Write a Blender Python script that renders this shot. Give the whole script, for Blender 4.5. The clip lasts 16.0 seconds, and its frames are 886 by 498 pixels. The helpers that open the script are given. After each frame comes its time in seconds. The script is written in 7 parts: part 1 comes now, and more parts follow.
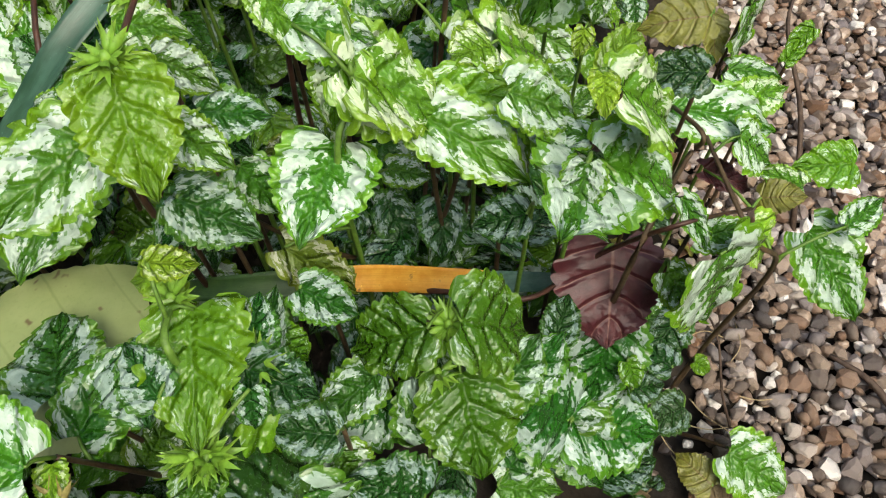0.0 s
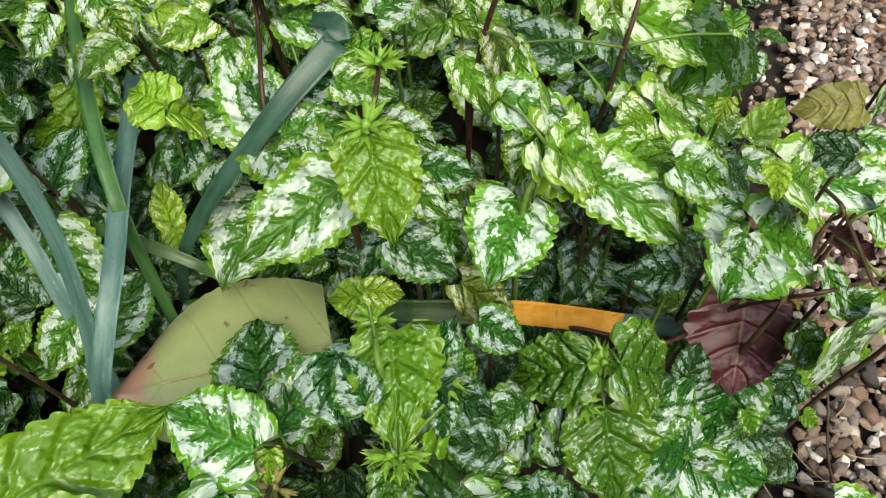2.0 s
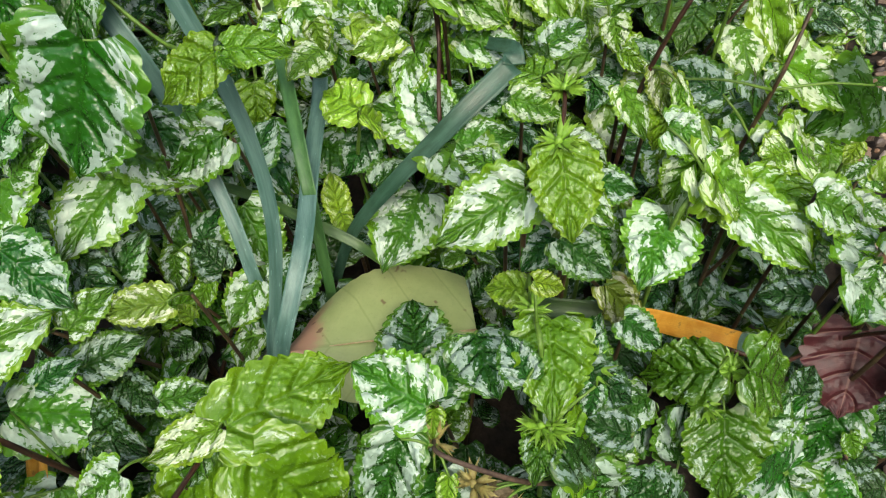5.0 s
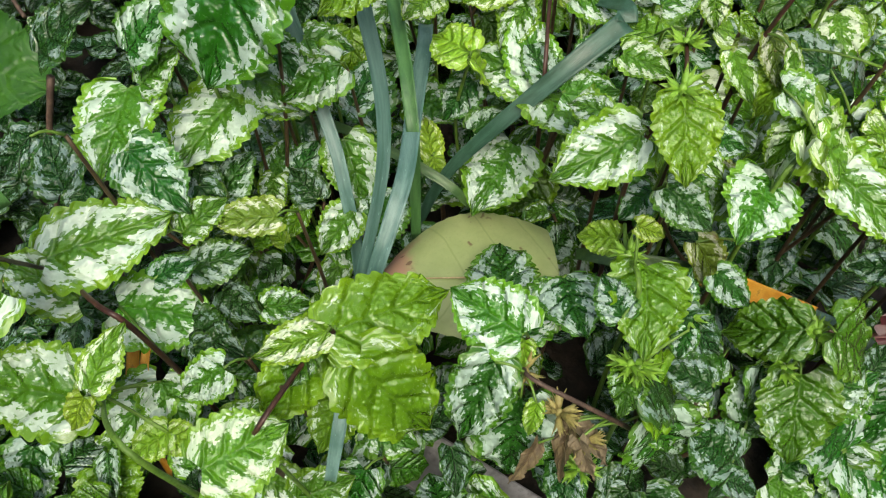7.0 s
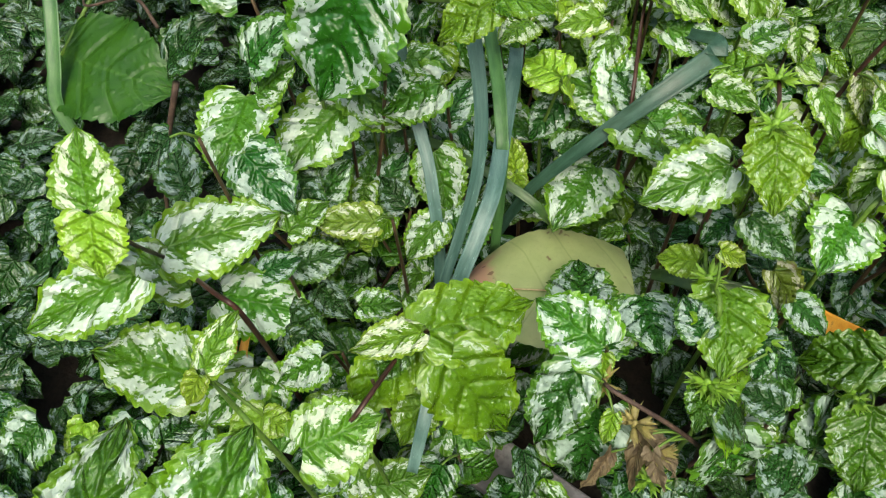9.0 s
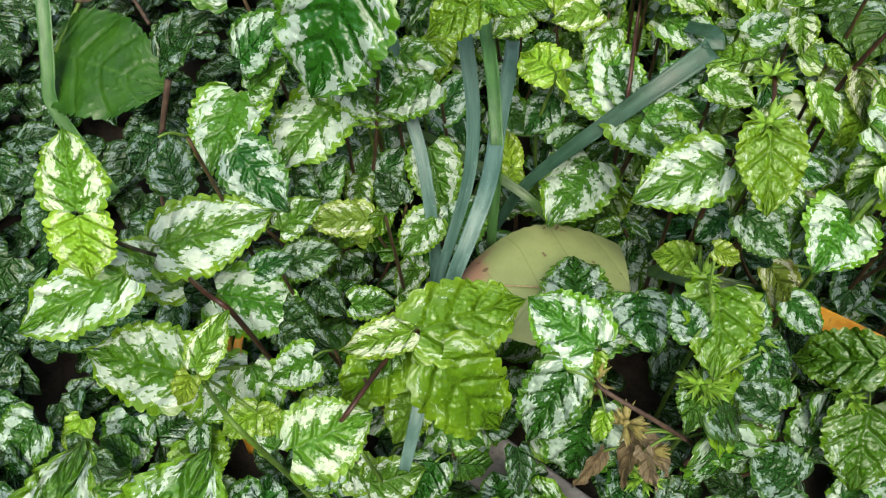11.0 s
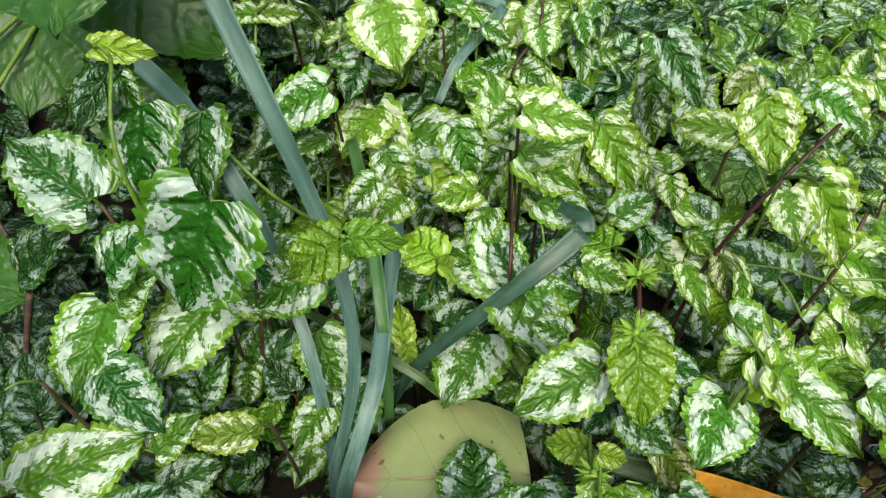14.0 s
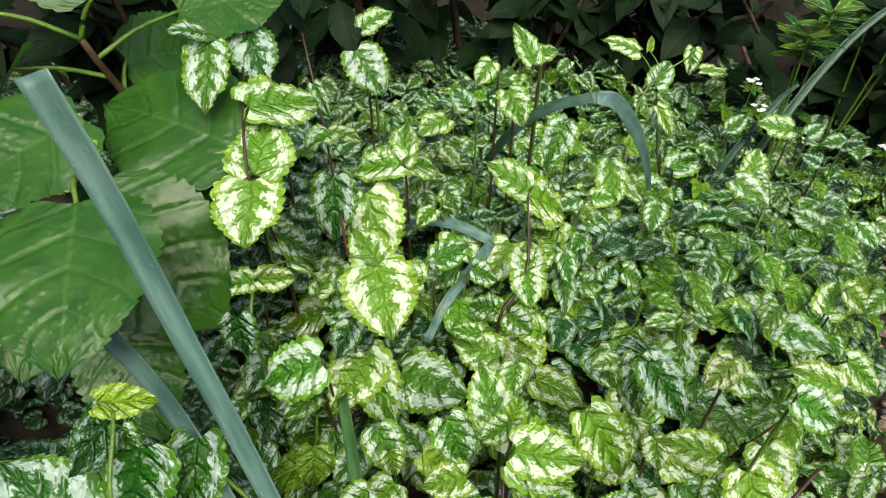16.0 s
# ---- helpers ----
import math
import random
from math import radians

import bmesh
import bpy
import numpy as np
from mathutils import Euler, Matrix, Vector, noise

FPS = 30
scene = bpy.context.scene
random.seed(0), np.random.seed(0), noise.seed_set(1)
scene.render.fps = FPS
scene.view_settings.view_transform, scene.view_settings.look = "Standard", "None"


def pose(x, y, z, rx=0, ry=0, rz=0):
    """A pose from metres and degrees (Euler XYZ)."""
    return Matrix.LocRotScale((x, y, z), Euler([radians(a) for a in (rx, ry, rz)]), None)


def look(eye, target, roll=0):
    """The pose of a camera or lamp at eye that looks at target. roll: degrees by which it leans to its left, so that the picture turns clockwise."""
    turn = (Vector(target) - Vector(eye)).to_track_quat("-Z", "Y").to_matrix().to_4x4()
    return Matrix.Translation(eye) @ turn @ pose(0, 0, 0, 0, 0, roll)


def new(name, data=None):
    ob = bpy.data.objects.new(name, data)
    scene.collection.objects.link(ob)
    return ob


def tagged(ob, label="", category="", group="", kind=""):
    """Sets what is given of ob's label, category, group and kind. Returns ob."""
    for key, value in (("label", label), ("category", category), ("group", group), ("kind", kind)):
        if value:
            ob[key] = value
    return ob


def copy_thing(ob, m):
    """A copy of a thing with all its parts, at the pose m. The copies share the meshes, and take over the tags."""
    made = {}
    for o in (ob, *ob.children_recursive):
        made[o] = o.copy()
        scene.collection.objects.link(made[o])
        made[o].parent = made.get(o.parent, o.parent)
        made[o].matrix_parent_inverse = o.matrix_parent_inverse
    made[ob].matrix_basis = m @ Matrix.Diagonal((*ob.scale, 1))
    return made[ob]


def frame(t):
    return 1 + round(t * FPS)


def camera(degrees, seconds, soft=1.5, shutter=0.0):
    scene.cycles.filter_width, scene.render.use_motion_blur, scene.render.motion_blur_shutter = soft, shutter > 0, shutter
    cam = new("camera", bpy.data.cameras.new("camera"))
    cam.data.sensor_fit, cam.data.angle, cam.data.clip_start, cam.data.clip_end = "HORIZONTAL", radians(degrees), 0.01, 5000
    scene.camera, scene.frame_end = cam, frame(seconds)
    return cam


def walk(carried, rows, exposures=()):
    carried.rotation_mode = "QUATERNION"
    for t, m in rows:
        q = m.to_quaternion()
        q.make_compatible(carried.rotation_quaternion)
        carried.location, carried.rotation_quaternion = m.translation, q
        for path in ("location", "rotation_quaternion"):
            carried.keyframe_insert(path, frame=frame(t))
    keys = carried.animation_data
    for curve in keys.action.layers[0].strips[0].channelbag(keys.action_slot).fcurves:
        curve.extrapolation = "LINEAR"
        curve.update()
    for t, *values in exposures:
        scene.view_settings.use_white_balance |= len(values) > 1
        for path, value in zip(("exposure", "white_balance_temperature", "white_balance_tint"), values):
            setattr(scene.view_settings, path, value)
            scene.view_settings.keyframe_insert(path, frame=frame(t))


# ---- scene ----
EXPOSURES = [(0.0, 0.90, 6900, 3), (10.0, 0.93, 6900, 3), (16.0, 0.86, 6900, 3)]
cam = camera(66.1, 16.0, soft=1.1)
ROWS = [  # seconds, place, turn
    (0.0, 0.0000, 0.0000, 0.5600, 33.00, -0.00, 0.00),
    (0.5, -0.0102, 0.0028, 0.5728, 32.85, 0.94, 1.71),
    (1.0, -0.0349, -0.0052, 0.5896, 33.36, 1.36, 4.43),
    (1.5, -0.0487, -0.0140, 0.6003, 34.13, 1.36, 5.38),
    (2.0, -0.0587, -0.0198, 0.6125, 34.44, 1.76, 6.87),
    (2.5, -0.0693, -0.0177, 0.6197, 34.12, 1.84, 7.83),
    (3.0, -0.1018, -0.0245, 0.6261, 33.62, 2.78, 11.70),
    (3.2, -0.1024, -0.0190, 0.6250, 33.79, 2.45, 11.88),
    (5.3, -0.1143, -0.0815, 0.6658, 35.87, 2.56, 15.09),
    (5.5, -0.1156, -0.0858, 0.6691, 35.63, 2.56, 15.59),
    (6.0, -0.1329, -0.1023, 0.6647, 35.58, 1.05, 17.44),
    (6.5, -0.1444, -0.1156, 0.6605, 35.58, 0.58, 18.66),
    (7.0, -0.1537, -0.1294, 0.6533, 35.09, 0.61, 20.13),
    (7.5, -0.1673, -0.1473, 0.6513, 35.35, 0.04, 22.22),
    (8.0, -0.1801, -0.1593, 0.6593, 35.67, 0.62, 23.88),
    (8.2, -0.1778, -0.1599, 0.6641, 36.15, 0.81, 24.51),
    (10.3, -0.1749, -0.1526, 0.6838, 35.29, 1.97, 25.35),
    (10.5, -0.1689, -0.1452, 0.6832, 34.99, 1.98, 25.30),
    (11.0, -0.1688, -0.1464, 0.6796, 35.14, 2.22, 25.44),
    (11.5, -0.1608, -0.1256, 0.6762, 34.80, 1.56, 24.59),
    (12.0, -0.1563, -0.0905, 0.6889, 36.09, 1.69, 22.07),
    (12.5, -0.1651, -0.0807, 0.6939, 37.38, 1.87, 20.50),
    (13.0, -0.1649, -0.0734, 0.6930, 37.74, 0.59, 19.71),
    (13.5, -0.1664, -0.0652, 0.7048, 38.72, 0.58, 19.16),
    (14.0, -0.1657, -0.0554, 0.7313, 40.86, 0.24, 18.65),
    (14.5, -0.1546, -0.0518, 0.7578, 42.57, 0.36, 18.33),
    (15.0, -0.1506, -0.0439, 0.8054, 43.96, 0.22, 18.39),
    (15.5, -0.1736, -0.0076, 0.8491, 46.63, -0.96, 17.47),
    (16.0, -0.2164, 0.0547, 0.8689, 47.51, -1.54, 17.81),
]
walk(cam, [(t, pose(*row)) for t, *row in ROWS], EXPOSURES)

# ---- overcast daylight ----
world = bpy.data.worlds.new("sky")
scene.world = world
world.use_nodes = True
sky = world.node_tree.nodes.new("ShaderNodeTexSky")
sky.sky_type, sky.sun_disc = "NISHITA", False
sky.sun_elevation, sky.sun_rotation = radians(55), radians(150)
sky.air_density, sky.dust_density, sky.ozone_density = 1.0, 4.0, 0.6
background = world.node_tree.nodes["Background"]
background.inputs["Strength"].default_value = 0.15
world.node_tree.links.new(sky.outputs[0], background.inputs["Color"])
sun = new("sun", bpy.data.lights.new("sun", "SUN"))
sun.data.energy, sun.data.angle, sun.data.color = 1.5, radians(40), (1.0, 0.97, 0.92)
sun.matrix_basis = look((0.5, -1.0, 3.0), (-0.1, 0.5, 0.2))


# ---- materials ----
def nodes_of(name):
    """A node material, its tree and its Principled shader."""
    m = bpy.data.materials.new(name)
    m.use_nodes = True
    return m, m.node_tree, m.node_tree.nodes["Principled BSDF"]


class Nodes:
    """Short names for the nodes of one tree."""

    def __init__(self, tree):
        self.tree = tree

    def put(self, kind, **values):
        n = self.tree.nodes.new(kind)
        for key, value in values.items():
            n.inputs[key.replace("_", " ")].default_value = value
        return n

    def link(self, a, b):
        self.tree.links.new(a, b)

    def math(self, op, a, b=0.0, c=None, clamp=False):
        n = self.tree.nodes.new("ShaderNodeMath")
        n.operation, n.use_clamp = op, clamp
        for slot, value in zip(n.inputs, (a, b) if c is None else (a, b, c)):
            if isinstance(value, (int, float)):
                slot.default_value = value
            else:
                self.link(value, slot)
        return n.outputs[0]

    def step(self, value, low, high, to_low=0.0, to_high=1.0):
        n = self.tree.nodes.new("ShaderNodeMapRange")
        n.interpolation_type = "SMOOTHSTEP"
        self.link(value, n.inputs[0])
        for slot, v in zip(n.inputs[1:5], (low, high, to_low, to_high)):
            slot.default_value = v
        return n.outputs[0]

    def mix(self, factor, a, b):
        n = self.tree.nodes.new("ShaderNodeMix")
        n.data_type = "RGBA"
        for slot, value in zip((n.inputs[0], n.inputs[6], n.inputs[7]), (factor, a, b)):
            if isinstance(value, (int, float)):
                slot.default_value = value
            elif isinstance(value, tuple):
                slot.default_value = (*value, 1.0)
            else:
                self.link(value, slot)
        return n.outputs[2]

    def vector(self, x, y, z):
        n = self.tree.nodes.new("ShaderNodeCombineXYZ")
        for slot, value in zip(n.inputs, (x, y, z)):
            if isinstance(value, (int, float)):
                slot.default_value = value
            else:
                self.link(value, slot)
        return n.outputs[0]

    def noise(self, vector, scale, detail=3.0, rough=0.55, w=None):
        n = self.tree.nodes.new("ShaderNodeTexNoise")
        n.inputs["Scale"].default_value, n.inputs["Detail"].default_value, n.inputs["Roughness"].default_value = scale, detail, rough
        if w is not None:
            n.noise_dimensions = "4D"
            self.link(w, n.inputs["W"])
        if vector is not None:
            self.link(vector, n.inputs["Vector"])
        return n.outputs[0]

    def bump(self, height, strength, distance):
        n = self.tree.nodes.new("ShaderNodeBump")
        n.inputs["Strength"].default_value, n.inputs["Distance"].default_value = strength, distance
        self.link(height, n.inputs["Height"])
        return n.outputs[0]


def see_through(k, shader, colour, share):
    """Lets some light through a thin leaf."""
    thin = k.tree.nodes.new("ShaderNodeBsdfTranslucent")
    blend = k.tree.nodes.new("ShaderNodeMixShader")
    blend.inputs[0].default_value = share
    k.link(colour, thin.inputs["Color"])
    k.link(shader.outputs[0], blend.inputs[1])
    k.link(thin.outputs[0], blend.inputs[2])
    k.link(blend.outputs[0], k.tree.nodes["Material Output"].inputs["Surface"])


def leaf_material(name, green, rim, silver, amount, veins=4.3, rough=0.3, vein=None, spots=0.0):
    """A wet nettle-like leaf: green along the midrib and the edge, silver dabs between the side veins."""
    m, tree, shader = nodes_of(name)
    k = Nodes(tree)
    uv = tree.nodes.new("ShaderNodeUVMap")
    parts = tree.nodes.new("ShaderNodeSeparateXYZ")
    k.link(uv.outputs[0], parts.inputs[0])
    info = tree.nodes.new("ShaderNodeObjectInfo")
    isle = tree.nodes.new("ShaderNodeNewGeometry")
    luck = k.math("FRACT", k.math("ADD", info.outputs["Random"], isle.outputs["Random Per Island"]))
    chance = k.math("MULTIPLY", luck, 37.0)
    u, side = parts.outputs[0], parts.outputs[1]
    out = k.math("ABSOLUTE", k.math("SUBTRACT", k.math("MULTIPLY", side, 2.0), 1.0))
    flat = k.vector(k.math("MULTIPLY", u, 1.3), side, 0.0)
    wobble = k.noise(flat, 6.0, 2.0, w=chance)
    s = k.math("ADD", k.math("SUBTRACT", u, k.math("MULTIPLY", k.math("POWER", out, 0.85), 0.28)), k.math("MULTIPLY", k.math("SUBTRACT", wobble, 0.5), 0.07))
    phase = k.math("FRACT", k.math("MULTIPLY", s, veins))
    near = k.math("ABSOLUTE", k.math("SUBTRACT", phase, 0.5))          # 0.5 on a side vein
    rib = k.math("MAXIMUM", k.step(near, 0.462, 0.492), k.step(out, 0.045, 0.012))
    fine = k.noise(flat, 34.0, 3.0, 0.65, w=chance)
    patch = k.noise(flat, 2.6, 2.0, 0.5, w=chance)
    jag = k.noise(flat, 17.0, 4.0, 0.7, w=chance)
    streaks = k.noise(k.vector(k.math("MULTIPLY", s, 8.0), k.math("MULTIPLY", side, 5.0), 0.0), 1.0, 3.0, 0.65, w=chance)
    dabs = tree.nodes.new("ShaderNodeTexVoronoi")
    dabs.voronoi_dimensions, dabs.feature = "4D", "F1"
    dabs.inputs["Scale"].default_value = 1.0
    k.link(k.vector(k.math("MULTIPLY", s, 21.0), k.math("MULTIPLY", side, 21.0), 0.0), dabs.inputs["Vector"])
    k.link(chance, dabs.inputs["W"])
    spot = tree.nodes.new("ShaderNodeSeparateColor")
    k.link(dabs.outputs["Color"], spot.inputs[0])
    # silver begins some way from the midrib, later along the side veins, and stops short of the edge
    way = k.math("ADD", out, k.math("MULTIPLY", k.math("SUBTRACT", streaks, 0.5), 0.16))
    way = k.math("ADD", way, k.math("MULTIPLY", k.math("SUBTRACT", jag, 0.5), 0.60))
    way = k.math("ADD", way, k.math("MULTIPLY", k.math("SUBTRACT", spot.outputs[0], 0.5), 0.34))
    way = k.math("SUBTRACT", way, k.math("MULTIPLY", k.step(near, 0.24, 0.5), 0.22))
    way = k.math("ADD", way, k.math("MULTIPLY", k.math("SUBTRACT", patch, 0.5), 0.55))
    way = k.math("ADD", way, k.math("MULTIPLY", k.math("SUBTRACT", k.math("FRACT", k.math("MULTIPLY", chance, 2.9)), 0.5), 0.20))
    reach = 0.78 - 0.62 * amount
    rest = k.math("ADD", out, k.math("MULTIPLY", k.math("SUBTRACT", jag, 0.5), 0.40))
    rest = k.math("ADD", rest, k.math("MULTIPLY", k.math("SUBTRACT", spot.outputs[0], 0.5), 0.22))
    outer = k.math("MULTIPLY", k.step(rest, 0.82, 0.76), k.step(k.math("ADD", u, k.math("MULTIPLY", k.math("SUBTRACT", jag, 0.5), 0.2)), 0.93, 0.87))
    mask = k.math("MULTIPLY", k.step(way, reach, reach + 0.035), outer)
    mask = k.math("MULTIPLY", mask, k.step(spot.outputs[1], 0.04, 0.07, 0.25, 1.0))
    veil = k.math("MULTIPLY", k.math("MULTIPLY", k.step(way, reach - 0.15, reach), outer), 0.05)
    cells = tree.nodes.new("ShaderNodeTexVoronoi")
    cells.voronoi_dimensions, cells.feature = "4D", "SMOOTH_F1"
    cells.inputs["Scale"].default_value = 15.0
    k.link(flat, cells.inputs["Vector"])
    k.link(chance, cells.inputs["W"])
    net = k.step(cells.outputs["Distance"], 0.42, 0.70)
    dim = tuple(c * 0.55 for c in green)
    tone = k.mix(k.step(k.math("ADD", out, k.math("MULTIPLY", k.math("SUBTRACT", jag, 0.5), 0.5)), 0.40, 1.0), green, rim)
    tone = k.mix(k.math("MULTIPLY", k.step(wobble, 0.35, 0.7), 0.35), tone, tuple(c * 0.68 for c in green))
    tone = k.mix(k.math("MULTIPLY", net, 0.22), tone, dim)
    tone = k.mix(k.math("MULTIPLY", rib, 0.5), tone, vein or dim)
    pale = k.mix(k.step(fine, 0.4, 0.75), silver, tuple(c * 0.84 for c in silver))
    pale = k.mix(k.math("MAXIMUM", k.math("MULTIPLY", rib, 0.50), k.math("MULTIPLY", net, 0.18)), pale, green)
    colour = k.mix(k.math("MAXIMUM", mask, veil), tone, pale)
    if spots:
        brown = k.noise(flat, 3.2, 3.0, 0.6, w=chance)
        colour = k.mix(k.math("MULTIPLY", k.step(brown, 0.62, 0.72), spots), colour, (0.16, 0.07, 0.03))
    shade = tree.nodes.new("ShaderNodeHueSaturation")
    k.link(colour, shade.inputs["Color"])
    k.link(k.math("ADD", k.math("MULTIPLY", luck, 0.3), 0.83), shade.inputs["Value"])
    k.link(k.math("ADD", k.math("MULTIPLY", k.math("FRACT", k.math("MULTIPLY", chance, 1.7)), 0.022), 0.489), shade.inputs["Hue"])
    colour = shade.outputs[0]
    k.link(colour, shader.inputs["Base Color"])
    k.link(k.math("ADD", k.math("MULTIPLY", fine, 0.22), rough - 0.16), shader.inputs["Roughness"])
    shader.inputs["Specular IOR Level"].default_value = 0.65
    quilt = k.math("MULTIPLY", k.step(near, 0.5, 0.26), k.step(out, 0.0, 0.12))
    blister = k.step(cells.outputs["Distance"], 0.62, 0.1)
    height = k.math("ADD", k.math("ADD", k.math("MULTIPLY", quilt, 1.0), k.math("MULTIPLY", blister, 0.7)), k.math("MULTIPLY", fine, 0.3))
    k.link(k.bump(height, 0.9, 0.0020), shader.inputs["Normal"])
    see_through(k, shader, colour, 0.12)
    return m


def plain_leaf(name, low, high, rough=0.35, scale=60.0, vein=None, veins=5.0, thin=0.18, brown=None, net=15.0, relief=0.0012, gloss=0.5, blisters=0.45):
    """A leaf with soft mottling and pale side veins; brown: colour and reach of a withered end."""
    m, tree, shader = nodes_of(name)
    k = Nodes(tree)
    uv = tree.nodes.new("ShaderNodeUVMap")
    parts = tree.nodes.new("ShaderNodeSeparateXYZ")
    k.link(uv.outputs[0], parts.inputs[0])
    info = tree.nodes.new("ShaderNodeObjectInfo")
    chance = k.math("MULTIPLY", info.outputs["Random"], 37.0)
    u, side = parts.outputs[0], parts.outputs[1]
    out = k.math("ABSOLUTE", k.math("SUBTRACT", k.math("MULTIPLY", side, 2.0), 1.0))
    flat = k.vector(k.math("MULTIPLY", u, 1.3), side, 0.0)
    coarse = k.noise(flat, 4.0, 4.0, 0.6, w=chance)
    fine = k.noise(flat, scale, 3.0, 0.6, w=chance)
    colour = k.mix(k.step(coarse, 0.3, 0.7), low, high)
    colour = k.mix(k.math("MULTIPLY", k.step(fine, 0.5, 0.8), 0.25), colour, tuple(c * 0.6 for c in low))
    s = k.math("ADD", k.math("SUBTRACT", u, k.math("MULTIPLY", out, 0.2)), k.math("MULTIPLY", coarse, 0.03))
    near = k.math("ABSOLUTE", k.math("SUBTRACT", k.math("FRACT", k.math("MULTIPLY", s, veins)), 0.5))
    rib = k.math("MAXIMUM", k.step(near, 0.46, 0.498), k.step(out, 0.05, 0.01))
    if vein:
        colour = k.mix(k.math("MULTIPLY", rib, 0.7), colour, vein)
    if brown:
        dead, reach = brown
        edge = k.math("ADD", u, k.math("MULTIPLY", k.math("SUBTRACT", coarse, 0.5), 0.45))
        colour = k.mix(k.step(edge, reach, reach + 0.14), colour, dead)
        spot = k.noise(flat, 9.0, 2.0, 0.5, w=chance)
        colour = k.mix(k.math("MULTIPLY", k.step(spot, 0.66, 0.72), 0.8), colour, (0.12, 0.06, 0.03))
    k.link(colour, shader.inputs["Base Color"])
    k.link(k.math("ADD", k.math("MULTIPLY", fine, 0.25), rough - 0.12), shader.inputs["Roughness"])
    shader.inputs["Specular IOR Level"].default_value = gloss
    cells = tree.nodes.new("ShaderNodeTexVoronoi")
    cells.voronoi_dimensions, cells.feature = "4D", "SMOOTH_F1"
    cells.inputs["Scale"].default_value = net
    k.link(flat, cells.inputs["Vector"])
    k.link(chance, cells.inputs["W"])
    blister = k.step(cells.outputs["Distance"], 0.62, 0.1)
    height = k.math("ADD", k.step(near, 0.5, 0.32), k.math("ADD", k.math("MULTIPLY", blister, blisters), k.math("MULTIPLY", fine, 0.3)))
    k.link(k.bump(height, 0.7, relief), shader.inputs["Normal"])
    see_through(k, shader, colour, thin)
    return m


def rough_material(name, low, high, rough=0.8, scale=40.0, bump=0.002, random_tone=0.0, third=None, gloss=0.4):
    """Soil, bark, stone: two tones of noise with relief, in object space."""
    m, tree, shader = nodes_of(name)
    k = Nodes(tree)
    place = tree.nodes.new("ShaderNodeTexCoord").outputs["Object"]
    big, small = k.noise(place, scale, 4.0, 0.6), k.noise(place, scale * 6.0, 4.0, 0.65)
    colour = k.mix(k.step(big, 0.35, 0.65), low, high)
    colour = k.mix(k.math("MULTIPLY", k.step(small, 0.45, 0.7), 0.5), colour, tuple(c * 0.5 for c in low))
    if third:
        colour = k.mix(k.step(k.noise(place, scale * 0.37, 2.0), 0.55, 0.62), colour, third)
    if random_tone:
        info = tree.nodes.new("ShaderNodeObjectInfo")
        isle = tree.nodes.new("ShaderNodeNewGeometry")
        chance = k.math("FRACT", k.math("ADD", info.outputs["Random"], isle.outputs["Random Per Island"]))
        ramp = tree.nodes.new("ShaderNodeValToRGB")
        ramp.color_ramp.interpolation = "LINEAR"
        tones = [(0.0, (0.06, 0.05, 0.05)), (0.16, (0.16, 0.12, 0.095)), (0.32, (0.33, 0.25, 0.19)), (0.46, (0.20, 0.115, 0.07)),
                 (0.58, (0.36, 0.27, 0.20)), (0.72, (0.22, 0.19, 0.19)), (0.85, (0.48, 0.41, 0.36)), (1.0, (0.86, 0.83, 0.79))]
        for n, (at, tone) in enumerate(tones):
            e = ramp.color_ramp.elements[n] if n < 2 else ramp.color_ramp.elements.new(at)
            e.position, e.color = at, (*tone, 1.0)
        k.link(chance, ramp.inputs[0])
        blend = tree.nodes.new("ShaderNodeMix")
        blend.data_type, blend.blend_type = "RGBA", "MULTIPLY"
        blend.inputs[0].default_value = random_tone
        k.link(ramp.outputs[0], blend.inputs[6])
        k.link(colour, blend.inputs[7])
        colour = blend.outputs[2]
    k.link(colour, shader.inputs["Base Color"])
    shader.inputs["Specular IOR Level"].default_value = gloss
    k.link(k.math("ADD", k.math("MULTIPLY", small, 0.3), rough - 0.15), shader.inputs["Roughness"])
    k.link(k.bump(k.math("ADD", big, k.math("MULTIPLY", small, 0.4)), 0.7, bump), shader.inputs["Normal"])
    return m


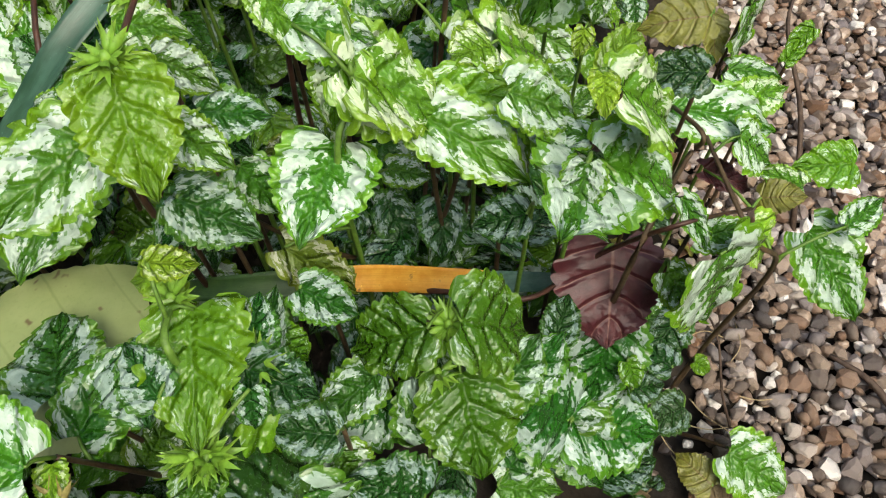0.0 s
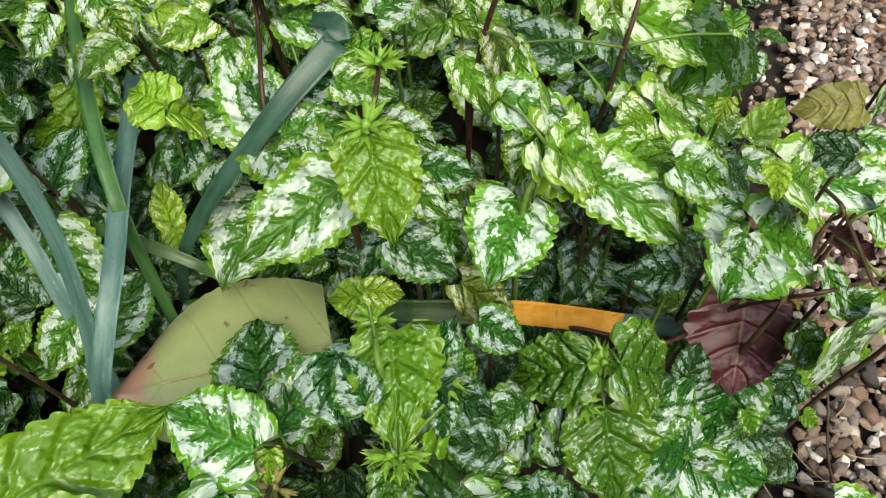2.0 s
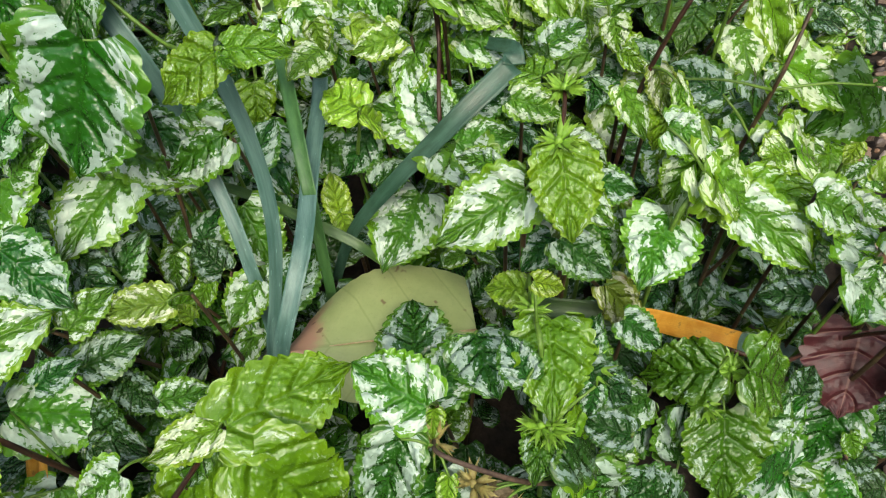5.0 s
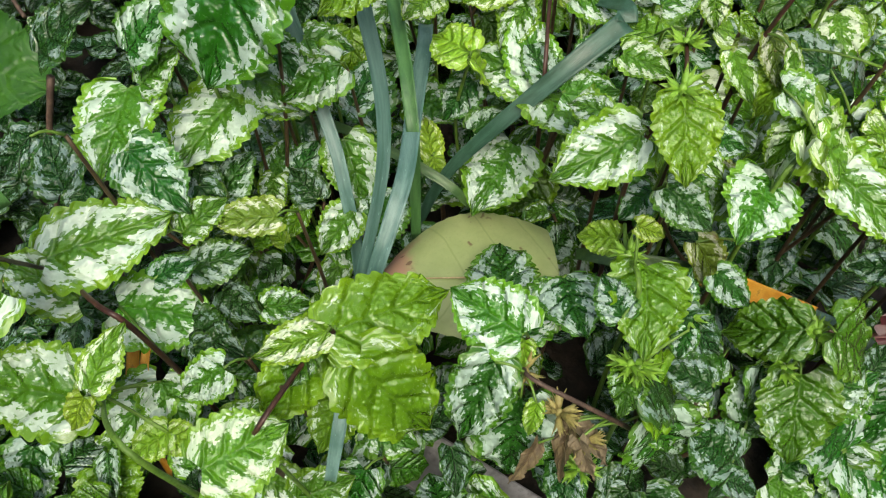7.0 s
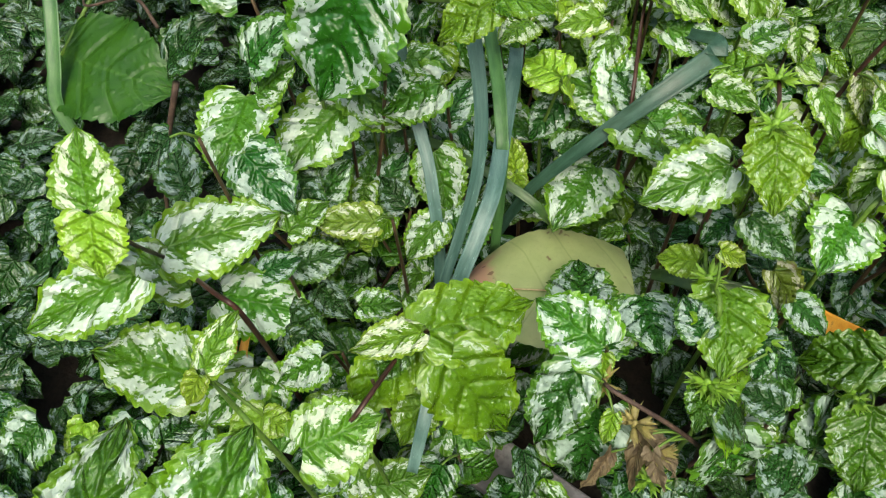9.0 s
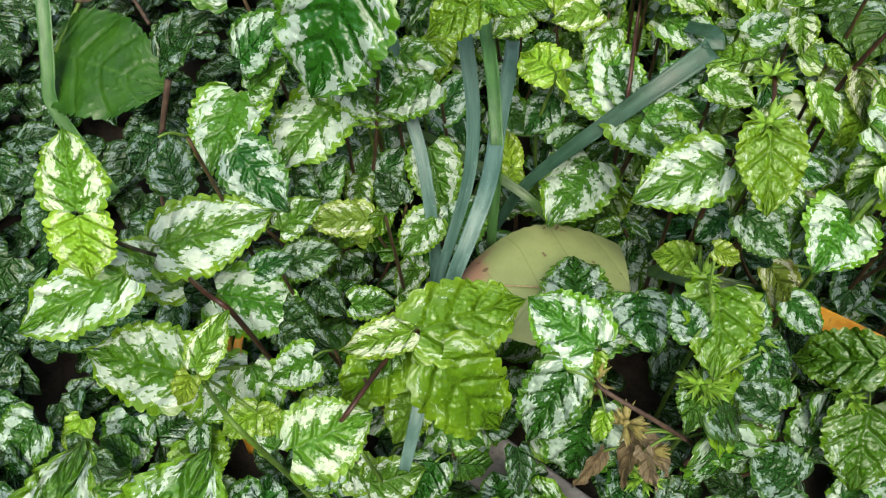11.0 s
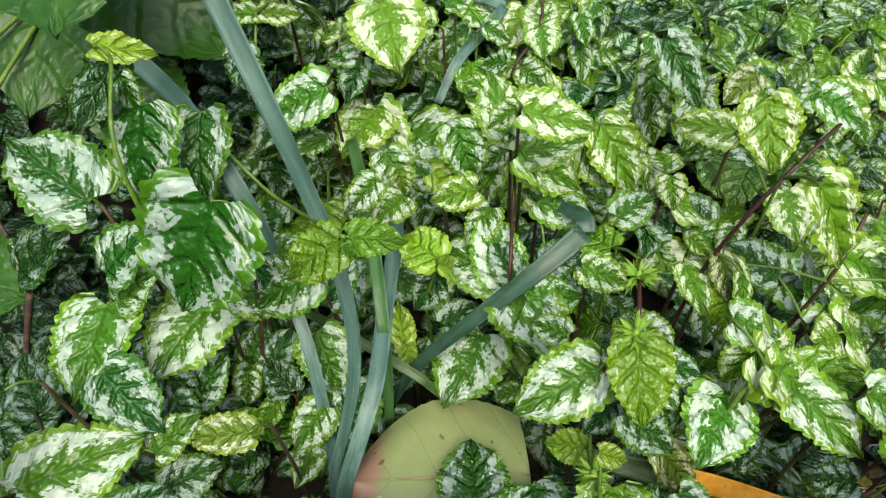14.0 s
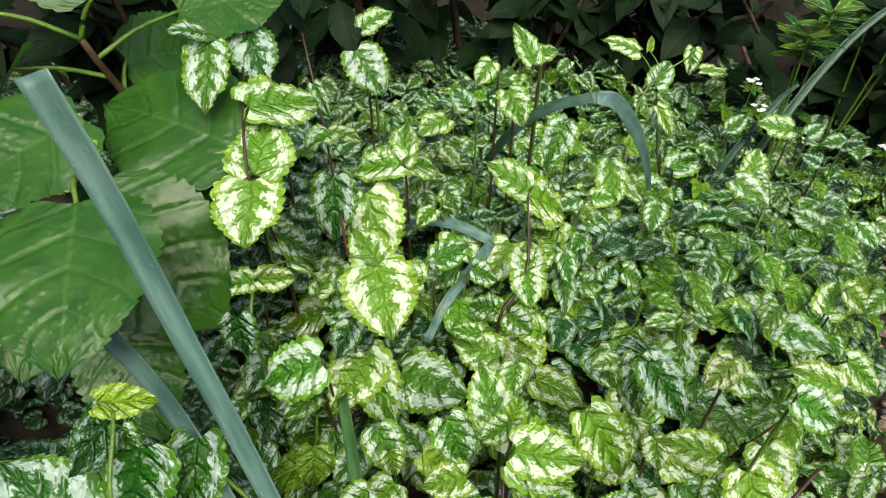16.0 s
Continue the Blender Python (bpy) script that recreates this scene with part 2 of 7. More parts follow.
def strap_material(name, low, high, blotch=None, rough=0.38):
    """A strap leaf: fine lengthwise ribs, a bluish bloom, small scars."""
    m, tree, shader = nodes_of(name)
    k = Nodes(tree)
    uv = tree.nodes.new("ShaderNodeUVMap")
    parts = tree.nodes.new("ShaderNodeSeparateXYZ")
    k.link(uv.outputs[0], parts.inputs[0])
    u, side = parts.outputs[0], parts.outputs[1]
    ribs = k.noise(k.vector(k.math("MULTIPLY", u, 2.0), k.math("MULTIPLY", side, 34.0), 0.0), 1.0, 3.0, 0.6)
    patch = k.noise(k.vector(k.math("MULTIPLY", u, 9.0), k.math("MULTIPLY", side, 1.5), 0.0), 1.0, 4.0, 0.6)
    speck = k.noise(k.vector(k.math("MULTIPLY", u, 60.0), k.math("MULTIPLY", side, 8.0), 0.0), 1.0, 2.0, 0.5)
    colour = k.mix(k.step(patch, 0.35, 0.65), low, high)
    colour = k.mix(k.math("MULTIPLY", k.step(ribs, 0.45, 0.65), 0.3), colour, tuple(c * 0.6 for c in low))
    colour = k.mix(k.math("MULTIPLY", k.step(speck, 0.69, 0.74), 0.5), colour, tuple(min(1.0, c * 2.2) for c in high))
    if blotch:
        colour = k.mix(k.math("MULTIPLY", k.step(patch, 0.60, 0.68), 0.85), colour, blotch)
    k.link(colour, shader.inputs["Base Color"])
    shader.inputs["Roughness"].default_value = rough
    k.link(k.bump(k.math("ADD", ribs, k.math("MULTIPLY", speck, 0.3)), 0.35, 0.0006), shader.inputs["Normal"])
    see_through(k, shader, colour, 0.12)
    return m


SILVER = (0.46, 0.58, 0.46)
STYLES = {
    "silver": leaf_material("leaf_silver", (0.060, 0.190, 0.010), (0.135, 0.30, 0.012), SILVER, 0.72),
    "streaked": leaf_material("leaf_streaked", (0.055, 0.175, 0.010), (0.125, 0.28, 0.012), SILVER, 0.50),
    "green": leaf_material("leaf_green", (0.095, 0.235, 0.008), (0.14, 0.29, 0.010), (0.44, 0.58, 0.38), 0.10),
    "mid": leaf_material("leaf_mid_green", (0.040, 0.130, 0.006), (0.070, 0.18, 0.008), (0.30, 0.42, 0.30), 0.10),
    "pale": leaf_material("leaf_pale", (0.11, 0.265, 0.014), (0.20, 0.36, 0.022), (0.58, 0.69, 0.46), 0.60),
    # darker copy of the leaf, with the shade of the understory in its colour
    "dark": leaf_material("leaf_shaded", (0.014, 0.062, 0.007), (0.034, 0.105, 0.010), (0.19, 0.28, 0.24), 0.40),
    "frost": leaf_material("leaf_frosted", (0.022, 0.105, 0.009), (0.065, 0.185, 0.012), (0.34, 0.46, 0.37), 0.64),
    "young": leaf_material("leaf_young", (0.20, 0.38, 0.014), (0.27, 0.44, 0.020), (0.48, 0.60, 0.30), 0.24, rough=0.42),
    "deep": leaf_material("leaf_deep", (0.022, 0.110, 0.007), (0.08, 0.215, 0.010), (0.35, 0.46, 0.39), 0.56),
    "worn": leaf_material("leaf_worn", (0.12, 0.20, 0.02), (0.20, 0.28, 0.03), (0.46, 0.50, 0.34), 0.5, spots=0.7),
    "purple": plain_leaf("leaf_purple", (0.040, 0.008, 0.012), (0.095, 0.022, 0.026), vein=(0.22, 0.11, 0.09), veins=4.3, net=13.0, relief=0.002),
    "bronze": plain_leaf("leaf_bronze", (0.11, 0.11, 0.015), (0.20, 0.20, 0.03), vein=(0.12, 0.06, 0.02)),
    "hydrangea": plain_leaf("leaf_hydrangea", (0.016, 0.066, 0.005), (0.032, 0.102, 0.008), rough=0.34, vein=(0.045, 0.12, 0.016), thin=0.04, veins=4.6, net=17.0, relief=0.0014, gloss=0.36, blisters=0.7),
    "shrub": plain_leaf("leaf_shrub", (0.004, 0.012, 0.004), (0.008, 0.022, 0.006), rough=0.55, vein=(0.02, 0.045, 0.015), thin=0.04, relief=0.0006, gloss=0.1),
    "fallen": plain_leaf("leaf_fallen", (0.28, 0.34, 0.13), (0.35, 0.40, 0.17), rough=0.45, vein=(0.23, 0.29, 0.10), brown=((0.42, 0.24, 0.16), 0.75), veins=4.0, net=9.0, relief=0.0005),
    "litter": plain_leaf("leaf_litter", (0.12, 0.05, 0.025), (0.26, 0.15, 0.08), rough=0.55, vein=(0.08, 0.04, 0.02)),
    "dried": plain_leaf("leaf_dried", (0.10, 0.075, 0.04), (0.24, 0.19, 0.115), rough=0.6, vein=(0.12, 0.07, 0.04)),
    "withered": plain_leaf("leaf_withered", (0.07, 0.045, 0.022), (0.17, 0.13, 0.06), rough=0.6, vein=(0.10, 0.05, 0.03)),
}
STEM_DARK = rough_material("stem_dark", (0.035, 0.014, 0.011), (0.07, 0.03, 0.018), 0.45, 60.0, 0.0006)
STEM_GREEN = rough_material("stem_green", (0.075, 0.15, 0.018), (0.12, 0.22, 0.03), 0.5, 60.0, 0.0005)
STEM_BROWN = rough_material("stem_brown", (0.045, 0.026, 0.014), (0.085, 0.055, 0.025), 0.55, 60.0, 0.0006)
CALYX = rough_material("calyx_green", (0.13, 0.27, 0.025), (0.22, 0.38, 0.045), 0.45, 90.0, 0.0005)
CALYX_DRY = rough_material("calyx_dry", (0.20, 0.16, 0.05), (0.30, 0.28, 0.09), 0.6, 90.0, 0.0006)
STRAP = strap_material("strap_blue_green", (0.055, 0.130, 0.105), (0.125, 0.225, 0.195))
STRAP_GREEN = strap_material("strap_green", (0.045, 0.13, 0.035), (0.085, 0.20, 0.06))
STRAP_DARK = strap_material("strap_dark_green", (0.020, 0.062, 0.034), (0.048, 0.112, 0.075))
STRAP_DEEP = strap_material("strap_deep_green", (0.03, 0.075, 0.02), (0.06, 0.12, 0.03))
STRAP_ORANGE = strap_material("strap_orange", (0.50, 0.22, 0.02), (0.62, 0.33, 0.05), blotch=(0.16, 0.09, 0.03), rough=0.42)
SOIL = rough_material("soil", (0.010, 0.007, 0.005), (0.026, 0.018, 0.011), 0.85, 30.0, 0.004)
STONE = rough_material("gravel", (0.75, 0.72, 0.70), (1.0, 0.97, 0.95), 0.34, 90.0, 0.0008, random_tone=1.0, gloss=0.6)
TWIG = rough_material("twig", (0.045, 0.026, 0.018), (0.10, 0.065, 0.045), 0.7, 80.0, 0.0008)
STRAW = rough_material("straw", (0.34, 0.25, 0.13), (0.46, 0.36, 0.20), 0.6, 80.0, 0.0005)
SLATE = rough_material("weathered_board", (0.16, 0.15, 0.15), (0.28, 0.27, 0.27), 0.6, 25.0, 0.002)
PETAL = rough_material("petal_white", (0.72, 0.74, 0.70), (0.82, 0.83, 0.80), 0.5, 80.0, 0.0003)


# ---- shapes ----
def mesh_from(name, verts, faces, uvs=None, material=None, smooth=True):
    me = bpy.data.meshes.new(name)
    me.from_pydata(verts, [], faces)
    if uvs is not None:
        layer = me.uv_layers.new(name="UVMap")
        index = np.empty(len(me.loops), dtype=np.int32)
        me.loops.foreach_get("vertex_index", index)
        layer.data.foreach_set("uv", np.asarray(uvs, dtype=np.float32)[index].ravel())
    if material:
        me.materials.append(material)
    me.polygons.foreach_set("use_smooth", [smooth] * len(me.polygons))
    me.update()
    return me


def part(name, me, parent, material=None, label="", m=None):
    """One mesh object under a thing or a part; material: one of its own on a shared mesh."""
    ob = new(name, me)
    ob.parent = parent
    if m is not None:
        ob.matrix_basis = m
    if material is not None:
        if not me.materials:
            me.materials.append(material)
        ob.material_slots[0].link = "OBJECT"
        ob.material_slots[0].material = material
    if label:
        ob["label"] = label
    return ob


def thing(name, at, label, category, group="", kind=""):
    ob = new(name)
    ob.empty_display_size = 0.01
    ob.location = at
    return tagged(ob, label, category, group, kind)


def leaf_mesh(name, seed, rows=66, cols=7, teeth=11, width=0.44, lobes=0.13, bite=0.058, fold=0.16, droop=0.14,
              quilt=0.022, wave=0.036, peak=0.55, twist=0.0, edge=0.62, veins=4.3):
    """A toothed leaf of length 1 along y from its base at the origin, face up; the width is that of one half."""
    rng = random.Random(seed)
    a, b, c = (rng.uniform(0, 6.28) for _ in range(3))
    lop = rng.uniform(-0.05, 0.05)
    verts, uvs, faces = [], [], []
    for i in range(rows + 1):
        u = i / rows
        spread = max(0.0, math.sin(math.pi * min(1.0, u * 0.985 + 0.015) ** peak)) ** (edge + (1.05 - edge) * max(0.0, (u - 0.4) / 0.6) ** 1.5)
        for j in range(-cols, cols + 1):
            v = j / cols
            o = abs(v)
            half = width * spread * (1 + lop * (1 if v > 0 else -1))
            cut = (teeth * u + 0.15 * math.sin(9 * u + a)) % 1.0
            tooth = (math.sin(math.pi * (1 - cut) ** 1.25) ** 0.7 - 0.6) * bite * o ** 5 * min(1.0, 6 * (1 - u) + 0.2)
            x = v * half + (1 if v > 0 else -1) * tooth * 0.8
            y = u - lobes * o ** 1.4 * (1 - u) ** 3 + 0.10 * o * o * math.sin(math.pi * u) * 0.6 - tooth * 0.2
            s = u - 0.28 * o ** 0.85
            near = abs((s * veins) % 1.0 - 0.5)
            z = fold * abs(x) ** 1.15 - droop * u * u * (0.6 + 0.4 * u)
            z += quilt * (math.sin(math.pi * min(1.0, (0.5 - near) * 2.4) / 2) - 0.6) * min(1.0, o * 5) * (1 - o ** 4)
            z += wave * o * o * (math.sin(13 * u + b + (2.1 if v > 0 else 0)) + 0.6 * math.sin(23 * u + c))
            z -= 0.22 * fold * o ** 3 * half * 2
            z += twist * x * u
            verts.append((x, y, z))
            uvs.append((u, 0.5 + 0.5 * v))
    n = 2 * cols + 1
    for i in range(rows):
        for j in range(2 * cols):
            k = i * n + j
            faces.append((k, k + 1, k + n + 1, k + n))
    return mesh_from(name, verts, faces, uvs)


def leaf_pose(base, tip, width=1.0, roll=0.0, lift=(0.15, -0.35, 1.0)):
    """The pose of a leaf from base to tip, its face turned to the open sky, width as a share of the plain leaf's."""
    base, tip = Vector(base), Vector(tip)
    along = tip - base
    size = along.length
    y = along.normalized()
    x = y.cross(Vector(lift)).normalized()
    z = x.cross(y)
    turn = Matrix((x, y, z)).transposed().to_4x4() @ Matrix.Rotation(radians(roll), 4, "Y")
    return Matrix.Translation(base) @ turn @ Matrix.Diagonal((size * width, size, size, 1))


def tube(points, radii, sides=6, square=False):
    """Verts and faces of a tapered tube along points."""
    pts = [Vector(p) for p in points]
    verts, faces = [], []
    for i, p in enumerate(pts):
        way = (pts[min(i + 1, len(pts) - 1)] - pts[max(i - 1, 0)]).normalized()
        x = way.cross(Vector((0.31, 0.17, 0.93)))
        x = (x if x.length > 0.05 else way.cross(Vector((1, 0, 0)))).normalized()
        y = way.cross(x)
        r = radii[i] if isinstance(radii, (list, tuple)) else radii
        for k in range(sides):
            t = 2 * math.pi * k / sides
            f = r * (1.15 if square and k % 2 else 0.9 if square else 1.0)
            verts.append(p + x * math.cos(t) * f + y * math.sin(t) * f)
    for i in range(len(pts) - 1):
        for k in range(sides):
            a, b = i * sides + k, i * sides + (k + 1) % sides
            faces.append((a, b, b + sides, a + sides))
    faces.append(tuple(range(sides - 1, -1, -1)))
    faces.append(tuple(range(len(verts) - sides, len(verts))))
    return verts, faces


def spline(points, steps=6):
    """A smooth line through points (Catmull-Rom)."""
    pts = [Vector(p) for p in points]
    pts = [pts[0] * 2 - pts[1]] + pts + [pts[-1] * 2 - pts[-2]]
    out = []
    for a, b, c, d in zip(pts, pts[1:], pts[2:], pts[3:]):
        for i in range(steps):
            t = i / steps
            out.append(0.5 * (2 * b + (c - a) * t + (2 * a - 5 * b + 4 * c - d) * t * t + (3 * b - 3 * c + d - a) * t ** 3))
    return out + [pts[-2]]


def tube_mesh(name, points, thick, thin=None, material=None, steps=5, sides=6, square=False):
    line = spline(points, steps) if len(points) > 1 else points
    thin = thick if thin is None else thin
    radii = [thick + (thin - thick) * i / (len(line) - 1) for i in range(len(line))]
    verts, faces = tube(line, radii, sides, square)
    return mesh_from(name, verts, faces, None, material)


def strap_mesh(name, points, widths, face=(0.2, -0.6, 1.0), material=None, steps=8, keel=0.25, twist=0.0, thick=0.0007):
    """A strap leaf along points, gently channelled, of real thickness. widths: full width at its start, middle and end."""
    line = spline(points, steps)
    n = len(line) - 1
    verts, uvs, faces, cols = [], [], [], 6
    for layer in (0, 1):
        for i, p in enumerate(line):
            t = i / n
            way = (line[min(i + 1, n)] - line[max(i - 1, 0)]).normalized()
            x = way.cross(Vector(face)).normalized()
            z = x.cross(way)
            spin = radians(twist) * t
            x, z = x * math.cos(spin) + z * math.sin(spin), z * math.cos(spin) - x * math.sin(spin)
            w = (1 - t) ** 2 * widths[0] + 2 * t * (1 - t) * (2 * widths[1] - 0.5 * widths[0] - 0.5 * widths[2]) + t * t * widths[2]
            for j in range(cols + 1):
                v = j / cols * 2 - 1
                verts.append(p + x * v * w / 2 + z * (keel * w / 2 * v * v - layer * thick * (1.2 - v * v)))
                uvs.append((t, 0.5 + 0.5 * v))
    size = (n + 1) * (cols + 1)
    for i in range(n):
        for j in range(cols):
            k = i * (cols + 1) + j
            faces.append((k, k + 1, k + cols + 2, k + cols + 1))
            faces.append((size + k + cols + 1, size + k + cols + 2, size + k + 1, size + k))
        for j in (0, cols):
            k = i * (cols + 1) + j
            faces.append((k, k + cols + 1, size + k + cols + 1, size + k) if j == 0 else (k + cols + 1, k, size + k, size + k + cols + 1))
    for i in (0, n):
        for j in range(cols):
            k = i * (cols + 1) + j
            faces.append((k + 1, k, size + k, size + k + 1) if i == 0 else (k, k + 1, size + k + 1, size + k))
    return mesh_from(name, verts, faces, uvs, material)


LEAVES = [leaf_mesh("archangel_leaf", 11, fold=0.22, droop=0.10), leaf_mesh("archangel_leaf", 12, fold=0.10, droop=0.24, twist=0.15),
          leaf_mesh("archangel_leaf", 13, fold=0.30, droop=0.18, width=0.37, wave=0.04), leaf_mesh("archangel_leaf", 14, fold=0.05, droop=0.06, width=0.42),
          leaf_mesh("archangel_leaf", 15, fold=0.18, droop=0.32, width=0.38, twist=-0.2), leaf_mesh("archangel_leaf", 16, fold=-0.12, droop=0.22, width=0.41)]
SMALL_LEAVES = [leaf_mesh("archangel_leaf_small", 30 + n, rows=40, cols=4, teeth=9, fold=0.12 + 0.05 * n, droop=0.10 + 0.08 * n, wave=0.04) for n in range(4)]


STEMS = {}


def canopy(x, y):
    """The usual height of the leaf carpet."""
    z = 0.205 + 0.30 * max(0.0, min(0.45, y - 0.25)) - 0.34 * max(0.0, min(0.55, y - 0.75)) + 0.10 * max(0.0, min(0.25, -0.30 - x))
    return min(z, 0.04 + 0.95 * max(0.0, edge_x(y) - x))


def edge_x(y):
    """Where the bed ends and the gravel begins."""
    return 0.195 + 0.16 * max(0.0, y - 0.25) - 0.05 * min(0.0, y - 0.2)


GRAVEL = -0.06


def ground_z(x, y):
    inside = edge_x(y) - x
    t = max(0.0, min(1.0, (inside + 0.02) / 0.10))
    bed = canopy(x, y) - 0.155
    rise = max(0.0, bed - GRAVEL) * t * t * (3 - 2 * t)
    bumps = 0.010 * noise.noise((x * 9, y * 9, 0.3)) + 0.005 * noise.noise((x * 31, y * 31, 1.3))
    return GRAVEL - 0.010 + rise + bumps * (1 if abs(x) < 3 and abs(y) < 4 else 0)


def shoot(label, material, whole, points):
    """An archangel shoot rooted in the soil. whole: one stem through the points, else a stem to each of them."""
    points = [Vector(q) for q in points]
    low = points[0] if whole else sum(points, Vector()) / len(points)
    x, y = low.x + 0.006, low.y + 0.012
    z = ground_z(x, y) - 0.004
    root = Vector((x, y, min(z, min(q.z for q in points) - 0.004)))
    ob = thing("yellow_archangel", root, label, "plant", "archangel shoots")
    STEMS[ob.name] = []
    for line in ([points] if whole else [[q + Vector((0.002, 0.006, -0.008))] for q in points]):
        middle = Vector((root.x * 0.4 + line[0].x * 0.6, root.y * 0.4 + line[0].y * 0.6 + 0.004, (root.z + line[0].z) / 2))
        line = [root] + ([middle] if (line[0] - root).length > 0.03 else []) + line
        STEMS[ob.name] += spline(line, 6)
        part("stem", tube_mesh("stem", [q - root for q in line], 0.0022, 0.0013, material, 6, 6, True), ob)
    return ob


def leaf(plant, style, base, tip, width=1.0, shape=0, roll=0.0, label="", lift=(0.10, -0.45, 1.0)):
    """A leaf of a plant from base to tip, with a stalk from the nearest point of the stem."""
    o = plant.location
    b, t = Vector(base), Vector(tip)
    part("leaf", LEAVES[shape % len(LEAVES)], plant, STYLES[style], label, leaf_pose(b - o, t - o, width, roll, lift))
    near = min(STEMS[plant.name], key=lambda q: (q - b).length + max(0.0, q.z - b.z))
    if 0.004 < (near - b).length < 0.07:
        bow = (near + b) / 2 + Vector((0, 0, 0.004))
        part("petiole", tube_mesh("petiole", [near - o, bow - o, b - o], 0.0012, 0.0009, STEM_GREEN, 3, 5), plant)


def calyx_mesh():
    """A small green cup that ends in five stiff points."""
    verts, faces = [], []
    rings = [(0.0, 0.0010), (0.0025, 0.0019), (0.0055, 0.0024)]
    for z, r in rings:
        for k in range(10):
            a = k * math.pi / 5
            verts.append((r * math.cos(a), r * math.sin(a), z))
    for i in range(2):
        for k in range(10):
            faces.append((i * 10 + k, i * 10 + (k + 1) % 10, i * 10 + 10 + (k + 1) % 10, i * 10 + 10 + k))
    for k in range(0, 10, 2):
        a = (k + 0.0) * math.pi / 5
        verts.append((0.0048 * math.cos(a), 0.0048 * math.sin(a), 0.0105))
        faces.append((20 + k, 20 + (k + 1) % 10, len(verts) - 1))
        faces.append((20 + (k + 9) % 10, 20 + k, len(verts) - 1))
    faces.append(tuple(range(9, -1, -1)))
    return mesh_from("calyx", verts, faces)


CALYX_MESH = calyx_mesh()


def node_mesh():
    """The swollen joint of a square stem that carries a whorl."""
    verts, faces = tube([(0, 0, -0.004), (0, 0, -0.0015), (0, 0, 0.0015), (0, 0, 0.004)], [0.0014, 0.0026, 0.0026, 0.0014], 8, True)
    return mesh_from("whorl", verts, faces)


NODE_MESH = node_mesh()


def whorl(plant, at, count=8, material=None):
    """A ring of calyx cups round a joint of the stem."""
    rng = random.Random(round(at[0] * 1000) + count)
    joint = part("whorl", NODE_MESH, plant, material or CALYX, "whorl of pointed calyx cups", Matrix.Translation(Vector(at) - plant.location))
    for k in range(count):
        a = 6.283 * k / count + rng.uniform(-0.35, 0.35)
        out = Vector((math.cos(a), math.sin(a), rng.uniform(-0.35, 0.8))).normalized()
        m = Matrix.Translation(out * 0.0025) @ out.to_track_quat("Z", "Y").to_matrix().to_4x4() @ Matrix.Scale(rng.uniform(0.85, 1.3), 4)
        part("calyx", CALYX_MESH, joint, material or CALYX, "", m)


# ---- the ground: soil in the bed, a strip of gravel beside it ----
def build_ground():
    near = [-1.6 + 0.03 * i for i in range(101)]
    xs = [-300.0, -60.0, -12.0, -4.0] + near + [3.0, 10.0, 60.0, 300.0]
    ys = [-300.0, -60.0, -12.0, -3.0] + [-1.0 + 0.03 * i for i in range(115)] + [4.0, 12.0, 60.0, 300.0]
    verts = [(x, y, ground_z(x, y)) for y in ys for x in xs]
    n = len(xs)
    faces = [(j * n + i, j * n + i + 1, j * n + n + i + 1, j * n + n + i) for j in range(len(ys) - 1) for i in range(n - 1)]
    ob = new("ground", mesh_from("ground", verts, faces, None, SOIL))
    return tagged(ob, "dark damp garden soil under the plants", "soil", kind="structure")


ground = build_ground()


def pebble_mesh(seed):
    """A rounded, chipped pebble about one unit across."""
    rng = random.Random(seed)
    verts, faces, sides, rings = [(0, 0, -0.36)], [], 6, 3
    sx, sy, sz = rng.uniform(0.42, 0.62), rng.uniform(0.32, 0.48), rng.uniform(0.26, 0.4)
    for i in range(rings):
        t = math.pi * (i + 1) / (rings + 1) - math.pi / 2
        for k in range(sides):
            a = 2 * math.pi * (k + 0.5 * (i % 2)) / sides
            r = rng.uniform(0.72, 1.2)
            verts.append((sx * math.cos(t) * math.cos(a) * r, sy * math.cos(t) * math.sin(a) * r, sz * math.sin(t) * r))
    verts.append((0, 0, sz))
    verts[0] = (0, 0, -sz)
    for k in range(sides):
        faces.append((0, 1 + (k + 1) % sides, 1 + k))
        for i in range(rings - 1):
            a, b = 1 + i * sides + k, 1 + i * sides + (k + 1) % sides
            faces.append((a, b, b + sides, a + sides))
        a = 1 + (rings - 1) * sides
        faces.append((a + k, a + (k + 1) % sides, len(verts) - 1))
    return mesh_from("stone", verts, faces, None, STONE, smooth=seed % 3 == 0)


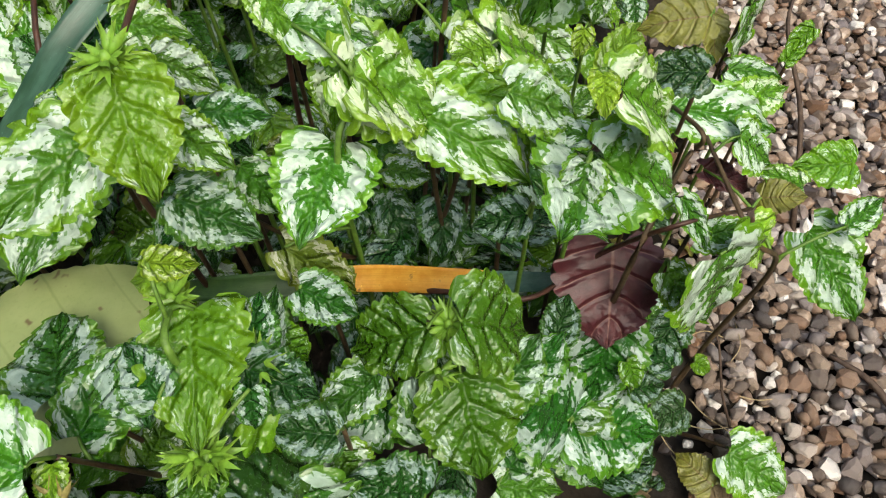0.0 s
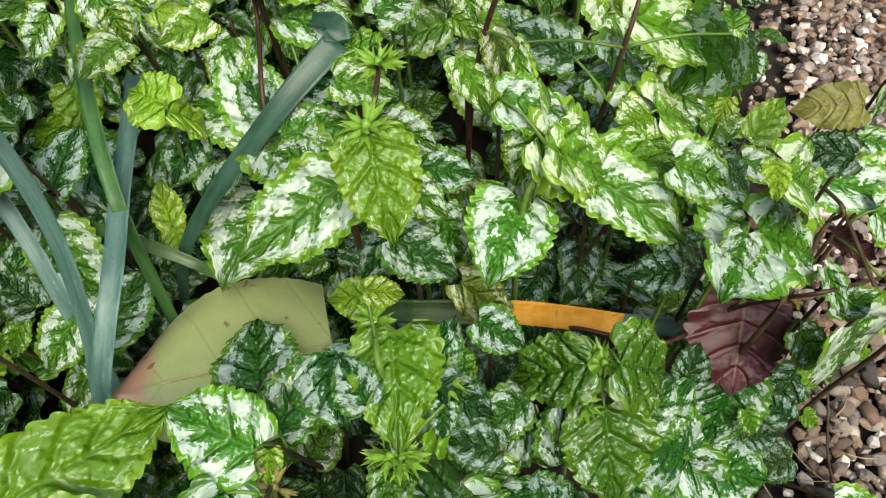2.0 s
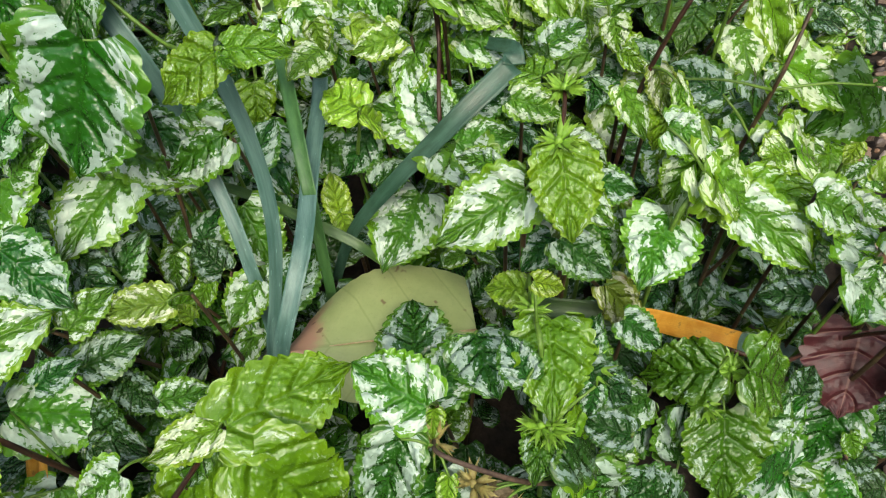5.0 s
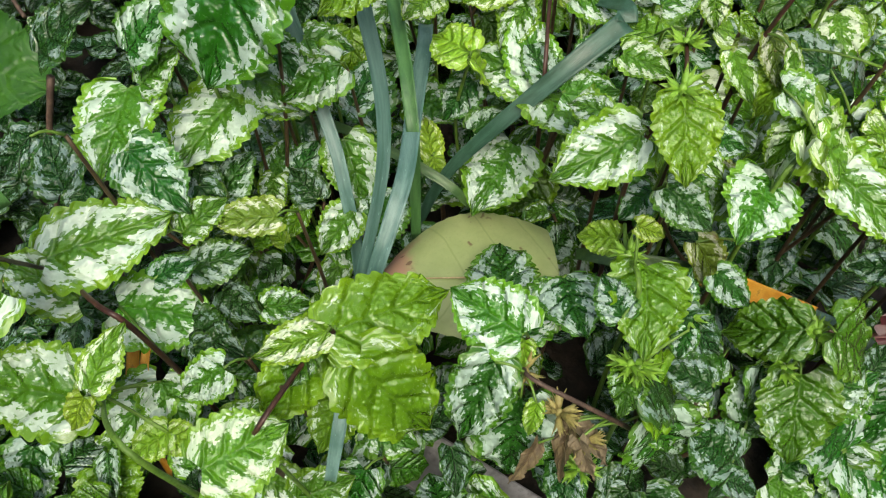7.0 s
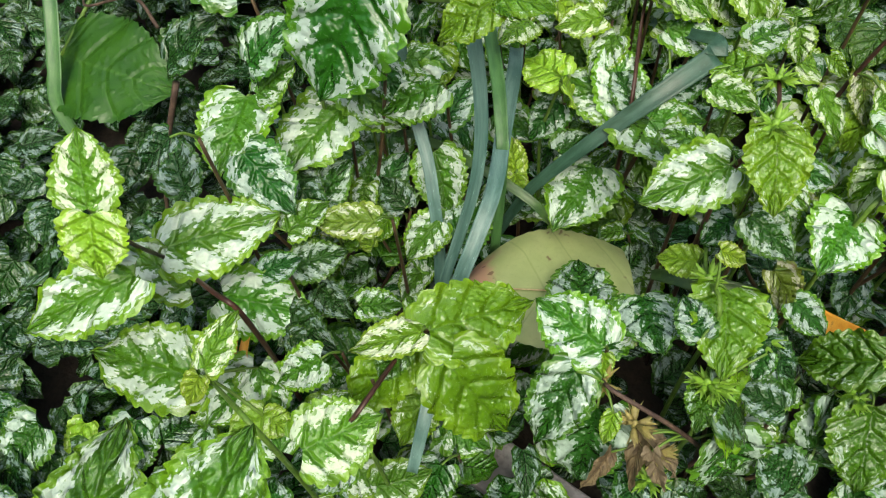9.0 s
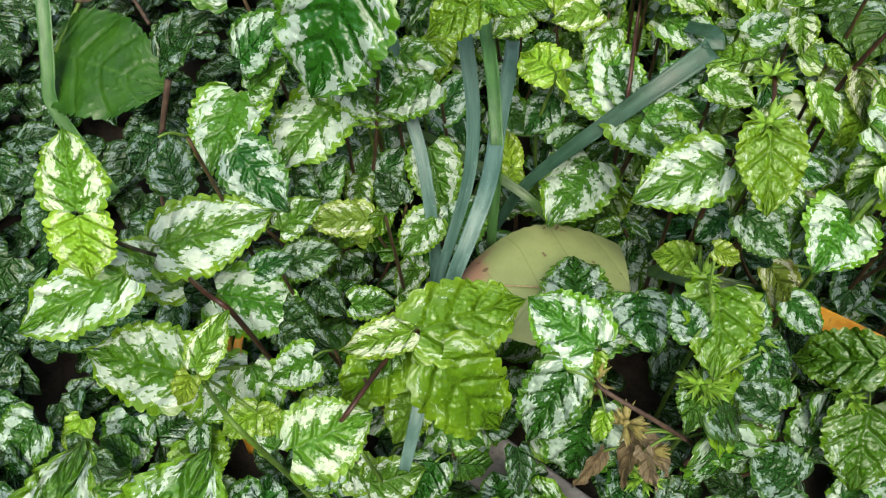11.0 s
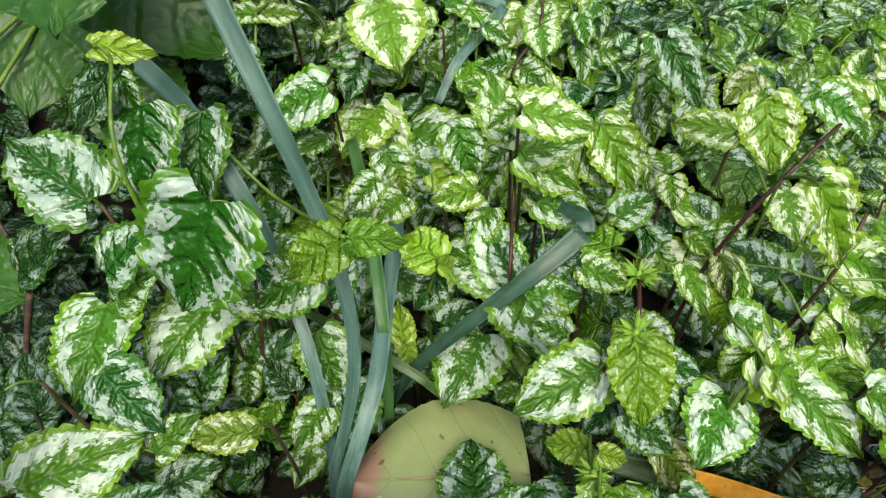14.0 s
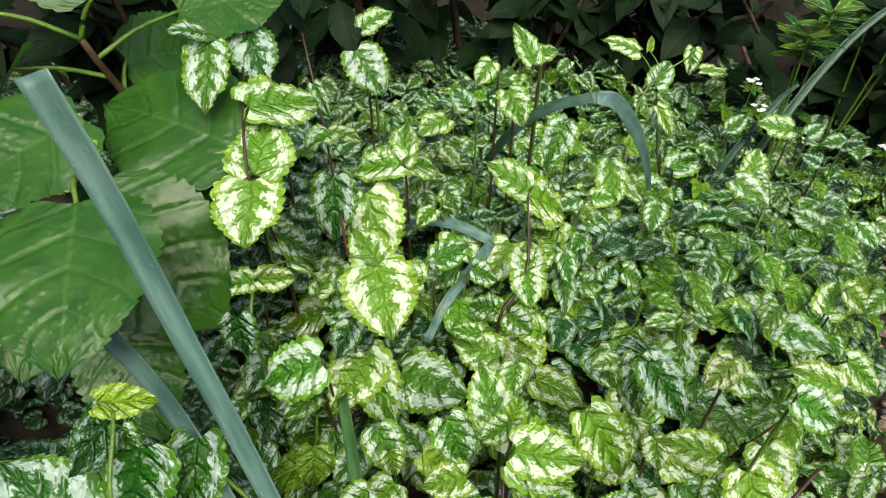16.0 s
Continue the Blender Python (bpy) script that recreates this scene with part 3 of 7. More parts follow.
def build_gravel():
    rng = random.Random(3)
    path = thing("gravel_path", (0.33, 0.3, GRAVEL), "strip of wet brown, grey and white pea gravel beside the bed", "gravel", kind="structure")
    shapes = [pebble_mesh(70 + n) for n in range(9)]
    spots = []
    for layer in range(2):
        y = -0.35
        while y < 1.5:
            x = edge_x(y) - 0.02 + rng.uniform(0, 0.01)
            while x < 0.62 + 0.25 * y:
                size = min(0.034, max(0.009, rng.gauss(0.0130 + 0.0050 * layer, 0.0052)))
                thin = (x - edge_x(y)) < 0.045 and rng.random() < 0.72
                if not thin:
                    spots.append((x + rng.uniform(-0.004, 0.004), y + rng.uniform(-0.005, 0.005), layer, size))
                x += size * rng.uniform(0.72, 0.95)
            y += 0.0125 + 0.004 * layer
    near = sorted(spots, key=lambda q: -q[2] * 10 + math.hypot(q[0] - 0.30, q[1] - 0.22))[:300]
    chosen = set(near)
    verts, faces, tally = [], [], 0
    for x, y, layer, size in spots:
        z = max(GRAVEL, ground_z(x, y)) + (0.004 if layer == 0 else 0.010) + rng.uniform(-0.002, 0.003)
        m = pose(x, y, z, rng.uniform(-35, 35), rng.uniform(-35, 35), rng.uniform(0, 360)) @ Matrix.Scale(size, 4)
        me = shapes[rng.randrange(9)]
        if (x, y, layer, size) in chosen:
            part("stone", me, path, None, "", Matrix.Translation(-path.location) @ m)
        else:
            n = len(verts)
            verts.extend(m @ v.co for v in me.vertices)
            faces.extend(tuple(n + i for i in p.vertices) for p in me.polygons)
    rest = tagged(new("gravel", mesh_from("gravel", verts, faces, None, STONE, smooth=False)), "loose wet pea gravel", "gravel", kind="stuff")
    return path, rest


build_gravel()


# ---- the archangel shoots that stand out, each with its stem and leaves ----
# leaves of the dark style lie low, the shade there put into their colour
p = shoot("tall flowering archangel shoot with spiky calyx whorls and hanging leaves", STEM_DARK, True, [(-0.144, 0.198, 0.312), (-0.136, 0.203, 0.360), (-0.129, 0.212, 0.376), (-0.135, 0.274, 0.370)])
leaf(p, "green", (-0.128, 0.200, 0.378), (-0.111, 0.156, 0.356), 0.9, 1)
leaf(p, "silver", (-0.145, 0.193, 0.348), (-0.191, 0.152, 0.333), 0.9, 3)
leaf(p, "silver", (-0.243, 0.280, 0.219), (-0.255, 0.205, 0.211), 1.0, 0)
leaf(p, "green", (-0.154, 0.313, 0.333), (-0.188, 0.336, 0.325), 1.0, 4)
whorl(p, (-0.134, 0.258, 0.372), 9)
whorl(p, (-0.130, 0.205, 0.379), 8)
p = shoot("archangel shoot with a pale young leaf pair and calyx whorls", STEM_GREEN, True, [(-0.119, 0.123, 0.285), (-0.131, 0.163, 0.268), (-0.137, 0.189, 0.266)])
leaf(p, "green", (-0.117, 0.150, 0.277), (-0.105, 0.087, 0.285), 1.05, 4)
leaf(p, "young", (-0.138, 0.185, 0.253), (-0.168, 0.181, 0.250), 1.0, 1)
leaf(p, "young", (-0.131, 0.159, 0.304), (-0.110, 0.163, 0.297), 1.0, 2)
leaf(p, "frost", (-0.092, 0.134, 0.260), (-0.090, 0.163, 0.273), 1.0, 1)
leaf(p, "green", (-0.086, 0.151, 0.247), (-0.069, 0.146, 0.220), 0.8, 1)
leaf(p, "frost", (-0.124, 0.107, 0.276), (-0.143, 0.129, 0.287), 1.0, 1)
whorl(p, (-0.130, 0.158, 0.273), 8)
p = shoot("archangel runner with broad green leaves on an arching dark stem", STEM_DARK, True, [(-0.331, -0.033, 0.205), (-0.308, -0.030, 0.269), (-0.308, 0.029, 0.249), (-0.292, 0.040, 0.273), (-0.301, 0.047, 0.267)])
leaf(p, "green", (-0.289, 0.035, 0.281), (-0.237, 0.104, 0.255), 0.78, 3)
leaf(p, "green", (-0.270, 0.022, 0.273), (-0.213, 0.014, 0.206), 0.81, 1)
leaf(p, "pale", (-0.295, 0.035, 0.276), (-0.341, 0.008, 0.257), 0.61, 3)
leaf(p, "pale", (-0.294, 0.044, 0.264), (-0.331, 0.071, 0.256), 0.66, 5)
p = shoot("archangel shoot with frosted silver leaves beside the fallen leaf", STEM_BROWN, None, [(-0.196, 0.120, 0.215), (-0.168, 0.155, 0.228), (-0.180, 0.084, 0.254)])
leaf(p, "silver", (-0.181, 0.081, 0.262), (-0.237, 0.097, 0.268), 1.0, 0)
leaf(p, "deep", (-0.205, 0.130, 0.216), (-0.227, 0.190, 0.207), 1.0, 0)
leaf(p, "deep", (-0.188, 0.110, 0.213), (-0.164, 0.155, 0.235), 1.0, 2)
leaf(p, "frost", (-0.168, 0.155, 0.228), (-0.141, 0.105, 0.243), 1.0, 3)
leaf(p, "young", (-0.179, 0.087, 0.245), (-0.175, 0.068, 0.242), 1.0, 3)
p = shoot("archangel shoot with a bright silver leaf on a green stem", STEM_GREEN, True, [(-0.052, 0.219, 0.301), (-0.042, 0.236, 0.328), (-0.042, 0.237, 0.341)])
leaf(p, "silver", (-0.054, 0.230, 0.302), (-0.066, 0.172, 0.300), 1.0, 0)
leaf(p, "streaked", (-0.076, 0.222, 0.289), (-0.105, 0.236, 0.250), 0.95, 1)
leaf(p, "worn", (-0.085, 0.200, 0.254), (-0.045, 0.195, 0.208), 0.7, 2)
leaf(p, "pale", (-0.043, 0.243, 0.341), (-0.069, 0.272, 0.270), 1.0, 3)
leaf(p, "pale", (-0.042, 0.237, 0.341), (0.001, 0.272, 0.291), 0.9, 1)
leaf(p, "silver", (-0.068, 0.252, 0.358), (-0.028, 0.260, 0.346), 1.0, 5)
p = shoot("archangel shoot with white-margined leaves", STEM_BROWN, None, [(0.023, 0.317, 0.284), (-0.012, 0.255, 0.298)])
leaf(p, "silver", (-0.012, 0.255, 0.298), (0.046, 0.221, 0.292), 0.85, 4)
leaf(p, "green", (0.009, 0.301, 0.280), (0.056, 0.285, 0.288), 0.5, 2)
leaf(p, "pale", (0.033, 0.326, 0.287), (0.076, 0.373, 0.234), 0.9, 3)
leaf(p, "pale", (0.029, 0.323, 0.286), (0.005, 0.293, 0.304), 1.0, 3)
p = shoot("green flowering archangel shoot with a starry calyx whorl", STEM_GREEN, True, [(0.020, 0.154, 0.144), (0.005, 0.163, 0.211), (0.003, 0.171, 0.241)])
leaf(p, "mid", (-0.008, 0.151, 0.255), (-0.055, 0.151, 0.222), 1.0, 2)
leaf(p, "mid", (0.009, 0.153, 0.259), (0.056, 0.165, 0.222), 1.0, 1)
leaf(p, "mid", (0.010, 0.149, 0.203), (0.024, 0.098, 0.160), 1.0, 0)
whorl(p, (0.003, 0.158, 0.245), 11)
whorl(p, (-0.003, 0.149, 0.204), 7)
p = shoot("low archangel rosette with silver leaves beside the gravel", STEM_BROWN, None, [(0.042, 0.125, 0.075), (0.092, 0.163, 0.082), (0.071, 0.186, 0.171), (0.031, 0.144, 0.183)])
leaf(p, "deep", (0.089, 0.162, 0.085), (0.038, 0.156, 0.150), 1.0, 0)
leaf(p, "deep", (0.092, 0.165, 0.082), (0.119, 0.213, 0.090), 1.0, 0)
leaf(p, "deep", (0.094, 0.163, 0.081), (0.170, 0.162, 0.048), 1.0, 0)
leaf(p, "deep", (0.092, 0.162, 0.081), (0.122, 0.120, 0.044), 1.0, 1)
leaf(p, "frost", (0.031, 0.144, 0.183), (0.058, 0.176, 0.198), 1.0, 0)
leaf(p, "dark", (0.071, 0.186, 0.171), (0.081, 0.212, 0.182), 1.0, 0)
leaf(p, "frost", (0.046, 0.130, 0.078), (0.071, 0.156, 0.084), 1.0, 1)
leaf(p, "silver", (0.038, 0.120, 0.072), (0.088, 0.121, 0.051), 1.0, 3)
p = shoot("archangel shoot with a calyx whorl low in the carpet", STEM_GREEN, True, [(-0.105, 0.074, 0.238), (-0.105, 0.089, 0.258)])
leaf(p, "frost", (-0.033, 0.156, 0.151), (-0.076, 0.123, 0.185), 1.0, 1)
leaf(p, "green", (-0.093, 0.084, 0.234), (-0.062, 0.112, 0.180), 1.0, 0)
leaf(p, "green", (-0.110, 0.086, 0.252), (-0.117, 0.074, 0.242), 0.8, 2)
leaf(p, "streaked", (-0.058, 0.112, 0.180), (-0.044, 0.094, 0.153), 1.0, 1)
leaf(p, "frost", (-0.084, 0.110, 0.279), (-0.084, 0.095, 0.262), 0.9, 5)
leaf(p, "streaked", (-0.096, 0.150, 0.269), (-0.108, 0.163, 0.268), 1.0, 0)
leaf(p, "frost", (-0.091, 0.141, 0.237), (-0.085, 0.167, 0.265), 0.8, 4)
whorl(p, (-0.105, 0.088, 0.253), 10)
whorl(p, (-0.086, 0.127, 0.269), 6)
whorl(p, (-0.087, 0.140, 0.201), 6)
p = shoot("archangel shoot with pale leaves arching over the gravel edge", STEM_BROWN, True, [(0.112, 0.212, 0.245), (0.152, 0.278, 0.235), (0.156, 0.279, 0.255), (0.150, 0.320, 0.238)])
leaf(p, "silver", (0.150, 0.320, 0.237), (0.232, 0.315, 0.231), 0.7, 4)
leaf(p, "silver", (0.127, 0.219, 0.272), (0.147, 0.199, 0.249), 0.6, 2)
leaf(p, "silver", (0.083, 0.226, 0.292), (0.149, 0.242, 0.253), 0.8, 1)
leaf(p, "silver", (0.083, 0.239, 0.281), (0.057, 0.173, 0.309), 1.0, 0)
leaf(p, "young", (0.068, 0.220, 0.358), (0.068, 0.199, 0.355), 0.9, 2)
leaf(p, "young", (0.107, 0.339, 0.254), (0.130, 0.367, 0.271), 0.9, 2)
leaf(p, "pale", (0.083, 0.234, 0.336), (0.137, 0.260, 0.283), 0.8, 2)
p = shoot("archangel shoot with silver leaves over the gravel", STEM_BROWN, True, [(0.216, 0.233, 0.181), (0.183, 0.226, 0.225), (0.172, 0.304, 0.227)])
leaf(p, "silver", (0.150, 0.198, 0.250), (0.171, 0.195, 0.170), 1.0, 3)
leaf(p, "silver", (0.238, 0.251, 0.194), (0.278, 0.204, 0.157), 0.85, 0)
leaf(p, "young", (0.192, 0.242, 0.213), (0.216, 0.233, 0.181), 1.0, 1)
leaf(p, "green", (0.287, 0.308, 0.195), (0.241, 0.297, 0.208), 0.8, 1)
leaf(p, "silver", (0.190, 0.298, 0.234), (0.225, 0.300, 0.204), 1.0, 3)
leaf(p, "silver", (0.255, 0.246, 0.208), (0.279, 0.261, 0.218), 0.9, 3)
p = shoot("small archangel shoot rooted in the gravel edge", STEM_BROWN, None, [(0.238, 0.167, -0.006), (0.212, 0.233, 0.028), (0.128, 0.192, 0.121)])
leaf(p, "silver", (0.238, 0.167, -0.006), (0.291, 0.137, -0.031), 1.0, 0)
leaf(p, "green", (0.212, 0.233, 0.028), (0.228, 0.227, 0.018), 1.0, 0)
leaf(p, "green", (0.128, 0.192, 0.121), (0.137, 0.177, 0.107), 1.0, 0)
p = shoot("archangel runner with purple leaves on a dark stem", STEM_DARK, True, [(-0.013, 0.217, 0.175), (0.050, 0.207, 0.183), (0.086, 0.234, 0.171), (0.104, 0.232, 0.201), (0.128, 0.208, 0.265), (0.205, 0.269, 0.195)])
leaf(p, "purple", (0.110, 0.242, 0.193), (0.108, 0.186, 0.151), 1.25, 3)
leaf(p, "purple", (0.182, 0.305, 0.192), (0.226, 0.301, 0.175), 0.6, 2)
leaf(p, "bronze", (0.216, 0.281, 0.191), (0.239, 0.273, 0.205), 1.0, 1)
p = shoot("small archangel shoot with rounded silver leaves", STEM_BROWN, None, [(-0.433, 0.196, 0.192)])
leaf(p, "streaked", (-0.430, 0.182, 0.207), (-0.424, 0.162, 0.185), 1.0, 0)
leaf(p, "streaked", (-0.446, 0.204, 0.179), (-0.450, 0.246, 0.198), 1.0, 2)
leaf(p, "frost", (-0.421, 0.201, 0.192), (-0.414, 0.236, 0.213), 1.0, 1)
p = shoot("small archangel shoot beside the strap leaves", STEM_BROWN, None, [(-0.407, 0.154, 0.177), (-0.345, 0.172, 0.196)])
leaf(p, "silver", (-0.352, 0.175, 0.205), (-0.367, 0.137, 0.186), 1.0, 0)
leaf(p, "frost", (-0.338, 0.169, 0.187), (-0.324, 0.225, 0.195), 1.0, 0)
leaf(p, "green", (-0.409, 0.164, 0.181), (-0.398, 0.176, 0.193), 0.9, 3)
leaf(p, "young", (-0.406, 0.145, 0.173), (-0.424, 0.153, 0.178), 0.9, 0)
p = shoot("small pale archangel tip", STEM_BROWN, None, [(-0.311, 0.258, 0.205)])
leaf(p, "young", (-0.311, 0.258, 0.205), (-0.329, 0.287, 0.223), 0.8, 5)
leaf(p, "young", (-0.310, 0.257, 0.204), (-0.294, 0.233, 0.206), 0.8, 3)
p = shoot("young yellow-green archangel tip", STEM_GREEN, True, [(-0.300, 0.290, 0.228), (-0.286, 0.283, 0.301)])
leaf(p, "young", (-0.287, 0.284, 0.304), (-0.329, 0.304, 0.303), 1.0, 1)
leaf(p, "young", (-0.285, 0.280, 0.304), (-0.272, 0.307, 0.264), 0.9, 2)
p = shoot("archangel shoot with silver leaves on a dark upright stem", STEM_DARK, True, [(-0.228, 0.298, 0.285), (-0.245, 0.366, 0.325), (-0.241, 0.336, 0.426)])
leaf(p, "silver", (-0.232, 0.303, 0.272), (-0.266, 0.344, 0.310), 0.85, 0)
leaf(p, "silver", (-0.232, 0.304, 0.274), (-0.302, 0.320, 0.282), 0.9, 5)
leaf(p, "streaked", (-0.224, 0.285, 0.281), (-0.173, 0.227, 0.310), 0.8, 1)
leaf(p, "pale", (-0.288, 0.536, 0.266), (-0.342, 0.535, 0.282), 1.0, 1)
leaf(p, "pale", (-0.235, 0.321, 0.439), (-0.183, 0.337, 0.426), 0.8, 0)
leaf(p, "pale", (-0.241, 0.359, 0.371), (-0.180, 0.395, 0.328), 0.9, 1)
leaf(p, "pale", (-0.248, 0.359, 0.411), (-0.267, 0.345, 0.397), 1.0, 3)
leaf(p, "young", (-0.247, 0.364, 0.410), (-0.243, 0.383, 0.419), 1.0, 3)
p = shoot("tall archangel shoot on a dark stem", STEM_DARK, True, [(-0.092, 0.316, 0.160), (-0.091, 0.306, 0.245), (-0.086, 0.312, 0.328), (-0.070, 0.322, 0.392), (-0.050, 0.345, 0.422), (-0.028, 0.378, 0.436)])
leaf(p, "streaked", (0.018, 0.393, 0.253), (-0.023, 0.396, 0.236), 1.0, 3)
leaf(p, "streaked", (0.005, 0.366, 0.282), (0.059, 0.410, 0.238), 1.0, 1)
leaf(p, "pale", (-0.046, 0.299, 0.445), (0.004, 0.299, 0.379), 0.7, 2)
leaf(p, "pale", (0.036, 0.384, 0.309), (0.084, 0.367, 0.295), 0.8, 2)
leaf(p, "pale", (-0.089, 0.385, 0.408), (-0.134, 0.385, 0.411), 0.9, 5)
leaf(p, "pale", (-0.089, 0.331, 0.476), (-0.072, 0.300, 0.446), 1.0, 0)
leaf(p, "young", (-0.061, 0.308, 0.334), (-0.069, 0.282, 0.306), 1.0, 2)
leaf(p, "pale", (-0.062, 0.300, 0.351), (-0.051, 0.280, 0.324), 0.5, 5)
p = shoot("archangel shoot with drooping pale leaves", STEM_BROWN, True, [(-0.002, 0.335, 0.246), (0.001, 0.333, 0.300), (0.005, 0.335, 0.345), (0.014, 0.365, 0.375)])
leaf(p, "pale", (0.013, 0.368, 0.327), (0.107, 0.410, 0.273), 0.6, 4)
leaf(p, "streaked", (0.069, 0.350, 0.332), (0.071, 0.391, 0.260), 1.0, 4)
leaf(p, "worn", (-0.077, 0.316, 0.350), (-0.061, 0.292, 0.326), 0.7, 3)
leaf(p, "pale", (-0.065, 0.320, 0.340), (-0.051, 0.289, 0.311), 0.5, 0)
leaf(p, "pale", (-0.097, 0.315, 0.331), (-0.076, 0.279, 0.321), 0.7, 0)
p = shoot("low frosted archangel shoot", STEM_BROWN, None, [(-0.367, 0.259, 0.211), (-0.413, 0.325, 0.215), (-0.378, 0.247, 0.252), (-0.372, 0.229, 0.312)])
leaf(p, "frost", (-0.413, 0.325, 0.215), (-0.366, 0.267, 0.214), 1.0, 5)
leaf(p, "silver", (-0.372, 0.229, 0.312), (-0.417, 0.198, 0.294), 1.0, 1)
leaf(p, "frost", (-0.378, 0.247, 0.252), (-0.371, 0.294, 0.274), 1.0, 2)
leaf(p, "frost", (-0.367, 0.259, 0.211), (-0.376, 0.223, 0.204), 1.0, 0)
p = shoot("archangel runner with large white-splashed leaves", STEM_DARK, True, [(-0.415, -0.004, 0.274), (-0.437, -0.001, 0.283), (-0.514, 0.026, 0.242), (-0.476, -0.014, 0.339), (-0.505, -0.009, 0.351)])
leaf(p, "pale", (-0.493, -0.015, 0.363), (-0.509, 0.014, 0.401), 1.12, 3)
leaf(p, "young", (-0.490, -0.017, 0.361), (-0.478, -0.045, 0.334), 1.31, 1)
leaf(p, "silver", (-0.477, -0.022, 0.311), (-0.530, -0.084, 0.296), 0.75, 0)
leaf(p, "silver", (-0.501, 0.022, 0.273), (-0.436, 0.081, 0.282), 0.86, 3)
leaf(p, "silver", (-0.487, 0.015, 0.240), (-0.551, 0.015, 0.261), 0.78, 0)
leaf(p, "silver", (-0.475, 0.028, 0.214), (-0.396, 0.045, 0.211), 0.89, 3)
p = shoot("archangel shoot with broad silver leaves and a young tip", STEM_GREEN, True, [(-0.339, -0.080, 0.333), (-0.452, -0.033, 0.201)])
leaf(p, "silver", (-0.421, -0.052, 0.262), (-0.506, -0.068, 0.260), 0.83, 3)
leaf(p, "pale", (-0.417, -0.047, 0.269), (-0.414, -0.010, 0.291), 0.81, 5)
leaf(p, "young", (-0.418, -0.052, 0.267), (-0.419, -0.071, 0.256), 1.09, 3)
leaf(p, "silver", (-0.426, -0.009, 0.187), (-0.449, -0.059, 0.163), 0.94, 0)
leaf(p, "silver", (-0.423, -0.008, 0.193), (-0.392, -0.036, 0.165), 1.04, 3)
leaf(p, "young", (-0.398, -0.038, 0.191), (-0.418, -0.063, 0.182), 1.03, 3)
leaf(p, "young", (-0.398, -0.039, 0.190), (-0.374, -0.040, 0.181), 1.14, 1)
leaf(p, "green", (-0.452, -0.069, 0.147), (-0.425, -0.089, 0.125), 1.50, 3)
leaf(p, "frost", (-0.516, -0.074, 0.140), (-0.507, -0.117, 0.110), 1.17, 3)
leaf(p, "young", (-0.554, -0.094, 0.140), (-0.554, -0.127, 0.120), 0.86, 1)
leaf(p, "frost", (-0.580, -0.113, 0.150), (-0.597, -0.155, 0.129), 1.23, 0)
p = shoot("archangel tip with a white-splashed leaf", STEM_BROWN, None, [(-0.384, 0.026, 0.197), (-0.326, 0.001, 0.236), (-0.303, 0.029, 0.261)])
leaf(p, "pale", (-0.332, -0.064, 0.257), (-0.296, -0.022, 0.259), 1.17, 3)
leaf(p, "green", (-0.305, 0.039, 0.246), (-0.340, -0.020, 0.209), 0.70, 1)
leaf(p, "green", (-0.290, 0.023, 0.201), (-0.295, -0.014, 0.179), 1.06, 3)
p = shoot("archangel shoot with frosted leaves and dried whorls", TWIG, True, [(-0.084, 0.093, 0.142), (-0.119, 0.060, 0.230), (-0.165, 0.056, 0.256), (-0.175, 0.070, 0.239)])
leaf(p, "frost", (-0.192, 0.060, 0.255), (-0.203, 0.015, 0.206), 0.9, 2)
leaf(p, "frost", (-0.171, 0.055, 0.226), (-0.165, 0.021, 0.151), 0.9, 0)
leaf(p, "withered", (-0.136, 0.055, 0.220), (-0.138, 0.017, 0.197), 0.50, 4, 38)
leaf(p, "dried", (-0.134, 0.052, 0.223), (-0.100, 0.043, 0.200), 0.62, 2, -42)
leaf(p, "withered", (-0.152, 0.038, 0.203), (-0.160, 0.008, 0.187), 0.55, 2, -35)
leaf(p, "dried", (-0.128, 0.042, 0.222), (-0.112, 0.024, 0.200), 0.60, 2, 40)
leaf(p, "young", (-0.160, 0.050, 0.237), (-0.159, 0.031, 0.225), 0.83, 2)
whorl(p, (-0.145, 0.051, 0.232), 8, CALYX_DRY)
whorl(p, (-0.121, 0.036, 0.187), 10, CALYX)
whorl(p, (-0.124, 0.047, 0.211), 8, CALYX_DRY)
whorl(p, (-0.173, 0.069, 0.238), 6, CALYX_DRY)
p = shoot("archangel shoot with large long silver-marked leaves", STEM_BROWN, None, [(-0.453, 0.200, 0.282), (-0.511, 0.155, 0.309), (-0.517, 0.189, 0.387), (-0.403, 0.204, 0.402)])
leaf(p, "silver", (-0.511, 0.155, 0.309), (-0.496, 0.083, 0.295), 1.0, 0)
leaf(p, "silver", (-0.453, 0.200, 0.282), (-0.472, 0.124, 0.266), 1.0, 3)
leaf(p, "deep", (-0.415, 0.197, 0.412), (-0.440, 0.150, 0.330), 1.12, 0, lift=(0.05, -1.0, 0.55))
leaf(p, "frost", (-0.517, 0.189, 0.387), (-0.595, 0.207, 0.412), 0.95, 3)
leaf(p, "deep", (-0.482, 0.235, 0.446), (-0.485, 0.194, 0.384), 1.0, 5)
leaf(p, "deep", (-0.462, 0.265, 0.422), (-0.442, 0.207, 0.387), 0.9, 4)
p = shoot("green archangel shoot with young leaves", STEM_BROWN, None, [(-0.010, 0.111, 0.148), (-0.078, 0.082, 0.201), (-0.053, 0.107, 0.225), (-0.105, 0.085, 0.250)])
leaf(p, "mid", (-0.109, 0.089, 0.249), (-0.108, 0.054, 0.256), 0.9, 5)
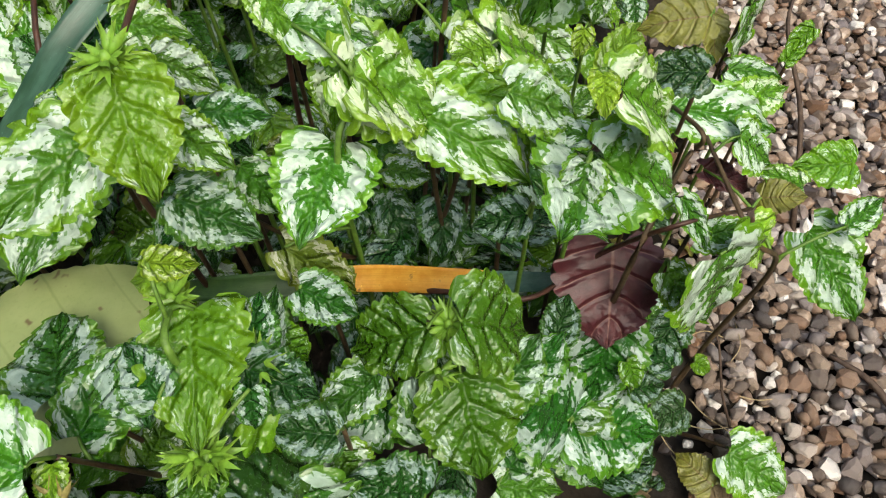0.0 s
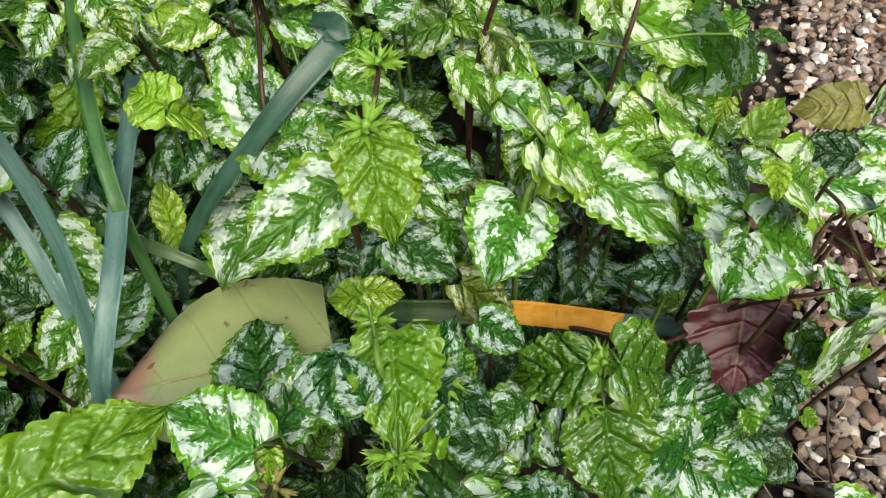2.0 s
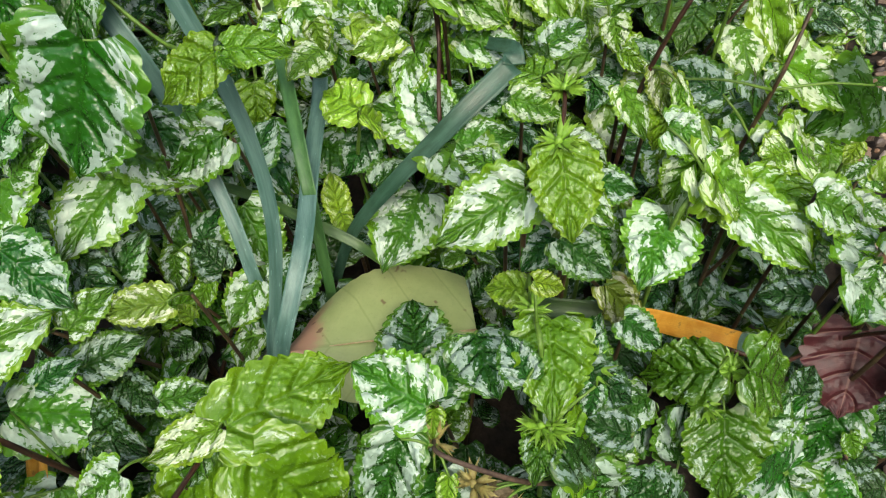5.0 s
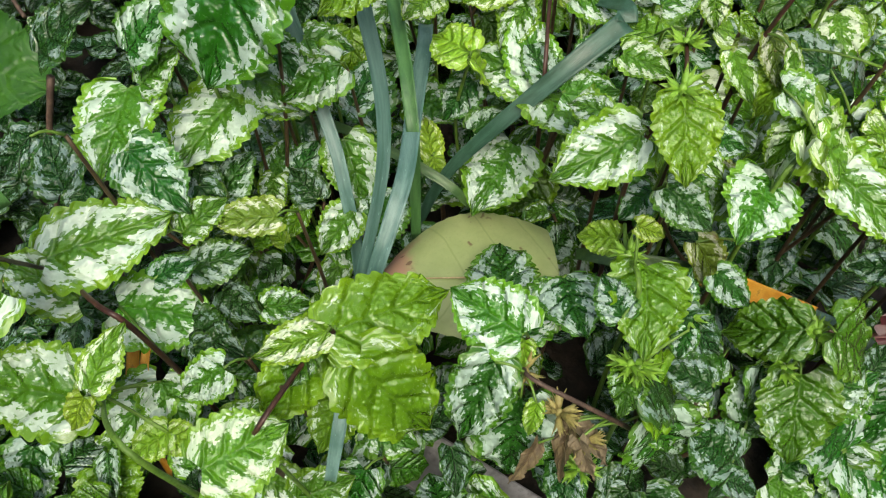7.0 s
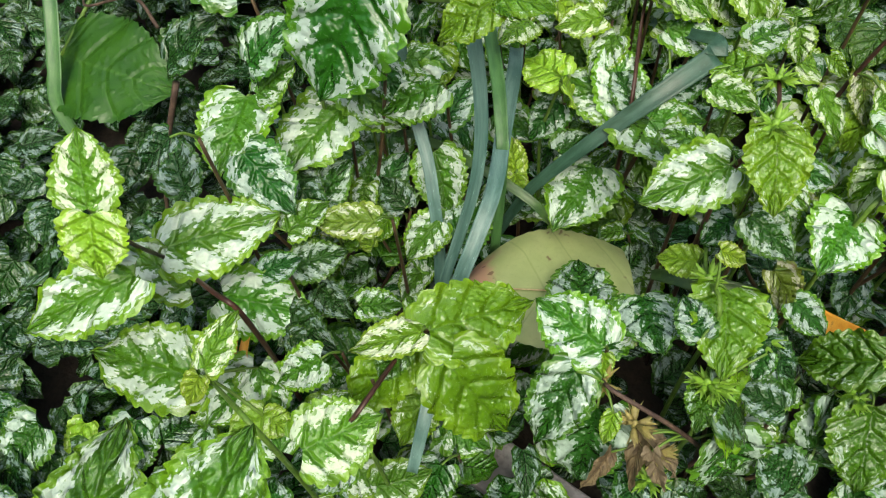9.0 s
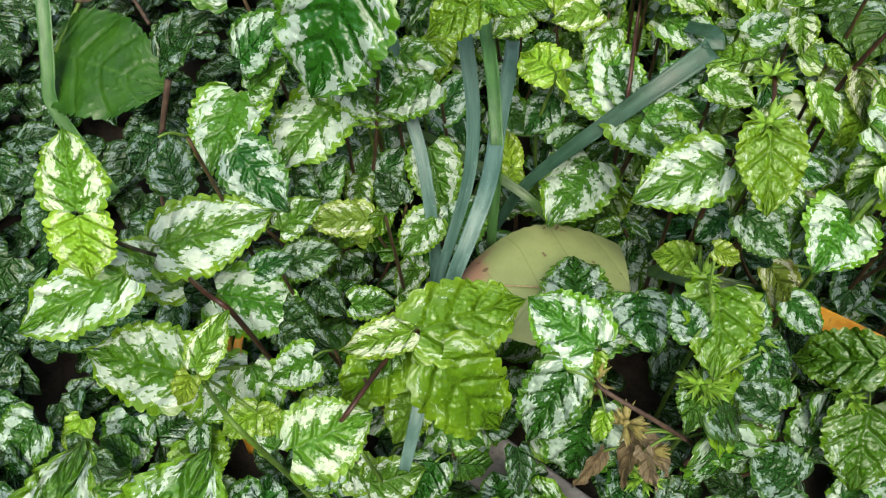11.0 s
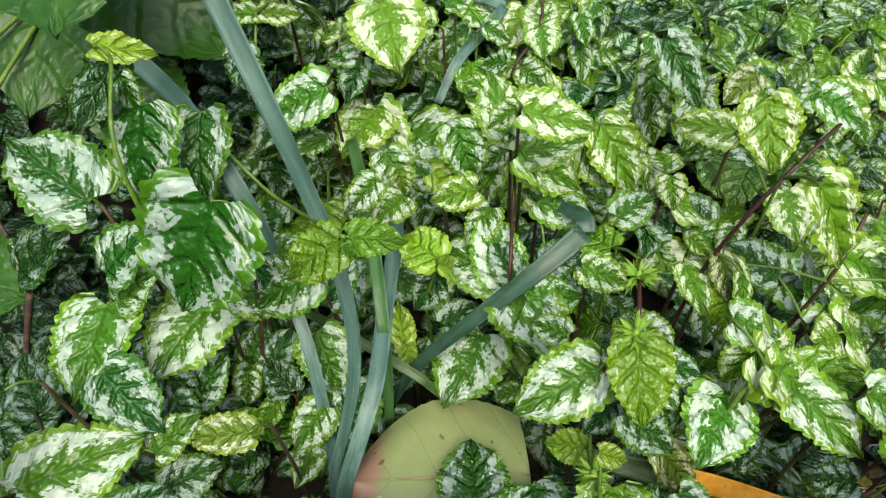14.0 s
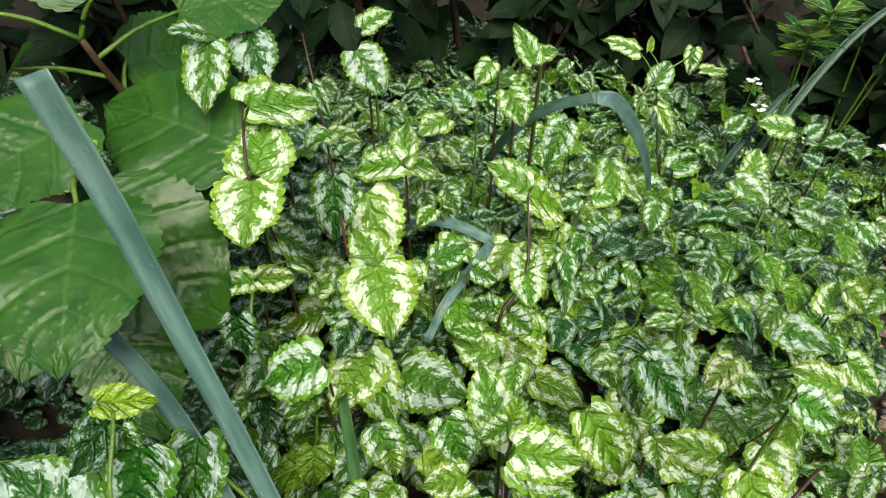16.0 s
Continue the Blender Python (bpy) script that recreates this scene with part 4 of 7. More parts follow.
leaf(p, "dark", (-0.101, 0.082, 0.251), (-0.059, 0.124, 0.194), 0.9, 1)
leaf(p, "frost", (-0.078, 0.082, 0.201), (-0.054, 0.077, 0.122), 1.0, 2)
leaf(p, "dark", (-0.053, 0.107, 0.225), (-0.088, 0.108, 0.230), 1.0, 3)
leaf(p, "frost", (-0.008, 0.126, 0.155), (-0.004, 0.163, 0.203), 1.0, 3)
leaf(p, "dark", (-0.011, 0.096, 0.141), (-0.053, 0.096, 0.178), 1.0, 0)
whorl(p, (-0.111, 0.088, 0.255), 7)
p = shoot("archangel shoot topped by a yellow-green leaf pair", STEM_DARK, True, [(-0.458, 0.528, 0.370), (-0.466, 0.538, 0.380), (-0.550, 0.673, 0.421), (-0.602, 0.739, 0.507)])
leaf(p, "pale", (-0.425, 0.518, 0.379), (-0.383, 0.454, 0.355), 1.1, 0)
leaf(p, "pale", (-0.490, 0.651, 0.363), (-0.449, 0.599, 0.296), 1.0, 5)
leaf(p, "pale", (-0.541, 0.676, 0.421), (-0.509, 0.702, 0.408), 0.7, 4)
leaf(p, "pale", (-0.541, 0.675, 0.421), (-0.541, 0.616, 0.446), 0.8, 2)
leaf(p, "pale", (-0.425, 0.529, 0.370), (-0.463, 0.551, 0.398), 1.0, 1)
p = shoot("archangel shoot with streaked leaves", STEM_BROWN, None, [(-0.450, 0.411, 0.287), (-0.461, 0.433, 0.324), (-0.437, 0.477, 0.341), (-0.439, 0.408, 0.351)])
leaf(p, "frost", (-0.434, 0.478, 0.341), (-0.443, 0.444, 0.308), 1.0, 2)
leaf(p, "silver", (-0.461, 0.433, 0.324), (-0.496, 0.401, 0.296), 1.0, 4)
leaf(p, "streaked", (-0.440, 0.477, 0.341), (-0.482, 0.492, 0.329), 1.0, 2)
leaf(p, "silver", (-0.439, 0.408, 0.351), (-0.495, 0.378, 0.329), 1.0, 1)
leaf(p, "frost", (-0.529, 0.419, 0.370), (-0.522, 0.406, 0.319), 1.0, 2)
leaf(p, "streaked", (-0.450, 0.411, 0.287), (-0.468, 0.374, 0.291), 0.8, 3)
p = shoot("archangel shoot with bright mottled leaves", STEM_BROWN, None, [(-0.387, 0.490, 0.252), (-0.386, 0.376, 0.270), (-0.423, 0.482, 0.280), (-0.347, 0.355, 0.323)])
leaf(p, "silver", (-0.387, 0.490, 0.252), (-0.306, 0.476, 0.265), 1.0, 3)
leaf(p, "pale", (-0.424, 0.483, 0.280), (-0.376, 0.436, 0.217), 0.8, 2)
leaf(p, "pale", (-0.423, 0.480, 0.279), (-0.430, 0.408, 0.284), 1.0, 1)
leaf(p, "silver", (-0.386, 0.376, 0.270), (-0.400, 0.340, 0.269), 1.0, 1)
leaf(p, "pale", (-0.347, 0.355, 0.323), (-0.338, 0.343, 0.300), 1.0, 5)
p = shoot("archangel shoot with cream-splashed leaves", STEM_DARK, True, [(-0.298, 0.570, 0.295), (-0.282, 0.621, 0.325), (-0.304, 0.697, 0.381)])
leaf(p, "pale", (-0.282, 0.621, 0.325), (-0.266, 0.578, 0.314), 1.0, 0)
leaf(p, "pale", (-0.282, 0.622, 0.326), (-0.291, 0.671, 0.339), 1.0, 1)
leaf(p, "pale", (-0.237, 0.758, 0.116), (-0.218, 0.810, 0.155), 0.9, 5)
leaf(p, "pale", (-0.303, 0.698, 0.382), (-0.354, 0.689, 0.416), 0.9, 3)
leaf(p, "pale", (-0.303, 0.700, 0.372), (-0.245, 0.741, 0.330), 0.9, 1)
leaf(p, "pale", (-0.282, 0.630, 0.326), (-0.256, 0.659, 0.336), 0.9, 1)
p = shoot("archangel shoot with silver leaves in the far part of the bed", STEM_BROWN, None, [(-0.023, 0.963, 0.146), (-0.075, 0.971, 0.165), (-0.117, 1.083, 0.195), (-0.168, 1.128, 0.280)])
leaf(p, "silver", (-0.022, 0.963, 0.148), (-0.113, 0.967, 0.148), 1.0, 4)
leaf(p, "silver", (-0.025, 0.963, 0.144), (-0.042, 0.917, 0.118), 1.0, 2)
leaf(p, "frost", (-0.083, 0.984, 0.158), (-0.119, 0.937, 0.099), 1.0, 0)
leaf(p, "dark", (-0.067, 0.958, 0.171), (-0.006, 0.918, 0.141), 1.0, 1)
leaf(p, "silver", (-0.168, 1.128, 0.280), (-0.126, 1.105, 0.242), 0.9, 3)
leaf(p, "silver", (-0.117, 1.083, 0.195), (-0.069, 1.146, 0.201), 0.9, 2)
p = shoot("archangel pair of pale leaves", STEM_GREEN, True, [(-0.518, 0.423, 0.346), (-0.529, 0.455, 0.387)])
leaf(p, "pale", (-0.530, 0.456, 0.384), (-0.556, 0.423, 0.398), 0.9, 2)
leaf(p, "pale", (-0.526, 0.459, 0.385), (-0.495, 0.483, 0.377), 0.9, 3)
leaf(p, "pale", (-0.509, 0.489, 0.388), (-0.506, 0.542, 0.325), 0.9, 0)
p = shoot("hairy young archangel tip over a strap leaf", STEM_GREEN, True, [(-0.467, 0.186, 0.430), (-0.492, 0.237, 0.481)])
leaf(p, "young", (-0.504, 0.238, 0.485), (-0.473, 0.259, 0.475), 0.7, 0)
leaf(p, "dark", (-0.499, 0.244, 0.471), (-0.520, 0.204, 0.436), 0.8, 3)
leaf(p, "streaked", (-0.489, 0.235, 0.469), (-0.484, 0.230, 0.439), 0.7, 1)
p = shoot("archangel shoot with rounded cream-edged leaves", STEM_DARK, True, [(-0.541, 0.527, 0.362), (-0.536, 0.491, 0.488), (-0.595, 0.599, 0.532)])
leaf(p, "pale", (-0.533, 0.490, 0.482), (-0.510, 0.427, 0.459), 1.15, 3)
leaf(p, "pale", (-0.532, 0.495, 0.486), (-0.545, 0.550, 0.515), 1.25, 3)
leaf(p, "pale", (-0.561, 0.547, 0.523), (-0.518, 0.616, 0.506), 0.9, 0)
leaf(p, "silver", (-0.555, 0.668, 0.486), (-0.531, 0.655, 0.458), 0.6, 4)
p = shoot("archangel shoot with forked pale leaf pair", STEM_BROWN, None, [(-0.458, 0.688, 0.388)])
leaf(p, "pale", (-0.458, 0.695, 0.383), (-0.422, 0.742, 0.361), 0.9, 1)
leaf(p, "pale", (-0.457, 0.681, 0.393), (-0.526, 0.673, 0.374), 0.9, 2)
leaf(p, "pale", (-0.458, 0.688, 0.388), (-0.469, 0.735, 0.425), 0.8, 4)
leaf(p, "silver", (-0.458, 0.687, 0.387), (-0.493, 0.701, 0.404), 0.8, 4)
p = shoot("tall thin archangel tips at the back of the bed", STEM_GREEN, True, [(-0.201, 1.069, 0.264), (-0.187, 1.118, 0.324), (-0.135, 1.176, 0.356)])
leaf(p, "pale", (-0.217, 1.147, 0.364), (-0.275, 1.137, 0.387), 0.7, 5)
leaf(p, "young", (-0.200, 1.155, 0.364), (-0.201, 1.175, 0.384), 0.6, 2)
leaf(p, "silver", (-0.178, 1.120, 0.324), (-0.162, 1.164, 0.356), 0.9, 5)
leaf(p, "pale", (-0.166, 1.097, 0.298), (-0.126, 1.088, 0.252), 0.6, 2)
leaf(p, "pale", (-0.131, 1.188, 0.366), (-0.129, 1.159, 0.335), 0.8, 1)
leaf(p, "pale", (-0.112, 1.170, 0.338), (-0.062, 1.191, 0.336), 0.6, 2)
p = shoot("hairy leaf pair on a thin petiole over the strap leaves", STEM_GREEN, True, [(-0.461, 0.257, 0.403), (-0.400, 0.245, 0.375), (-0.303, 0.171, 0.443)])
leaf(p, "green", (-0.305, 0.169, 0.442), (-0.332, 0.144, 0.428), 0.95, 1)
leaf(p, "green", (-0.300, 0.172, 0.443), (-0.268, 0.182, 0.442), 0.8, 1)
leaf(p, "green", (-0.304, 0.168, 0.441), (-0.290, 0.159, 0.443), 0.5, 5)
leaf(p, "green", (-0.303, 0.170, 0.442), (-0.286, 0.168, 0.435), 0.5, 0)
p = shoot("archangel shoot with mottled leaves", STEM_BROWN, None, [(-0.187, 0.431, 0.355), (-0.259, 0.385, 0.363), (-0.303, 0.379, 0.363), (-0.242, 0.357, 0.366)])
leaf(p, "pale", (-0.259, 0.385, 0.363), (-0.286, 0.420, 0.400), 0.9, 5)
leaf(p, "pale", (-0.243, 0.357, 0.367), (-0.192, 0.390, 0.378), 0.9, 2)
leaf(p, "pale", (-0.240, 0.357, 0.365), (-0.184, 0.363, 0.346), 1.0, 4)
leaf(p, "pale", (-0.187, 0.431, 0.355), (-0.139, 0.406, 0.307), 0.9, 2)
leaf(p, "streaked", (-0.303, 0.379, 0.363), (-0.274, 0.357, 0.323), 1.0, 4)
p = shoot("archangel shoot with grey-green leaves", STEM_BROWN, None, [(-0.126, 0.711, 0.134), (0.036, 0.827, 0.147), (0.016, 0.728, 0.233), (0.042, 0.568, 0.358)])
leaf(p, "streaked", (-0.126, 0.711, 0.134), (-0.158, 0.763, 0.185), 0.9, 1)
leaf(p, "streaked", (-0.156, 0.472, 0.399), (-0.147, 0.443, 0.358), 0.9, 4)
leaf(p, "frost", (-0.154, 0.425, 0.449), (-0.110, 0.407, 0.410), 0.9, 2)
leaf(p, "pale", (0.032, 0.825, 0.147), (-0.035, 0.825, 0.160), 0.8, 5)
leaf(p, "pale", (0.040, 0.828, 0.148), (0.074, 0.863, 0.206), 0.8, 0)
leaf(p, "silver", (0.016, 0.728, 0.233), (0.090, 0.700, 0.240), 0.8, 0)
leaf(p, "pale", (0.032, 0.528, 0.360), (-0.016, 0.531, 0.370), 0.9, 3)
leaf(p, "pale", (0.042, 0.568, 0.358), (0.087, 0.562, 0.331), 0.9, 2)
p = shoot("archangel tip with pale leaves standing above the carpet", STEM_GREEN, True, [(-0.270, -0.200, 0.380), (-0.262, -0.182, 0.475)])
leaf(p, "streaked", (-0.274, -0.173, 0.500), (-0.283, -0.138, 0.520), 1.0, 5)
leaf(p, "streaked", (-0.251, -0.163, 0.499), (-0.251, -0.124, 0.519), 1.0, 0)
p = shoot("dark archangel shoots beside the hydrangea", STEM_BROWN, None, [(-0.435, 0.141, 0.169), (-0.389, 0.183, 0.196), (-0.447, 0.134, 0.229), (-0.448, 0.069, 0.267)])
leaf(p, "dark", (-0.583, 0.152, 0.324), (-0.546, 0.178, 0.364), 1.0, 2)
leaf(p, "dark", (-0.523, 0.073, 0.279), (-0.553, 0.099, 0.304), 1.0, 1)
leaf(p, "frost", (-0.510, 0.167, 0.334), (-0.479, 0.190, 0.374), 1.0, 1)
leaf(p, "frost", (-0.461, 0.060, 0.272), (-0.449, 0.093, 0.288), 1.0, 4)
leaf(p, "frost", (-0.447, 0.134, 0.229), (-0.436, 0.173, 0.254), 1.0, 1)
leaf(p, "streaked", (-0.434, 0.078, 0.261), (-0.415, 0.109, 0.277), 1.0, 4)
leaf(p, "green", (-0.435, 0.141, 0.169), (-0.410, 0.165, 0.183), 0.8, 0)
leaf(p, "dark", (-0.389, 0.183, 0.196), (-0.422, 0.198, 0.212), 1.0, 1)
p = shoot("small archangel shoot under the strap leaves", STEM_BROWN, None, [(-0.276, 0.266, 0.238), (-0.328, 0.392, 0.278), (-0.208, 0.272, 0.296), (-0.203, 0.307, 0.300)])
leaf(p, "silver", (-0.341, 0.294, 0.365), (-0.360, 0.274, 0.346), 1.0, 1)
leaf(p, "pale", (-0.335, 0.333, 0.314), (-0.345, 0.294, 0.322), 1.0, 1)
leaf(p, "young", (-0.320, 0.366, 0.316), (-0.287, 0.365, 0.298), 1.0, 2)
leaf(p, "silver", (-0.328, 0.392, 0.278), (-0.359, 0.405, 0.292), 1.0, 5)
leaf(p, "frost", (-0.276, 0.266, 0.238), (-0.253, 0.293, 0.248), 1.0, 1)
leaf(p, "streaked", (-0.208, 0.272, 0.296), (-0.165, 0.293, 0.294), 1.0, 3)
leaf(p, "frost", (-0.203, 0.307, 0.300), (-0.175, 0.325, 0.319), 1.0, 3)
leaf(p, "silver", (-0.221, 0.351, 0.327), (-0.172, 0.359, 0.320), 1.0, 1)
leaf(p, "silver", (-0.260, 0.348, 0.309), (-0.271, 0.314, 0.288), 1.0, 4)
p = shoot("archangel shoot with grey-streaked leaves by the dark stem", STEM_BROWN, None, [(-0.006, 0.378, 0.267), (-0.126, 0.211, 0.283), (0.014, 0.260, 0.285), (0.006, 0.319, 0.287)])
leaf(p, "frost", (-0.026, 0.340, 0.316), (-0.070, 0.349, 0.331), 1.0, 3)
leaf(p, "silver", (-0.006, 0.378, 0.267), (0.034, 0.357, 0.270), 1.0, 3)
leaf(p, "silver", (0.006, 0.319, 0.287), (0.060, 0.332, 0.269), 1.0, 4)
leaf(p, "pale", (-0.046, 0.251, 0.341), (-0.058, 0.232, 0.303), 1.0, 4)
leaf(p, "pale", (-0.046, 0.247, 0.340), (0.003, 0.256, 0.295), 1.0, 3)
leaf(p, "silver", (0.014, 0.260, 0.285), (0.051, 0.234, 0.268), 1.0, 4)
leaf(p, "silver", (0.044, 0.257, 0.300), (0.080, 0.249, 0.275), 1.0, 4)
leaf(p, "dark", (-0.120, 0.228, 0.331), (-0.090, 0.219, 0.307), 1.0, 4)
leaf(p, "streaked", (-0.101, 0.220, 0.298), (-0.081, 0.206, 0.274), 1.0, 5)
leaf(p, "frost", (-0.126, 0.211, 0.283), (-0.141, 0.183, 0.280), 1.0, 1)
p = shoot("archangel shoot with silver leaves above the gravel", STEM_BROWN, None, [(0.232, 0.436, 0.233)])
leaf(p, "silver", (0.228, 0.426, 0.237), (0.244, 0.435, 0.176), 0.9, 3)
p = shoot("variegated archangel shoot with silver-streaked toothed leaves, among its neighbours", STEM_BROWN, None, [(-0.168, 0.302, 0.323)])
leaf(p, "pale", (-0.172, 0.292, 0.327), (-0.133, 0.288, 0.327), 1.0, 4)
p = shoot("variegated archangel shoot with silver-streaked toothed leaves, among its neighbours", STEM_GREEN, None, [(-0.222, 0.311, 0.276)])
leaf(p, "frost", (-0.226, 0.301, 0.280), (-0.253, 0.328, 0.298), 1.0, 2)
p = shoot("variegated archangel shoot with silver-streaked toothed leaves, among its neighbours", STEM_BROWN, None, [(-0.166, 0.233, 0.328)])
leaf(p, "silver", (-0.170, 0.223, 0.332), (-0.199, 0.230, 0.330), 1.0, 5)
p = shoot("variegated archangel shoot with silver-streaked toothed leaves, among its neighbours", STEM_GREEN, None, [(-0.106, 0.228, 0.334)])
leaf(p, "deep", (-0.110, 0.218, 0.338), (-0.077, 0.220, 0.333), 1.0, 3)
p = shoot("variegated archangel shoot with silver-streaked toothed leaves, among its neighbours", STEM_BROWN, None, [(-0.121, 0.239, 0.355)])
leaf(p, "silver", (-0.125, 0.229, 0.359), (-0.097, 0.223, 0.349), 1.0, 4)
p = shoot("variegated archangel shoot with silver-streaked toothed leaves, among its neighbours", STEM_GREEN, None, [(-0.114, 0.211, 0.343)])
leaf(p, "silver", (-0.118, 0.201, 0.347), (-0.089, 0.189, 0.333), 0.8, 0)
p = shoot("variegated archangel shoot with silver-streaked toothed leaves, among its neighbours", STEM_BROWN, None, [(-0.116, 0.196, 0.312)])
leaf(p, "frost", (-0.120, 0.186, 0.316), (-0.082, 0.174, 0.303), 1.0, 5)
p = shoot("variegated archangel shoot with silver-streaked toothed leaves, among its neighbours", STEM_GREEN, None, [(-0.070, 0.261, 0.273)])
leaf(p, "worn", (-0.074, 0.251, 0.277), (-0.104, 0.253, 0.272), 0.9, 5)
p = shoot("variegated archangel shoot with silver-streaked toothed leaves, among its neighbours", STEM_BROWN, None, [(0.151, 0.321, 0.312)])
leaf(p, "bronze", (0.147, 0.311, 0.316), (0.109, 0.312, 0.311), 0.9, 1)
p = shoot("variegated archangel shoot with silver-streaked toothed leaves, among its neighbours", STEM_GREEN, None, [(0.216, 0.455, 0.209)])
leaf(p, "bronze", (0.212, 0.445, 0.213), (0.215, 0.411, 0.191), 0.8, 2)
p = shoot("variegated archangel shoot with silver-streaked toothed leaves, among its neighbours", STEM_BROWN, None, [(0.291, 0.441, 0.207)])
leaf(p, "green", (0.287, 0.431, 0.211), (0.268, 0.421, 0.197), 0.8, 3)
p = shoot("variegated archangel shoot with silver-streaked toothed leaves, among its neighbours", STEM_GREEN, None, [(0.104, 0.401, 0.239)])
leaf(p, "young", (0.100, 0.391, 0.243), (0.095, 0.377, 0.228), 0.9, 1)
p = shoot("variegated archangel shoot with silver-streaked toothed leaves, among its neighbours", STEM_BROWN, None, [(0.149, 0.295, 0.295)])
leaf(p, "dark", (0.145, 0.285, 0.299), (0.109, 0.291, 0.297), 1.0, 5)
p = shoot("variegated archangel shoot with silver-streaked toothed leaves, among its neighbours", STEM_GREEN, None, [(0.019, 0.294, 0.281)])
leaf(p, "green", (0.015, 0.284, 0.285), (0.055, 0.281, 0.279), 0.6, 3)
p = shoot("variegated archangel shoot with silver-streaked toothed leaves, among its neighbours", STEM_BROWN, None, [(0.079, 0.252, 0.291)])
leaf(p, "silver", (0.075, 0.242, 0.295), (0.043, 0.253, 0.296), 0.8, 4)
p = shoot("variegated archangel shoot with silver-streaked toothed leaves, among its neighbours", STEM_GREEN, None, [(0.048, 0.221, 0.265)])
leaf(p, "dark", (0.044, 0.211, 0.269), (0.014, 0.209, 0.261), 1.0, 0)
p = shoot("variegated archangel shoot with silver-streaked toothed leaves, among its neighbours", STEM_BROWN, None, [(-0.067, 0.177, 0.263)])
leaf(p, "deep", (-0.071, 0.167, 0.267), (-0.041, 0.158, 0.255), 1.0, 5)
p = shoot("variegated archangel shoot with silver-streaked toothed leaves, among its neighbours", STEM_GREEN, None, [(0.171, 0.234, 0.123)])
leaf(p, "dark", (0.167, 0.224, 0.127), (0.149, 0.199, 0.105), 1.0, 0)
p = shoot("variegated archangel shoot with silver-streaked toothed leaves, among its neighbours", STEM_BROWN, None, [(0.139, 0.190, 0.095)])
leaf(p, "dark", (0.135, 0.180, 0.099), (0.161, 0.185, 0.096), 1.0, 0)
p = shoot("variegated archangel shoot with silver-streaked toothed leaves, among its neighbours", STEM_GREEN, None, [(-0.497, 0.167, 0.310)])
leaf(p, "silver", (-0.501, 0.157, 0.314), (-0.474, 0.179, 0.340), 1.0, 3)
p = shoot("variegated archangel shoot with silver-streaked toothed leaves, among its neighbours", STEM_BROWN, None, [(-0.446, 0.232, 0.274)])
leaf(p, "silver", (-0.450, 0.222, 0.278), (-0.403, 0.222, 0.257), 1.0, 3)
p = shoot("variegated archangel shoot with silver-streaked toothed leaves, among its neighbours", STEM_GREEN, None, [(-0.402, 0.248, 0.316)])
leaf(p, "streaked", (-0.406, 0.238, 0.320), (-0.368, 0.246, 0.320), 1.0, 4)
p = shoot("variegated archangel shoot with silver-streaked toothed leaves, among its neighbours", STEM_BROWN, None, [(-0.479, 0.063, 0.362)])
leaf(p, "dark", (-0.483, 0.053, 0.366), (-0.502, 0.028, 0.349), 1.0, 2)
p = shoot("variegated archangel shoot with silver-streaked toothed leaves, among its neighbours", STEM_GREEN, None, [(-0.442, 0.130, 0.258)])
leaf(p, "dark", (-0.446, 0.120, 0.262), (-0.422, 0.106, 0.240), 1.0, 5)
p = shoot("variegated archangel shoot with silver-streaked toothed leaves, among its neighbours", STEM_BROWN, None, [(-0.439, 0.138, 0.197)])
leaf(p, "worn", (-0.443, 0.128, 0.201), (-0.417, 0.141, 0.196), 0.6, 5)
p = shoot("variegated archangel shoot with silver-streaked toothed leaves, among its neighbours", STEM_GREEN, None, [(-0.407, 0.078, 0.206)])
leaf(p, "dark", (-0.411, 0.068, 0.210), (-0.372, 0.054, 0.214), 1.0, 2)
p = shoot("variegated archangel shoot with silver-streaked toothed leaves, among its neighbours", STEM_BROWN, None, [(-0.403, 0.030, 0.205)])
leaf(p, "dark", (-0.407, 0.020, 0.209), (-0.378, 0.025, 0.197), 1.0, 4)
p = shoot("variegated archangel shoot with silver-streaked toothed leaves, among its neighbours", STEM_GREEN, None, [(-0.299, -0.048, 0.245)])
leaf(p, "deep", (-0.303, -0.058, 0.249), (-0.321, -0.080, 0.234), 1.0, 3)
p = shoot("variegated archangel shoot with silver-streaked toothed leaves, among its neighbours", STEM_BROWN, None, [(-0.260, 0.003, 0.155)])
leaf(p, "deep", (-0.264, -0.007, 0.159), (-0.271, -0.036, 0.125), 1.0, 3)
p = shoot("variegated archangel shoot with silver-streaked toothed leaves, among its neighbours", STEM_GREEN, None, [(-0.302, 0.038, 0.256)])
leaf(p, "mid", (-0.306, 0.028, 0.260), (-0.316, 0.001, 0.243), 1.0, 2)
p = shoot("variegated archangel shoot with silver-streaked toothed leaves, among its neighbours", STEM_BROWN, None, [(-0.419, 0.043, 0.268)])
leaf(p, "frost", (-0.423, 0.033, 0.272), (-0.404, 0.056, 0.275), 1.0, 5)
p = shoot("variegated archangel shoot with silver-streaked toothed leaves, among its neighbours", STEM_GREEN, None, [(-0.139, 0.901, 0.117)])
leaf(p, "pale", (-0.143, 0.891, 0.121), (-0.121, 0.921, 0.127), 1.0, 4)
p = shoot("variegated archangel shoot with silver-streaked toothed leaves, among its neighbours", STEM_BROWN, None, [(-0.111, 0.710, 0.249)])
leaf(p, "frost", (-0.115, 0.700, 0.253), (-0.113, 0.677, 0.226), 1.0, 2)
